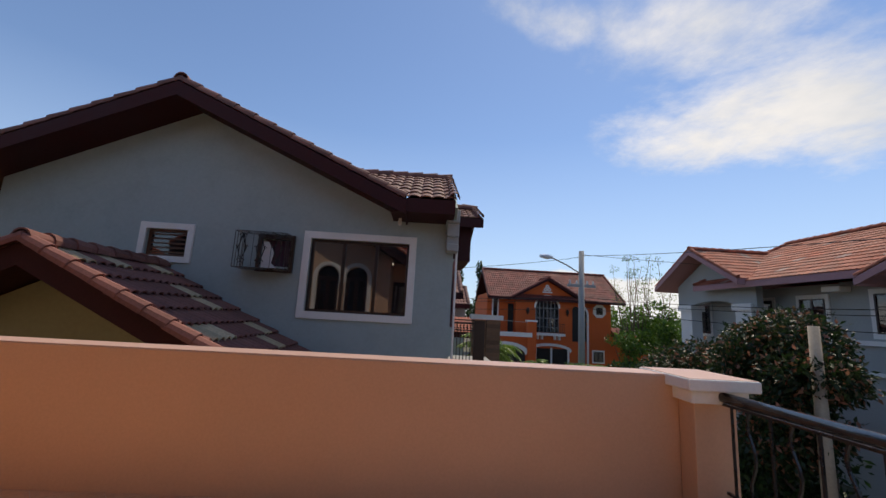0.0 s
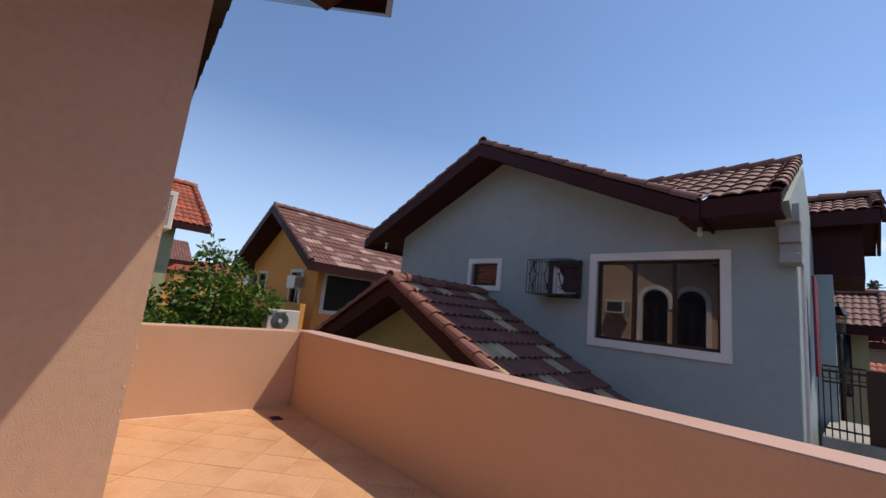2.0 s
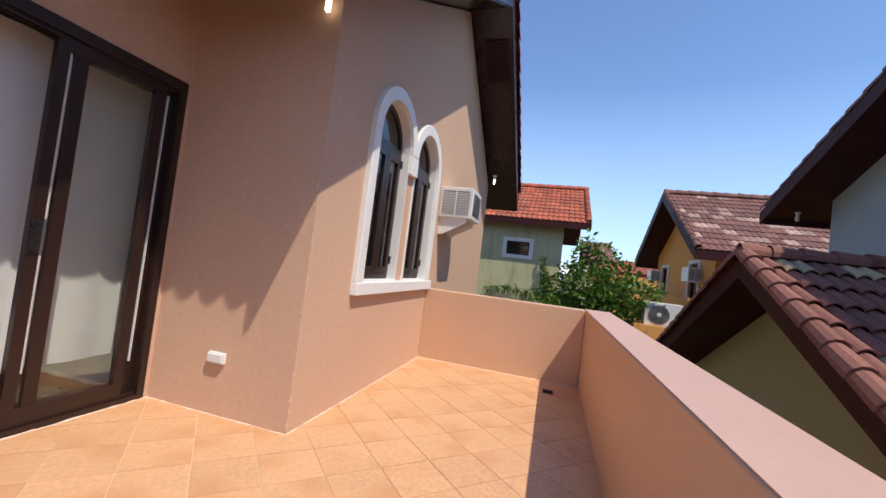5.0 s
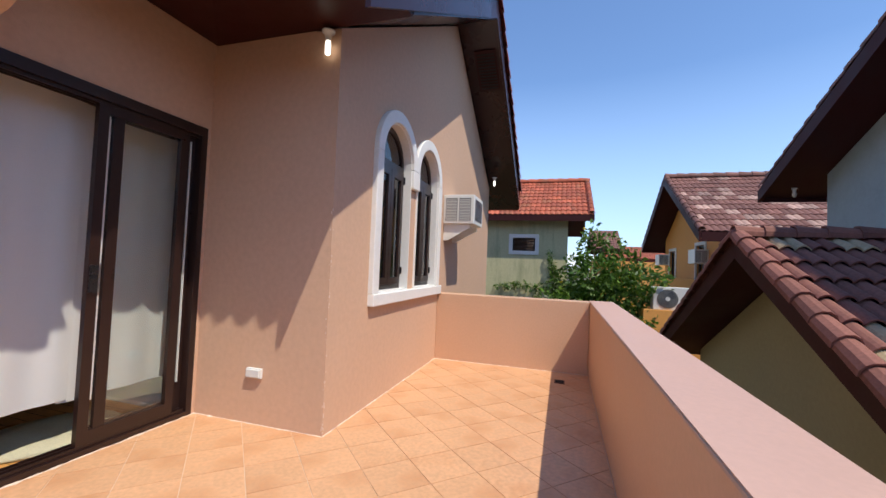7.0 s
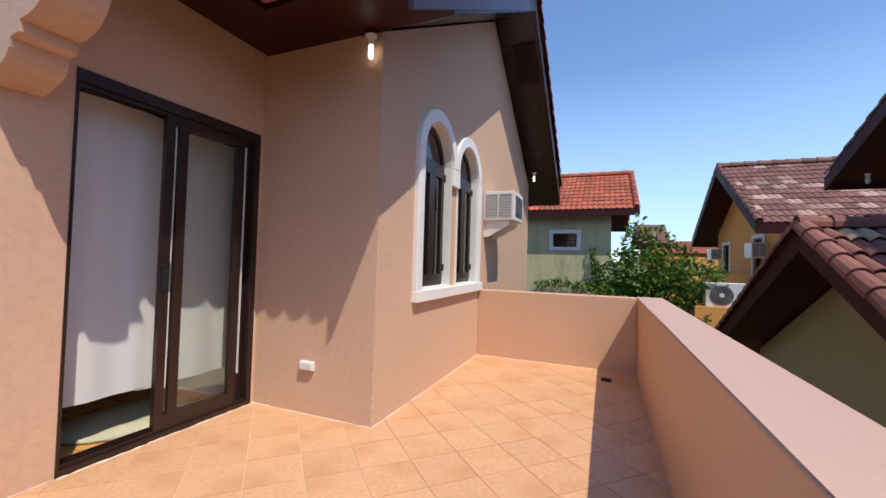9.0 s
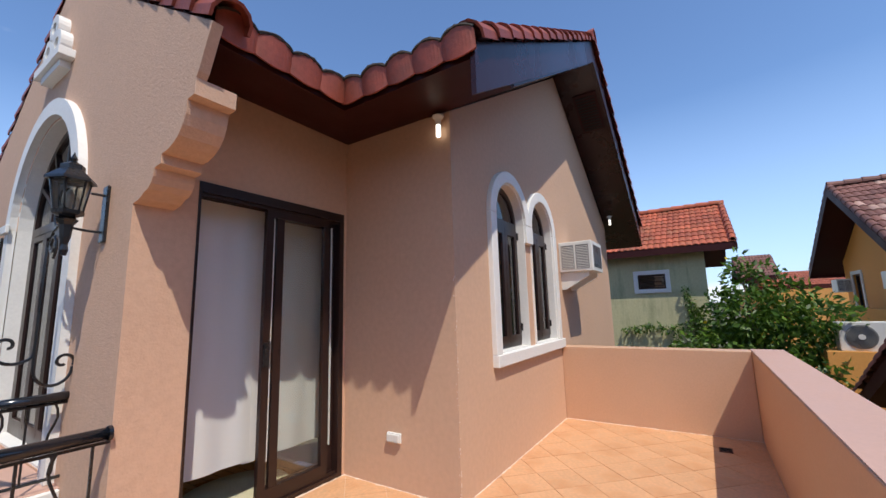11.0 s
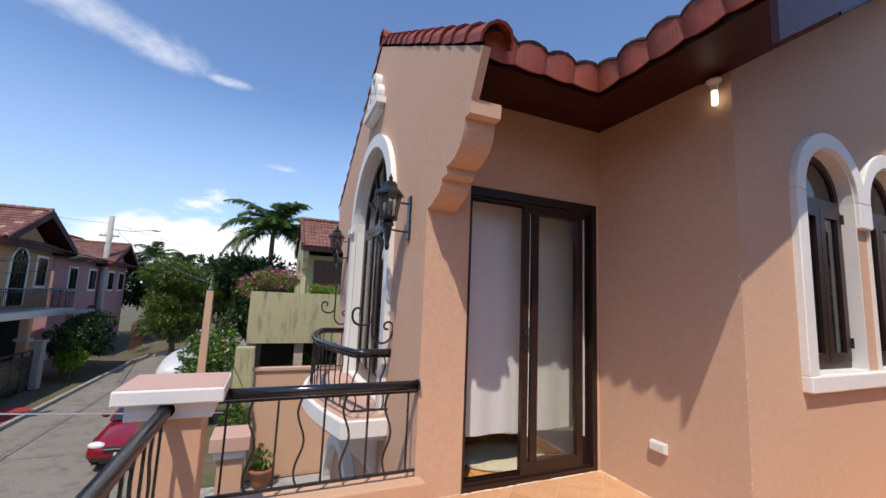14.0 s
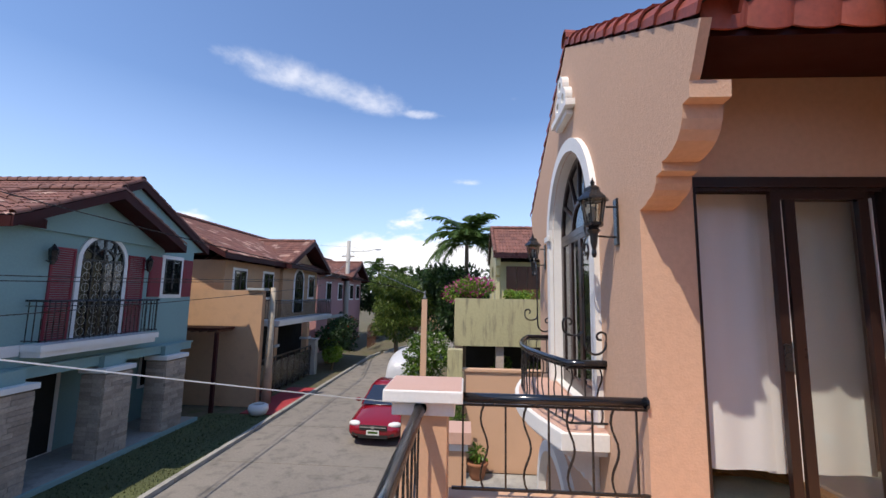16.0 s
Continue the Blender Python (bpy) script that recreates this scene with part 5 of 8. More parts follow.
def ornament():
    yc = -2.783
    m = plane_m((1.54, yc, 0), (0, 1, 0), (0, 0, 1))
    r = group_at("gable_ornament", (1.54, yc, 3.3), "white gable ornament of three rings on a small ledge", "ornament", kind="structure")
    for u, v in ((-0.115, 3.46), (0.115, 3.46), (0, 3.64)):
        o = [(u + 0.115 * math.cos(a), v + 0.115 * math.sin(a)) for a in [2 * math.pi * i / 20 for i in range(20)]]
        i = [(u + 0.055 * math.cos(a), v + 0.055 * math.sin(a)) for a in [2 * math.pi * i / 20 for i in range(20)]]
        part("ring", pr(o, m, -0.01, 0.075, [i]), "white", r)
    soften(part("ledge", pr(rect(-0.33, 0.33, 3.28, 3.35), m, -0.01, 0.10), "white", r), 0.005)
    soften(part("ledge_lower", pr(rect(-0.24, 0.24, 3.22, 3.279), m, -0.01, 0.07), "white", r), 0.005)


def spiral(c, r0, turns, start, sgn=1, n=22, a=(0, 1, 0), b=(0, 0, 1)):
    a, b = Vector(a), Vector(b)
    pts = []
    for i in range(n + 1):
        s = i / n
        an = start + sgn * 2 * math.pi * turns * s
        r = r0 * (1 - 0.72 * s)
        pts.append(Vector(c) + a * r * math.cos(an) + b * r * math.sin(an))
    return pts


def wall_lantern(sd):
    """A black lantern held out from the wall (x = 0) along +x, with long wrought scrolls beneath."""
    r = group_at("wall_lantern", (0, 0, 0), "black wrought iron wall lantern with frosted panes and scrollwork", "wall lamp", "street front lanterns")
    X = 0.17
    soften(part("wall_plate", bx(0, 0.018, -0.035, 0.035, -0.15, 0.19), "iron", r), 0.005)
    part("arm", tube(bmesh.new(), [(0.01, 0, 0.13), (0.08, 0, 0.13)], 0.008, 6), "iron", r)
    part("arm_lower", tube(bmesh.new(), [(0.01, 0, -0.09), (0.08, 0, -0.09), (X, 0, -0.08)], 0.008, 6), "iron", r)
    T = Matrix.Translation((X, 0, 0.06))
    part("lantern_base", spin([(0.012, -0.30), (0.02, -0.27), (0.014, -0.24), (0.024, -0.20), (0.03, -0.13), (0.05, -0.10), (0.035, -0.085), (0.07, -0.07), (0.072, -0.05)], 6, T), "iron", r)
    part("lantern_glass", spin([(0.058, -0.05), (0.082, 0.12)], 6, T), "lamp_glass", r, "frosted lantern panes")
    for i in range(6):
        a = 2 * math.pi * i / 6
        part("lantern_bar", tube(bmesh.new(), [T @ Vector((0.062 * math.cos(a), 0.062 * math.sin(a), -0.05)), T @ Vector((0.088 * math.cos(a), 0.088 * math.sin(a), 0.12))], 0.006, 4), "iron", r)
    part("lantern_roof", spin([(0.115, 0.115), (0.112, 0.13), (0.07, 0.17), (0.055, 0.185), (0.055, 0.21), (0.03, 0.225), (0.012, 0.235), (0.018, 0.25), (0.006, 0.275), (0.002, 0.29)], 6, T), "iron", r)
    part("bulb", spin([(0.012, -0.03), (0.018, 0.0), (0.02, 0.04), (0.01, 0.07)], 8, T), "plastic", r)
    # scrolls beside the lantern, towards the window, and the long drop bar with its hooked ends
    y = sd * 0.30
    part("scroll", tube(bmesh.new(), spiral((X, sd * 0.16, 0.02), 0.10, 1.1, 2.2, 1, a=(0, sd, 0)), 0.009, 6), "iron", r)
    part("scroll", tube(bmesh.new(), spiral((X, sd * 0.20, -0.17), 0.075, 1.1, -2.0, -1, a=(0, sd, 0)), 0.008, 6), "iron", r)
    part("scroll_link", tube(bmesh.new(), [(X, 0, -0.06), (X, sd * 0.10, -0.05), (X, sd * 0.22, -0.08), (X, y, -0.16)], 0.008, 6), "iron", r)
    hook = [(X - 0.085 + 0.085 * math.cos(a), y, -0.86 - 0.10 * math.sin(a)) for a in [math.pi * i / 10 for i in range(1, 11)]]
    part("drop_bar", tube(bmesh.new(), [(X, y, -0.14), (X + 0.004, y, -0.45), (X, y, -0.86)] + hook, 0.009, 6), "iron", r)
    part("scroll", tube(bmesh.new(), spiral((X - 0.125, y, -0.83), 0.052, 0.9, math.pi * 1.15, -1, a=(1, 0, 0)), 0.009, 6), "iron", r)
    part("scroll", tube(bmesh.new(), [(X, y, -0.70)] + [(X + 0.08 - 0.08 * math.cos(a), y, -0.76 - 0.06 * math.sin(a)) for a in [math.pi * i / 8 for i in range(1, 9)]] + spiral((X + 0.115, y, -0.72), 0.05, 0.8, -0.6, 1, a=(1, 0, 0))[1:], 0.009, 6), "iron", r)
    return r


def eave_lamps():
    for p, on in (((0.05, -0.07, 2.70), True), ((-5.2, 0.18, 2.86), True)):
        r = group_at("eave_lamp", p, "bare compact fluorescent bulb in a white holder under the eaves", "lamp", "eave lamps")
        T = Matrix.Translation(p)
        part("holder", spin([(0.045, 0.0), (0.043, -0.012), (0.026, -0.02), (0.020, -0.05), (0.021, -0.07)], 14, T), "plastic", r, smooth=True)
        part("bulb", spin([(0.016, -0.07), (0.018, -0.08), (0.018, -0.155), (0.010, -0.165)], 12, T), "lamp_on" if on else "plastic", r, "white glowing bulb", smooth=True)


ground_plane()
terrace_floor = terrace()
walls()
twin_windows()
caulk()
sliding_door()
outlet()
home_ac()
home_roofs()
arched_french_window()
balcony()
ornament()
wall_lantern(-1).matrix_basis = Matrix.Translation((1.54, -1.45, 1.86))
wall_lantern(1).matrix_basis = Matrix.Translation((1.54, -4.05, 1.86))
eave_lamps()


# ---- the grey-green house across the yard ----
def iron_cage(parent_name, x0, x1, y0, y1, z0, z1):
    r = group_at(parent_name, ((x0 + x1) / 2, y1, z0), "black wrought iron window cage with looped scrolls", "window grille")
    bm = bmesh.new()
    t = 0.006
    for z in (z0, z1):
        for a, b in (((x0, y1), (x0, y0)), ((x0, y0), (x1, y0)), ((x1, y0), (x1, y1))):
            tube(bm, [(*a, z), (*b, z)], t, 4)
    for x in (x0, x1):
        for y in (y0, y1):
            tube(bm, [(x, y, z0), (x, y, z1)], t, 4)
    part("cage_frame", bm, "iron", r)
    n = 11
    for i in range(1, n):
        x = x0 + (x1 - x0) * i / n
        if i % 2 == 0:
            part("bar", tube(bmesh.new(), [(x, y0, z0), (x, y0, z1)], 0.004, 4), "iron", r)
            part("top_bar", tube(bmesh.new(), [(x, y0, z1), (x, y1, z1)], 0.0035, 4), "iron", r)
    for k in range(3):
        x = x0 + (x1 - x0) * (0.16, 0.52, 0.86)[k]
        zc, hh = (z0 + z1) / 2, (z1 - z0)
        bm = bmesh.new()
        for sg in (-1, 1):
            tube(bm, [(x, y0 - 0.006, z1 - 0.07 * hh), (x + sg * 0.035, y0 - 0.006, zc + 0.16 * hh), (x + sg * 0.062, y0 - 0.006, zc + 0.02), (x + sg * 0.035, y0 - 0.006, zc - 0.16 * hh), (x, y0 - 0.006, z0 + 0.22 * hh)], 0.008, 5)
            for zz, rr in ((z1 - 0.13 * hh, 0.024), (z0 + 0.17 * hh, 0.028), (zc + 0.03, 0.018)):
                ox = 0.030 if zz != zc + 0.03 else 0.072
                tube(bm, [(x + sg * (ox + rr * math.cos(an)), y0 - 0.006, zz + rr * math.sin(an)) for an in [2 * math.pi * i / 9 for i in range(8)]], 0.007, 4)
        part("scroll", bm, "iron", r)
    for s in range(1, 4):
        y = y0 + (y1 - y0) * s / 4
        for x in (x0, x1):
            part("side_bar", tube(bmesh.new(), [(x, y, z0), (x, y, z1)], 0.006, 4), "iron", r)
        part("top_bar", tube(bmesh.new(), [(x0, y, z1), (x1, y, z1)], 0.005, 4), "iron", r)
    part("cage_floor", bx(x0, x1, y0, y1, z0 - 0.008, z0), "iron", r)
    m = plane_m((0, y1, 0), (1, 0, 0), (0, 0, 1))
    part("opening_frame", pr(rect(x0 + 0.22, x1 + 0.03, z0 - 0.03, z1 + 0.02), m, -0.0, 0.05, [rect(x0 + 0.27, x1 - 0.03, z0 + 0.03, z1 - 0.05)]), "bronze", r)
    wavy_curtain(r, m, x0 + 0.27, x1 - 0.03, z0 + 0.02, z1 - 0.05, -0.07, "plum", folds=3, label="dark plum curtain")
    part("draped_cloth", pr([(x0 + 0.28, z0 + 0.03), (x1 - 0.22, z0 + 0.03), (x1 - 0.33, z0 + 0.12), (x0 + 0.46, z0 + 0.30), (x0 + 0.36, z1 - 0.09), (x0 + 0.28, z1 - 0.08)], m, -0.03, -0.015), "curtain", r, "pale cloth drawn aside")
    return r


def grey_green_house():
    g = group_at("house_neighbour", (-2.1, 8, -3.2), "two storey grey-green stucco house with brown tiled roofs", "house")
    m = plane_m((0, 5.62, 0), (1, 0, 0), (0, 0, 1))         # w = -y, towards the terrace
    holes = [rect(-3.37, -2.73, 1.78, 2.21), rect(-1.52, -1.10, 1.72, 2.15), rect(-0.79, 0.79, 1.05, 2.21)]
    part("wall", pr([(-5.72, -3.2), (1.50, -3.2), (1.50, 2.78), (0.45, 2.78), (-2.83, 4.28), (-5.72, 2.90)], m, -0.2, 0, holes), "green_wall", g)
    part("wall_east", bx(1.3, 1.5, 5.82, 7.2, -3.2, 2.7), "green_wall", g)
    part("wall_west", bx(-5.72, -5.52, 5.82, 11, -3.2, 2.7), "green_wall", g)
    # added near-black sheet that paints the house interior as shaded
    part("inner_shade_sheet", bx(-5.5, 1.3, 6.6, 6.7, -3.2, 2.9), "dark", g)
    gable_roof(g, (-2.81, 4.93, 4.40), (-2.81, 12.5, 4.40), 3.52, 0.457, "browntile_far", "maroon_dull", barge=0.21, thick=0.13)
    # cross roof towards the street with its own eave
    bm = bmesh.new()
    mt = plane_m((0.74, 6.95, 0), (0, 1, 0), (0, 0, 1))
    prism(bm, [(-1.98, 2.62), (0, 3.63), (1.98, 2.62), (1.98, 2.78), (0, 3.79), (-1.98, 2.78)], mt, 0, 0.72)
    prism(bm, [(-1.0, 3.20), (0, 3.71), (0, 3.78), (-1.0, 3.27)], mt, -1.4, -0.001)
    part("roof_deck", bm, "maroon_dull", g)
    mS = slope_m((-0.9, 4.94, 2.79), (1, 0, 0), 1.01 / 1.98)
    tile_field("roof_tiles", g, mS, 13, 7, 0.183, 0.325, "browntile_far", rolls=1, keep=lambda u, v: u > 1.45 - v * 0.87)
    cap_row(g, (1.50, 6.95, 3.85), (-0.9, 6.95, 3.85), 0.09, 0.3, "browntile_far", (0, 0, 1))
    cap_row(g, (1.44, 4.90, 2.83), (1.44, 6.95, 3.85), 0.075, 0.3, "browntile_far", (0, 0, 1), "verge_tile")
    part("fascia", bx(0.72, 1.46, 4.93, 4.955, 2.58, 2.79), "maroon_dull", g)
    part("soffit", bx(0.5, 1.46, 4.96, 5.62, 2.58, 2.60), "maroon_dull", g)
    # street gable seen edge-on, with its corbel
    mg = plane_m((1.52, 6.95, 0), (0, 1, 0), (0, 0, 1))
    part("wall_street_gable", pr([(-1.30, -3.2), (1.33, -3.2), (1.33, 2.84), (0, 3.74), (-1.85, 2.74), (-1.90, 2.72), (-1.30, 2.40)], mg, -0.16, -0.01), "green_wall", g)
    for z0, z1, yy in ((2.55, 2.76, 5.30), (2.34, 2.549, 5.38), (2.22, 2.339, 5.44), (2.10, 2.219, 5.36)):
        soften(part("corbel", bx(1.38, 1.57, yy, 5.618, z0, z1), "grey_wall", g), 0.01)
    part("downspout", tube(bmesh.new(), [(1.56, 5.60, 2.2), (1.56, 5.60, -3.2)], 0.018, 8), "white", g, "white downspout pipe")
    part("shutter_slats", bx(1.585, 1.61, 6.3, 6.9, 0.9, 2.1), "shutter", g)
    # roof further back over the next bay
    gable_roof(g, (1.2, 9.2, 3.86), (2.27, 9.2, 3.86), 1.35, 0.40, "browntile_far", "maroon_dull", caps=True, barge=0.2)
    part("wall_bay", bx(1.5, 2.06, 8.1, 8.3, 2.34, 3.22), "maroon_dull", g)
    part("soffit_bay", bx(1.5, 2.06, 8.3, 10.0, 2.34, 2.36), "maroon_dull", g)
    part("pilaster", bx(1.52, 1.72, 7.9, 8.09, -3.2, 2.34), "green_wall", g)
    window_unit("window_small", (-3.37, 5.62, 1.78), (1, 0, 0), 0.64, 0.43, trim=0.10, mullions=0, rails=5, frame_mat="wood", label="small louvred bathroom window with white trim")
    w = window_unit("window_wide", (-0.79, 5.62, 1.05), (1, 0, 0), 1.58, 1.16, trim=0.115, mullions=2, glass="mirror_glass", label="wide three-panel sliding window with white trim and dark reflecting glass")
    iron_cage("window_cage", -1.82, -1.06, 5.25, 5.60, 1.65, 2.20)
    for p in ((-6.0, 5.3, 2.72), (0.62, 5.4, 2.62)):
        r = group_at("eave_lamp", p, "white lamp holder with a bulb under the neighbour's eaves", "lamp", "eave lamps")
        T = Matrix.Translation(p)
        part("holder", spin([(0.05, 0.0), (0.03, -0.02), (0.025, -0.06)], 10, T), "plastic", r)
        part("bulb", spin([(0.02, -0.06), (0.035, -0.10), (0.03, -0.14), (0.01, -0.16)], 10, T), "plastic", r)
    # side balcony railing and its pale floor
    part("balcony_floor", bx(1.62, 2.5, 6.3, 8.2, -0.1, 0.25), "kerb", g)
    rl = group_at("side_railing", (1.7, 6.4, 0.25), "brown iron railing with a scrolled top band", "railing")
    A, B = Vector((1.64, 6.4, 0)), Vector((2.00, 6.4, 0))
    for z in (1.04, 0.98, 0.86, 0.34):
        part("rail_bar", tube(bmesh.new(), [A + Vector((0, 0, z)), B + Vector((0, 0, z))], 0.015, 4), "bronze", rl)
    for i in range(7):
        p = A.lerp(B, i / 6)
        part("baluster", tube(bmesh.new(), [(p.x, p.y, 0.25), (p.x, p.y, 1.02)], 0.009, 4), "bronze", rl)
        if i < 6:
            q = A.lerp(B, (i + 0.5) / 6)
            part("ring", tube(bmesh.new(), [(q.x + 0.035 * math.cos(a), q.y, 0.95 + 0.05 * math.sin(a)) for a in [2 * math.pi * k / 10 for k in range(10)]], 0.007, 4, closed=True), "bronze", rl)
    part("gate_post", bx(2.0, 2.19, 6.38, 6.44, 0.25, 1.04), "bronze", rl)
    return g


def low_roof():
    r = group_at("lean_to_roof", (-3.0, 3.4, -3.2), "low gabled outbuilding with a patchy brown and buff tiled roof", "outbuilding")
    zr, rise, half = 1.60, 0.50, 3.7
    a = Vector((-3.0, 3.36, zr))
    L = 5.61 - 3.36
    bm = bmesh.new()
    m = plane_m(a, (1, 0, 0), (0, 0, 1))    # w = -y
    drop = half * rise
    prism(bm, [(-half, -drop - 0.17), (0, -0.17), (half, -drop - 0.17), (half, -drop - 0.04), (0, -0.04), (-half, -drop - 0.04)], m, -L, -0.03)
    part("roof_deck", bm, "maroon_dull", r)
    part("barge_board", pr([(-half, -drop - 0.24), (0, -0.24), (half, -drop - 0.24), (half, -drop - 0.02), (0, -0.0), (-half, -drop - 0.02)], m, -0.03, 0.0), "maroon_dull", r)
    sl = half * math.sqrt(1 + rise * rise)
    mE = slope_m((-3.0 + half, 3.36, zr - drop - 0.03), (0, 1, 0), rise)
    tile_field("roof_tiles", r, mE, 8, 12, L / 8, sl / 12, "browntile", single=True, odd=("buff_tile", 0.24), h=0.052, seg=6)
    mW = slope_m((-3.0 - half, 5.61, zr - drop - 0.03), (0, -1, 0), rise)
    tile_field("roof_tiles", r, mW, 8, 12, L / 8, sl / 12, "browntile", h=0.052)
    cap_row(r, (-3.0, 3.34, zr + 0.05), (-3.0, 5.60, zr + 0.05), 0.095, 0.30, "browntile", (0, 0, 1), "ridge_tile", single=True)
    cap_row(r, (-3.0 + half, 3.38, zr - drop + 0.03), (-3.0, 3.38, zr + 0.05), 0.085, 0.29, "browntile", (0, 0, 1), "verge_tile", single=True)
    cap_row(r, (-3.0 - half, 3.38, zr - drop + 0.03), (-3.0, 3.38, zr + 0.05), 0.085, 0.29, "browntile", (0, 0, 1), "verge_tile", single=True)
    part("wall", pr([(-3.3, -4.8), (3.3, -4.8), (3.3, -0.20 - 3.3 * rise), (0, -0.20), (-3.3, -0.20 - 3.3 * rise)], plane_m((-3.0, 4.0, zr), (1, 0, 0), (0, 0, 1)), -0.15, 0), "olive_wall", r)


def ochre_house():
    g = group_at("house_ochre", (-12, 8, -3.2), "ochre yellow stucco house with a mottled brown tiled gable roof", "house")
    m = plane_m((0, 5.3, 0), (1, 0, 0), (0, 0, 1))
    part("wall", pr([(-15.0, -3.2), (-9.35, -3.2), (-9.35, 2.4), (-12.1, 3.98), (-15.0, 2.4)], m, -0.2, 0, [rect(-11.2, -10.45, 0.85, 2.0), rect(-14.25, -13.5, 0.85, 1.95)]), "ochre_wall", g)
    part("wall_east", pr(rect(5.5, 13, -3.2, 2.5), plane_m((-9.351, 0, 0), (0, 1, 0), (0, 0, 1)), -0.2, 0, [rect(5.6, 7.25, 0.88, 1.96), rect(8.3, 9.8, 0.88, 1.96)]), "ochre_wall", g)
    gable_roof(g, (-12.08, 4.6, 4.28), (-12.08, 13.5, 4.28), 3.55, 0.58, "browntile_far", "maroon_dull", odd=("mottle_tile", 0.22), barge=0.22)
    window_unit("window_gable", (-11.2, 5.3, 0.85), (1, 0, 0), 0.75, 1.15, trim=0.10, mullions=1, label="dark sliding window with pale trim on the ochre gable")
    window_unit("window_gable", (-14.25, 5.3, 0.85), (1, 0, 0), 0.75, 1.1, trim=0.10, mullions=1, label="narrow dark window with pale trim on the ochre gable")
    window_unit("window_east", (-9.351, 5.6, 0.88), (0, 1, 0), 1.65, 1.08, trim=0.11, mullions=1, curtain="curtain_grey", glass="glass", label="wide sliding window with grey curtains and white trim")
    window_unit("window_east", (-9.351, 8.3, 0.88), (0, 1, 0), 1.5, 1.08, trim=0.11, mullions=1, label="second sliding window with white trim")
    for x0, x1 in ((-10.75, -10.15), (-15.0, -14.4)):
        air_conditioner("window_air_conditioner", x0, x1, 4.95, 5.29, 1.45, 1.85, label="white window air conditioner with side vents on an ochre wall")
    lw = part("parapet_ochre", bx(-14.0, -8.6, 4.55, 4.70, -3.2, 1.02), "ochre_wall", None, "low ochre parapet wall in front of the house", category="wall", kind="structure")
    c = group_at("condenser_unit", (-8.0, 3.95, 0.3), "white outdoor condenser unit with a round fan grille", "condenser")
    soften(part("casing", bx(-8.3, -8.0, 3.52, 4.30, 0.30, 0.83), "plastic", c), 0.012, 2)
    T = Matrix.Translation((-8.0, 3.82, 0.56)) @ pose(0, 0, 0, 0, 90, 0)
    part("fan_grille", spin([(0.22, 0.0), (0.22, 0.012), (0.19, 0.015)], 24, T), "grey_plastic", c)
    part("fan_hub", spin([(0.05, 0.0), (0.05, 0.022)], 16, T), "plastic", c)
    bm = bmesh.new()
    for k in range(5):
        rr = 0.07 + 0.03 * k
        tube(bm, [T @ Vector((rr * math.cos(a), rr * math.sin(a), 0.02)) for a in [2 * math.pi * i / 24 for i in range(24)]], 0.003, 3, closed=True)
    part("grille_wire", bm, "iron", c)
    part("condenser_ledge", bx(-8.5, -7.9, 3.3, 4.5, -3.2, 0.299), "ochre_wall", None, "ochre ledge carrying the condenser", category="wall", kind="structure")


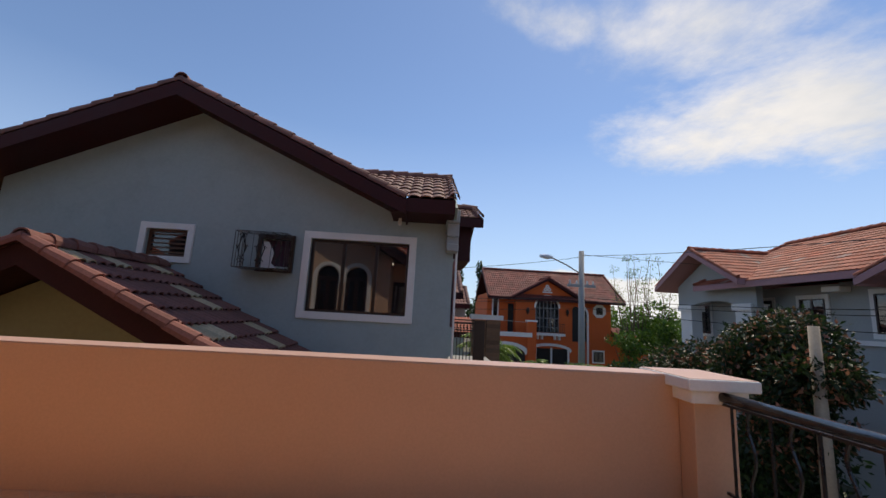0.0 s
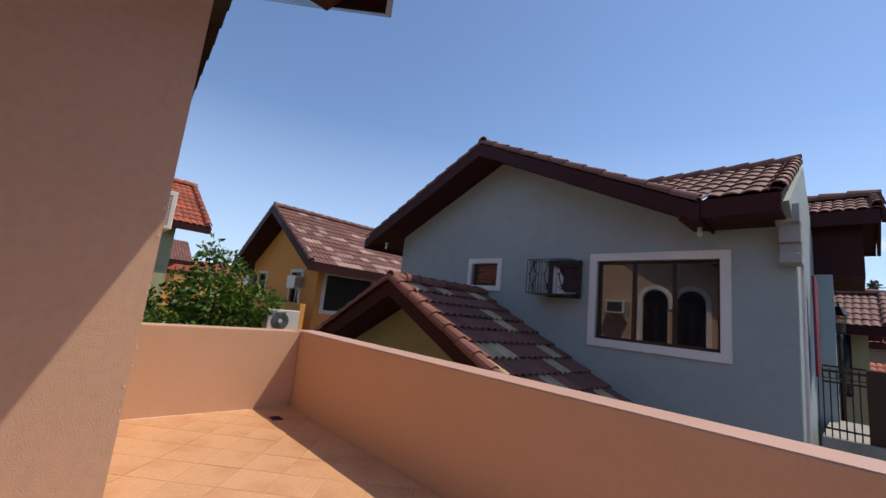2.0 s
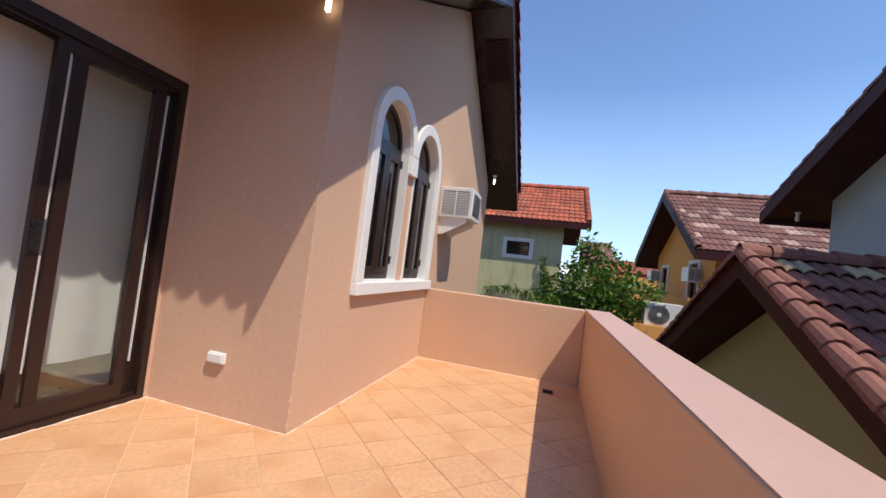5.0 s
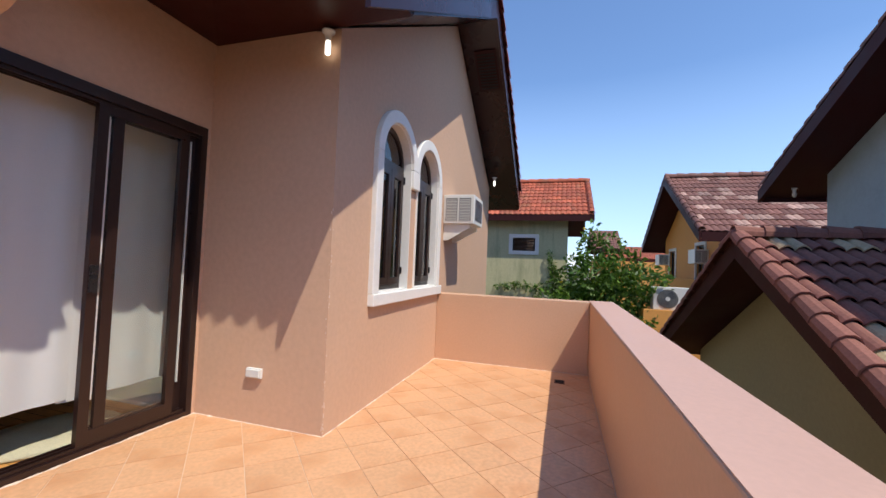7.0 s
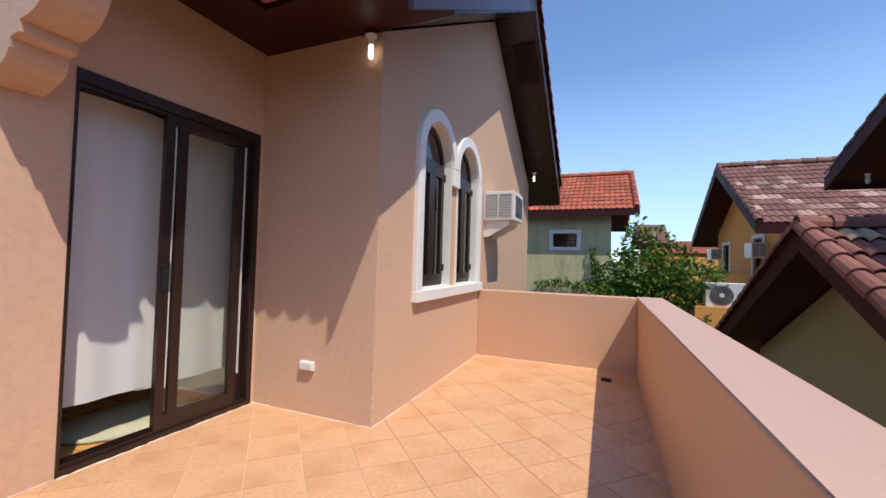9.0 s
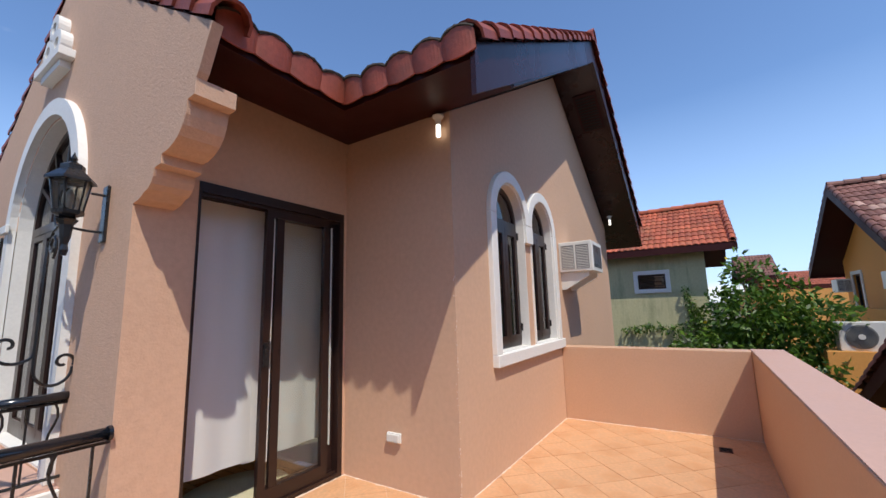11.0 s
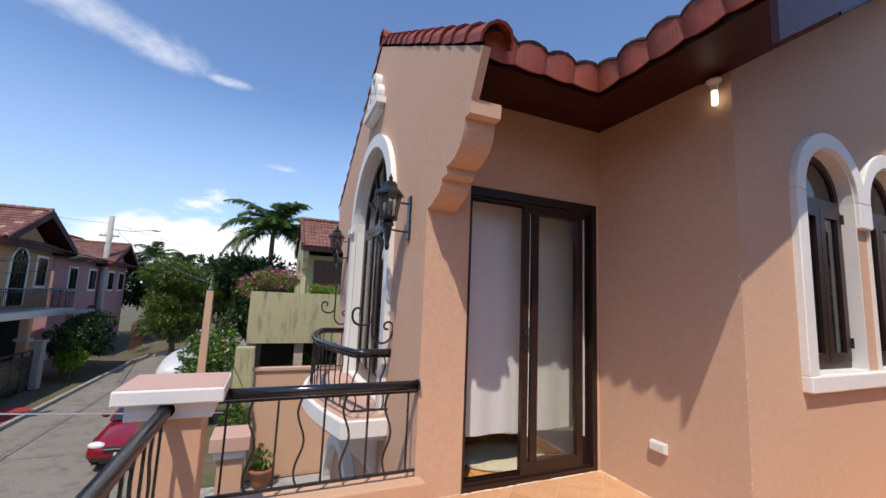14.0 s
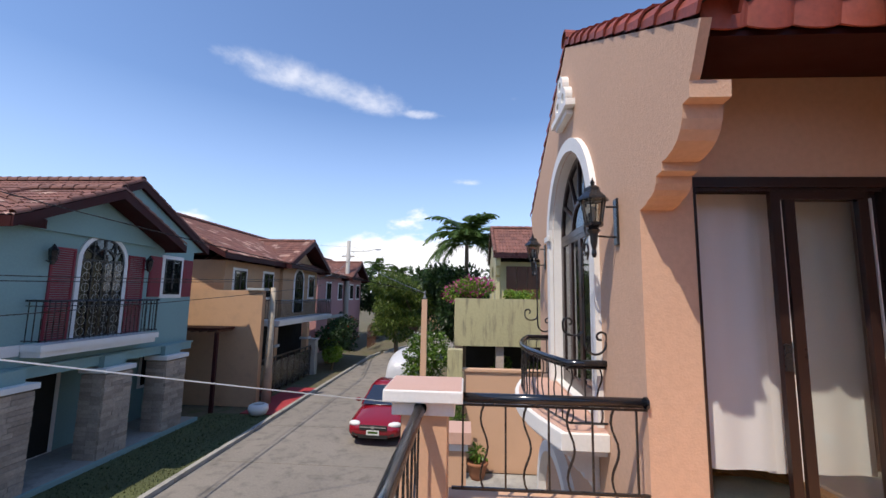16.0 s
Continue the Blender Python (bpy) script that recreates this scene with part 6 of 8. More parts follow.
def sage_house():
    g = group_at("house_sage", (-11.5, -1, -3.2), "sage green stained stucco house with a red clay tile roof", "house")
    part("wall_east", pr([(-3.6, -3.2), (1.60, -3.2), (1.60, 2.75), (-3.6, 2.75)], plane_m((-10.0, 0, 0), (0, 1, 0), (0, 0, 1)), -0.2, 0, [rect(-0.02, 0.66, 1.66, 2.06)]), "sage_wall", g)
    part("wall_north", pr([(-10.2, -3.2), (-15.0, -3.2), (-15.0, 2.7), (-12.6, 3.95), (-10.2, 2.6)], plane_m((0, 1.6, 0), (1, 0, 0), (0, 0, 1)), 0, 0.2), "sage_wall", g)
    gable_roof(g, (-12.6, -5.0, 4.32), (-12.6, 2.28, 4.32), 2.95, 0.53, "redtile_far", "maroon_dull", barge=0.16, w=0.30, l=0.34)
    window_unit("window_small", (-10.0, -0.02, 1.66), (0, 1, 0), 0.68, 0.40, trim=0.11, mullions=0, rails=3, label="small louvred window with a pale worn frame")
    tree("tree_yellow_flowers", (-9.0, 2.6, -3.2), [(-8.6, 2.3, 0.9, 0.75, 0.75, 0.7), (-8.8, 2.75, 0.4, 0.9, 0.9, 0.8), (-8.5, 1.9, 0.2, 0.8, 0.85, 0.55), (-8.6, 2.25, 1.7, 0.38, 0.4, 0.55), (-8.5, 3.3, 0.9, 0.7, 0.75, 0.45), (-8.2, 1.3, 0.15, 0.6, 0.7, 0.42), (-8.9, 2.2, 2.15, 0.18, 0.25, 0.35), (-8.7, 2.6, 1.75, 0.35, 0.4, 0.4), (-8.6, 3.0, 1.35, 0.4, 0.45, 0.4), (-8.4, 2.9, -0.2, 0.9, 1.0, 0.6), (-8.9, 1.75, 1.1, 0.4, 0.35, 0.5)],
         7000, 0.15, "leaf", "bushy green tree with small yellow flowers against the wall", 4, 0.10, ("petal_y", 70, 0.09))
    v = group_at("vine", (-9.95, 0.9, 0.5), "thin green vine creeping up the sage wall", "vine")
    leaves("vine_leaves", v, [(-9.92, 1.45 - 0.04 * i, 0.45 + 0.12 * i, 0.05, 0.28 - 0.024 * i, 0.12) for i in range(11)] + [(-9.9, -0.3 + 0.3 * i, 0.55 + 0.05 * (i % 3), 0.05, 0.25, 0.10) for i in range(6)], 900, 0.09, "leaf", 8, 0.5)
    h = group_at("house_far_roofs", (-25, 5, -3.2), "distant houses with orange tiled roofs", "house")
    gable_roof(h, (-27, 3.2, 3.9), (-27, 5.0, 3.9), 2.4, 0.55, "browntile_far", "maroon_dull", caps=False, verge=False)
    gable_roof(h, (-30, 4.2, 3.0), (-30, 12.0, 3.0), 2.6, 0.35, "orangetile_far", "maroon_dull", caps=False, verge=False)
    part("wall", bx(-31, -26, 3.5, 11, -3.2, 1.8), "ochre_wall", h)


grey_green_house()
low_roof()
ochre_house()
sage_house()


# ---- the street and the houses along it ----
def street():
    g = -3.2
    pts = [(4.3, 24), (9.5, 24), (9.5, -24), (8.9, -32), (6.0, -44), (1.5, -44), (4.0, -32), (4.3, -24)]
    part("road", pr(pts, Matrix.Translation((0, 0, g)), -0.04, 0.0), "concrete", None, "pale stained concrete street", category="road", kind="structure")
    rd = scene.objects["road"]
    part("road", pr([(-14, 24), (22, 24), (22, 18.5), (9.6, 18.5), (-14, 18.5)], Matrix.Translation((0, 0, g)), -0.045, -0.003), "concrete", None, "pale concrete cross street", category="road", kind="structure")
    for i in range(-9, 4):
        part("road_joint", bx(4.3, 9.5, i * 3.0 - 0.5, i * 3.0 - 0.488, g, g + 0.002), "earth", rd)
    for i in range(24):
        y0 = -28 + i * 1.8
        part("kerb", bx(9.5, 9.64, y0 + 0.01, y0 + 1.79, g - 0.04, g + 0.11 + random.uniform(-0.006, 0.006)), "kerb", None, "weathered concrete kerb", category="kerb", kind="structure")
    part("kerb", bx(4.14, 4.299, -24, 16, g - 0.04, g + 0.10), "kerb", None, "weathered concrete kerb", category="kerb", kind="structure")
    for i in range(5):
        y0 = -28 - i * 1.9
        m = Matrix.Translation((9.45 - (i * 0.55), y0, 0)) @ pose(0, 0, 0, 0, 0, -8 - 3 * i)
        part("kerb", bx(0, 0.14, -1.9, 0, g - 0.04, g + 0.11, m=m), "kerb", None, "weathered concrete kerb", category="kerb", kind="structure")
    part("front_yard", bx(-6, 4.14, -9.4, -1.3, g - 0.04, g + 0.02), "gravel", None, "grey gravel yard beside the house", category="yard", kind="structure")
    part("lawn", bx(9.64, 12.1, -13.4, -2.0, g - 0.04, g + 0.06), "lawn", None, "short green lawn beside the street", category="lawn", kind="structure")
    part("red_path", bx(9.64, 11.0, -17.8, -13.5, g - 0.04, g + 0.05), "redpath", None, "red painted concrete driveway apron", category="path", kind="structure")
    # grass blades on the lawn
    rs = np.random.RandomState(2)
    n = 5000
    c = np.stack([9.68 + 2.4 * rs.rand(n), -13.3 + 9.5 * rs.rand(n), np.full(n, g + 0.05)], 1)
    a = rs.rand(n) * 6.28
    s = np.stack([np.cos(a), np.sin(a), 0 * a], 1) * 0.02
    t = np.stack([rs.normal(0, 0.02, n), rs.normal(0, 0.02, n), 0.02 + 0.04 * rs.rand(n)], 1)
    v = np.stack([c - s, c + s, c + t], 1).reshape(-1, 3)
    k = np.arange(n) * 3
    part("grass", mesh_from("grass", v, np.stack([k, k + 1, k + 2], 1), ["lawn_blade"]), "lawn_blade", None, "short green grass blades", kind="stuff", category="grass")


def stone_pier(x0, x1, y0, y1, z0, z1):
    r = group_at("stone_pier", ((x0 + x1) / 2, (y0 + y1) / 2, z0), "porch pier faced with stacked beige stone under a white cap", "pier", "stone porch piers", kind="structure")
    part("core", bx(x0 + 0.04, x1 - 0.04, y0 + 0.04, y1 - 0.04, z0, z1 + 0.12), "stone", r)
    rnd = random.Random(int(abs(y0) * 10))
    h = 0.11
    n = int((z1 - z0) / h)
    for j in range(n):
        z = z0 + j * h
        cuts = [0, rnd.uniform(0.25, 0.45), rnd.uniform(0.55, 0.8), 1]
        for a, b in zip(cuts, cuts[1:]):
            p = rnd.uniform(0, 0.025)
            part("stone", bx(x0 - p, x0 + 0.05, y0 + (y1 - y0) * a + 0.004, y0 + (y1 - y0) * b - 0.004, z + 0.004, z + h - 0.004), "stone", r)
        p = rnd.uniform(0, 0.025)
        part("stone", bx(x0 + 0.05, (x0 + x1) / 2, y1 - 0.05, y1 + p, z + 0.004, z + h - 0.004), "stone", r)
        part("stone", bx((x0 + x1) / 2 + 0.006, x1, y1 - 0.05, y1 + rnd.uniform(0, 0.025), z + 0.004, z + h - 0.004), "stone", r)
    soften(part("cap", bx(x0 - 0.06, x1 + 0.06, y0 - 0.06, y1 + 0.06, z1, z1 + 0.13), "white", r), 0.01)


def street_arch_window(name, x, yc, half, z0, spring, grille=True, label="arched window with black wrought iron grille and white trim", shutters=None, trim=0.11):
    """An arched window in a wall that faces -x."""
    m = plane_m((x, yc, 0), (0, -1, 0), (0, 0, 1))     # w = -x, outwards
    r = group_at(name, (x, yc, z0), label, "window", kind="structure")
    o = arch(-half - trim, half + trim, z0, spring, 16)
    i = arch(-half, half, z0 + 0.001, spring, 16)
    part("window_trim", pr(o[1:] + [o[0]] + [i[0]] + i[:0:-1], m, 0.0, 0.05), "white", r)
    part("pane", pr(arch(-half, half, z0, spring, 16), m, 0.004, 0.012), "dark_glass", r)
    bm = bmesh.new()
    for k in range(5):
        u = -half + 2 * half * k / 4
        w = 0.028 if k in (0, 2, 4) else 0.018
        top = spring + math.sqrt(max(0, half * half - u * u)) * (k != 2) + (0 if k != 2 else half)
        prism(bm, rect(u - w, u + w, z0, top), m, 0.013, 0.04)
    prism(bm, rect(-half, half, spring - 0.03, spring + 0.03), m, 0.0135, 0.042)
    for rr in (0.98, 0.55):
        prism(bm, arch(-half * rr, half * rr, spring, spring + 0.001, 14)[2:] + arch(-half * rr + 0.04, half * rr - 0.04, spring, spring + 0.001, 14)[2:][::-1], m, 0.014, 0.041)
    for k in range(1, 6):
        a = math.pi * k / 6
        tube(bm, [m @ Vector((0.5 * half * math.cos(a), spring + 0.5 * half * math.sin(a), 0.03)), m @ Vector((half * math.cos(a), spring + half * math.sin(a), 0.03))], 0.014, 4)
    part("window_frame", bm, "iron", r)
    if grille:
        bm = bmesh.new()
        nn = max(3, int((spring - z0) / 0.28))
        for c in range(4):
            for q in range(nn):
                u = -half + half * (c + 0.5) / 2
                v = z0 + (spring - z0) * (q + 0.5) / nn
                tube(bm, [m @ Vector((u + half * 0.17 * math.cos(a), v + 0.11 * math.sin(a), 0.045)) for a in [2 * math.pi * t / 8 for t in range(8)]], 0.008, 3, closed=True)
                tube(bm, [m @ Vector((u, v - 0.14, 0.045)), m @ Vector((u, v + 0.14, 0.045))], 0.007, 3)
        part("grille", bm, "grey_wall", r, "pale scrolled grille")
    if shutters:
        for s in (-1, 1):
            shutter(r, m, s * (half + trim + 0.04 + shutters / 2), shutters, z0 - 0.05, spring + 0.25)
    return r


def shutter(root, m, u, w, z0, z1):
    s = group_at("shutter", (0, 0, 0))
    s.parent = root
    part("shutter_frame", pr(rect(u - w / 2, u + w / 2, z0, z1), m, 0.0, 0.035, [rect(u - w / 2 + 0.05, u + w / 2 - 0.05, z0 + 0.06, z1 - 0.06)]), "shutter", s)
    bm = bmesh.new()
    n = int((z1 - z0 - 0.12) / 0.055)
    for i in range(n):
        z = z0 + 0.06 + (z1 - z0 - 0.12) * i / n
        prism(bm, rect(u - w / 2 + 0.05, u + w / 2 - 0.05, z + 0.004, z + 0.042), m, 0.004, 0.024)
    part("slats", bm, "shutter", s)


def simple_balcony(x, y0, y1, zf, depth, label, rail_h=0.95, slab=0.28, mat="white"):
    r = group_at("balcony", (x, (y0 + y1) / 2, zf), label, "balcony", kind="structure")
    part("slab", bx(x - depth, x, y0, y1, zf - slab * 0.55, zf), mat, r)
    part("slab_lower", bx(x - depth + 0.06, x, y0 + 0.06, y1 - 0.06, zf - slab, zf - slab * 0.551), mat, r)
    bm = bmesh.new()
    P = [(x, y0 + 0.05), (x - depth + 0.05, y0 + 0.05), (x - depth + 0.05, y1 - 0.05), (x, y1 - 0.05)]
    for z, t in ((rail_h, 0.028), (0.08, 0.015), (rail_h - 0.12, 0.012)):
        tube(bm, [(*p, zf + z) for p in P], t, 5)
    part("rail", bm, "iron", r)
    for a, b in zip(P, P[1:]):
        L = math.dist(a, b)
        n = max(2, int(L / 0.13))
        for i in range(n):
            s = (i + 0.5) / n
            px, py = a[0] + (b[0] - a[0]) * s, a[1] + (b[1] - a[1]) * s
            part("baluster", tube(bmesh.new(), [(px, py, zf + 0.05), (px, py, zf + rail_h)], 0.011, 4), "iron", r)
    return r


def aqua_house():
    X = 12.8
    g = group_at("house_aqua", (15, -9.5, -3.2), "two storey aqua stucco house with crimson shutters and brown tiled roofs", "house")
    part("wall", pr([(-4.0, -0.4), (-12.4, -0.4), (-12.4, 2.72), (-12.9, 2.80), (-9.75, 4.44), (-7.0, 2.95), (-4.0, 2.95)][::-1], plane_m((X - 0.25, 0, 0), (0, 1, 0), (0, 0, 1)), 0, 0.2), "aqua_wall", g)
    part("wall_side", bx(X - 0.05, 20, -12.4, -12.2, -3.2, 3.0), "aqua_wall", g)
    part("wall_porch", bx(X + 1.0, X + 1.2, -12.19, -4, -3.2, -0.4), "aqua_wall", g)
    part("porch_ceiling", bx(X - 0.5, X + 1.2, -12.41, -4, -0.45, -0.401), "aqua_wall", g)
    part("porch_beam", bx(X - 0.45, X - 0.15, -12.4, -4, -0.66, -0.451), "aqua_wall", g)
    part("porch_floor", bx(X - 0.75, X + 1.0, -12.5, -4, -3.2, -3.02), "kerb", g)
    part("porch_edge", bx(X - 0.85, X - 0.76, -12.5, -4, -3.2, -3.02), "aqua_wall", g)
    gable_roof(g, (X - 0.36, -9.75, 4.66), (X + 8, -9.75, 4.66), 3.25, 0.52, "browntile_far", "maroon_dull", barge=0.2)
    gable_roof(g, (X - 0.95, -8.5, 4.05), (X + 1.8, -8.5, 4.05), 2.5, 0.48, "browntile_far", "maroon_dull", odd=("mottle_tile", 0.08), barge=0.22)
    part("gable_wall", pr([(-2.1, 2.7), (2.1, 2.7), (0, 3.72)], plane_m((X - 0.248, -8.5, 0), (0, 1, 0), (0, 0, 1)), -0.1, 0.0), "aqua_wall", g)
    gable_roof(g, (X + 2.2, -7.0, 4.3), (X + 2.2, 4.0, 4.3), 2.7, 0.5, "browntile_far", "maroon_dull", odd=("mottle_tile", 0.12), barge=0.2)
    street_arch_window("window_arched", X - 0.25, -8.83, 0.64, 0.11, 2.10, shutters=0.60)
    m = plane_m((X, -11.63, 0), (0, -1, 0), (0, 0, 1))
    w = window_unit("window_shuttered", (X - 0.252, -11.04, 1.22), (0, -1, 0), 0.72, 1.16, trim=0.12, mullions=1, depth=-0.01, frame_mat="iron", label="grilled window with white trim between crimson shutters")
    for yy in (-10.66, -12.11):
        s = group_at("shutter", (X, yy, 1.2))
        s.parent = w
        s.matrix_parent_inverse = wm(w).inverted()
        mm = plane_m((X - 0.25, yy, 0), (0, -1, 0), (0, 0, 1))
        part("shutter_slats", pr(rect(-0.24, 0.24, 1.14, 2.42), mm, 0.002, 0.04), "shutter", s)
        bm = bmesh.new()
        for i in range(18):
            prism(bm, rect(-0.20, 0.20, 1.19 + i * 0.066, 1.23 + i * 0.066), mm, 0.041, 0.052)
        part("slat", bm, "shutter", s)
    simple_balcony(X - 0.25, -10.4, -7.0, 0.08, 0.55, "white slab balcony with a black iron rail on an aqua house", 0.98)
    part("band", bx(X - 0.31, X - 0.251, -6.99, -4, -0.16, 0.08), "white", g)
    for yy in (-7.35, -10.22):
        l = group_at("porch_lantern", (X - 0.3, yy, 2.2), "small black wall lantern beside the arched window", "wall lamp", "aqua house lanterns")
        T = Matrix.Translation((X - 0.42, yy, 2.15))
        part("lantern_body", spin([(0.03, -0.25), (0.08, -0.14), (0.10, 0.08), (0.12, 0.09), (0.05, 0.18), (0.01, 0.25)], 6, T), "iron", l)
        part("arm", tube(bmesh.new(), [(X - 0.25, yy, 2.0), (X - 0.42, yy, 1.93)], 0.014, 5), "iron", l)
    for y0, y1 in ((-7.05, -5.9), (-9.62, -8.75), (-11.78, -10.9)):
        stone_pier(X - 0.75, X - 0.1, y0, y1, -3.2, -0.85)
        part("pier_neck", bx(X - 0.6, X - 0.2, y0 + 0.1, y1 - 0.1, -0.72, -0.42), "aqua_wall", g)
    window_unit("window_porch", (X + 1.0, -10.5, -2.4), (0, -1, 0), 0.7, 1.35, trim=0.10, mullions=0, depth=-0.01, label="dark porch window with white trim")
    window_unit("window_porch", (X + 1.0, -12.0, -1.9), (0, -1, 0), 0.8, 1.2, trim=0.10, mullions=1, depth=-0.01, label="dark porch window with white trim")
    d = group_at("door_porch", (X + 1.0, -8.2, -3.02), "dark open porch doorway with pale trim", "door", kind="structure")
    mm = plane_m((X + 1.0, -8.2, 0), (0, -1, 0), (0, 0, 1))
    # the open doorway is a near-black sheet, its shade painted on
    part("door_leaf", pr(rect(0, 0.9, -3.02, -0.95), mm, 0.002, 0.03), "dark", d)
    part("door_trim", pr(rect(-0.1, 1.0, -3.02, -0.85), mm, 0.001, 0.05, [rect(0, 0.9, -3.0, -0.95)]), "white", d)
    # corbels at the far left and lean-to awning on the right
    a = group_at("awning", (13.5, -14.0, 0), "dark brown timber awning on thin posts", "awning")
    part("awning_sheet", bx(11.9, 14.2, -14.3, -13.3, -0.12, -0.04, m=None), "maroon_dull", a)
    for i in range(7):
        part("rafter", bx(12.0 + i * 0.33, 12.05 + i * 0.33, -14.35, -13.28, -0.20, -0.121), "wood", a)
    for x in (12.0, 14.0):
        part("awning_post", bx(x, x + 0.12, -13.45, -13.33, -3.2, -0.2), "maroon_dull", a)


def beige_house():
    part("boundary_wall", bx(10.95, 15.5, -14.75, -14.5, -3.2, 1.42), "beige_wall", None, "tall beige boundary wall beside the aqua house", category="wall", kind="structure")
    part("boundary_wall_cap", bx(10.85, 11.6, -14.85, -14.4, 1.421, 1.52), "grey_wall", None, "pale wall capping", category="wall", kind="structure")
    g = group_at("house_beige", (16, -20, -3.2), "two storey beige stucco house with a gated carport", "house")
    part("wall", bx(12.9, 20, -25.2, -14.9, -0.2, 2.7), "beige_wall", g)
    part("wall_lower", bx(13.9, 20, -25.2, -14.9, -3.2, -0.2), "beige_wall", g)
    part("gable_wall", pr([(-2.5, 2.6), (2.5, 2.6), (0, 4.0)], plane_m((12.7, -22.4, 0), (0, 1, 0), (0, 0, 1)), 0, 0.2), "beige_wall", g)
    part("wall_bay", bx(12.7, 12.9, -24.9, -19.9, -0.2, 2.601), "beige_wall", g)
    gable_roof(g, (16.2, -25.5, 4.9), (16.2, -13.9, 4.9), 3.9, 0.5, "browntile_far", "maroon_dull", odd=("mottle_tile", 0.12))
    gable_roof(g, (12.0, -22.4, 4.55), (17, -22.4, 4.55), 3.1, 0.52, "browntile_far", "maroon_dull", odd=("mottle_tile", 0.12), barge=0.25)
    street_arch_window("window_arched", 12.7, -22.0, 0.6, 0.2, 2.1, grille=False)
    window_unit("window_upper", (12.9, -15.6, 1.1), (0, -1, 0), 0.9, 1.2, trim=0.12, depth=-0.01, label="dark upper window with white trim")
    window_unit("window_upper", (12.9, -18.2, 1.1), (0, -1, 0), 0.9, 1.2, trim=0.12, depth=-0.01, label="dark upper window with white trim")
    window_unit("window_upper", (12.7, -23.5, 1.1), (0, -1, 0), 0.8, 1.3, trim=0.12, depth=-0.01, label="dark upper window with white trim")
    simple_balcony(12.7, -25.0, -17.5, 0.0, 1.1, "pale slab balcony with black rails on a beige house", 0.95)
    for y in (-25.0, -21.0, -17.2):
        part("carport_post", bx(11.5, 11.8, y, y + 0.3, -3.2, -0.29), "beige_wall", g)
        part("post_cap", bx(11.42, 11.88, y - 0.08, y + 0.38, -1.2, -1.08), "grey_wall", g)
    # near-black sheet paints the shade deep in the carport
    part("carport_shade_sheet", bx(13.6, 13.89, -25, -15, -3.2, -0.3), "dark", g)
    t = group_at("driveway_gate", (11.3, -18, -3.2), "dark iron panelled driveway gate", "gate")
    for i in range(9):
        y = -20.8 + i * 0.7
        part("gate_panel", bx(11.28, 11.32, y + 0.03, y + 0.67, -3.05, -1.75), "iron", t)
        part("gate_bar", bx(11.27, 11.33, y - 0.02, y + 0.02, -3.15, -1.55), "bronze", t)
    part("gate_rail", bx(11.27, 11.33, -20.8, -14.6, -1.6, -1.54), "bronze", t)
    gp = group_at("gate_post", (11.3, -21.2, -3.2), "weathered concrete gate post", "post")
    part("shaft", bx(11.1, 11.5, -21.4, -21.0, -3.2, -1.3), "kerb", gp)
    part("cap", bx(11.04, 11.56, -21.46, -20.94, -1.3, -1.2), "kerb", gp)


def pink_house():
    g = group_at("house_pink", (17, -34, -3.2), "dusty pink two storey house with a brown tiled roof", "house")
    part("wall", bx(14.0, 21, -41, -28.6, -3.2, 2.9), "pink_wall", g)
    part("gable_wall", pr([(-2.6, 2.6), (2.6, 2.6), (0, 4.1)], plane_m((13.7, -37.5, 0), (0, 1, 0), (0, 0, 1)), 0, 0.31), "pink_wall", g)
    gable_roof(g, (17.5, -41.5, 5.0), (17.5, -28.0, 5.0), 4.1, 0.5, "browntile_far", "maroon_dull", odd=("mottle_tile", 0.15))
    gable_roof(g, (13.0, -37.5, 4.5), (18, -37.5, 4.5), 3.2, 0.52, "browntile_far", "maroon_dull", barge=0.25)
    part("band", bx(13.9, 13.999, -36, -29, -0.7, -0.45), "grey_wall", g)
    for y in (-30.5, -33.5, -37.0, -39.3):
        window_unit("window_upper", (14.0, y, 0.9), (0, -1, 0), 1.0, 1.3, trim=0.13, depth=-0.01, label="dark window with pale trim on the pink house")
    # shaded archway painted as a near-black plate on the wall
    part("arch_shade_sheet", pr(arch(-1.2, 1.2, -3.2, -1.4, 10), plane_m((13.99, -34.5, 0), (0, -1, 0), (0, 0, 1)), 0, 0.02), "dark", g)


def utility_pole(name, x, y, z0, z1, r0, r1, label, arm=True, lamp=None):
    g = group_at(name, (x, y, z0), label, "utility pole")
    part("shaft", tube(bmesh.new(), [(x, y, z0), (x, y, z1)], [r0, r1], 10), "pole" if arm else "post", g, smooth=True)
    if arm:
        part("crossarm", bx(x - 0.6, x + 0.6, y - 0.05, y + 0.05, z1 - 1.55, z1 - 1.43), "pole", g)
        for k in (-0.5, -0.2, 0.25, 0.5):
            part("insulator", spin([(0.03, 0), (0.05, 0.04), (0.03, 0.12), (0.04, 0.16)], 8, Matrix.Translation((x + k, y, z1 - 1.43))), "lens", g)
    if lamp:
        part("lamp_arm", tube(bmesh.new(), [(x, y, z1 - 1.0), ((x + lamp[0]) / 2, (y + lamp[1]) / 2, lamp[2] - 0.25), lamp], 0.03, 5), "pole", g)
        l = Vector(lamp)
        d = (l - Vector((x, y, l.z))).normalized()
        part("lamp_head", tube(bmesh.new(), [l - d * 0.1, l + d * 0.15, l + d * 0.5], [0.05, 0.11, 0.06], 8), "lens", g)
    return g


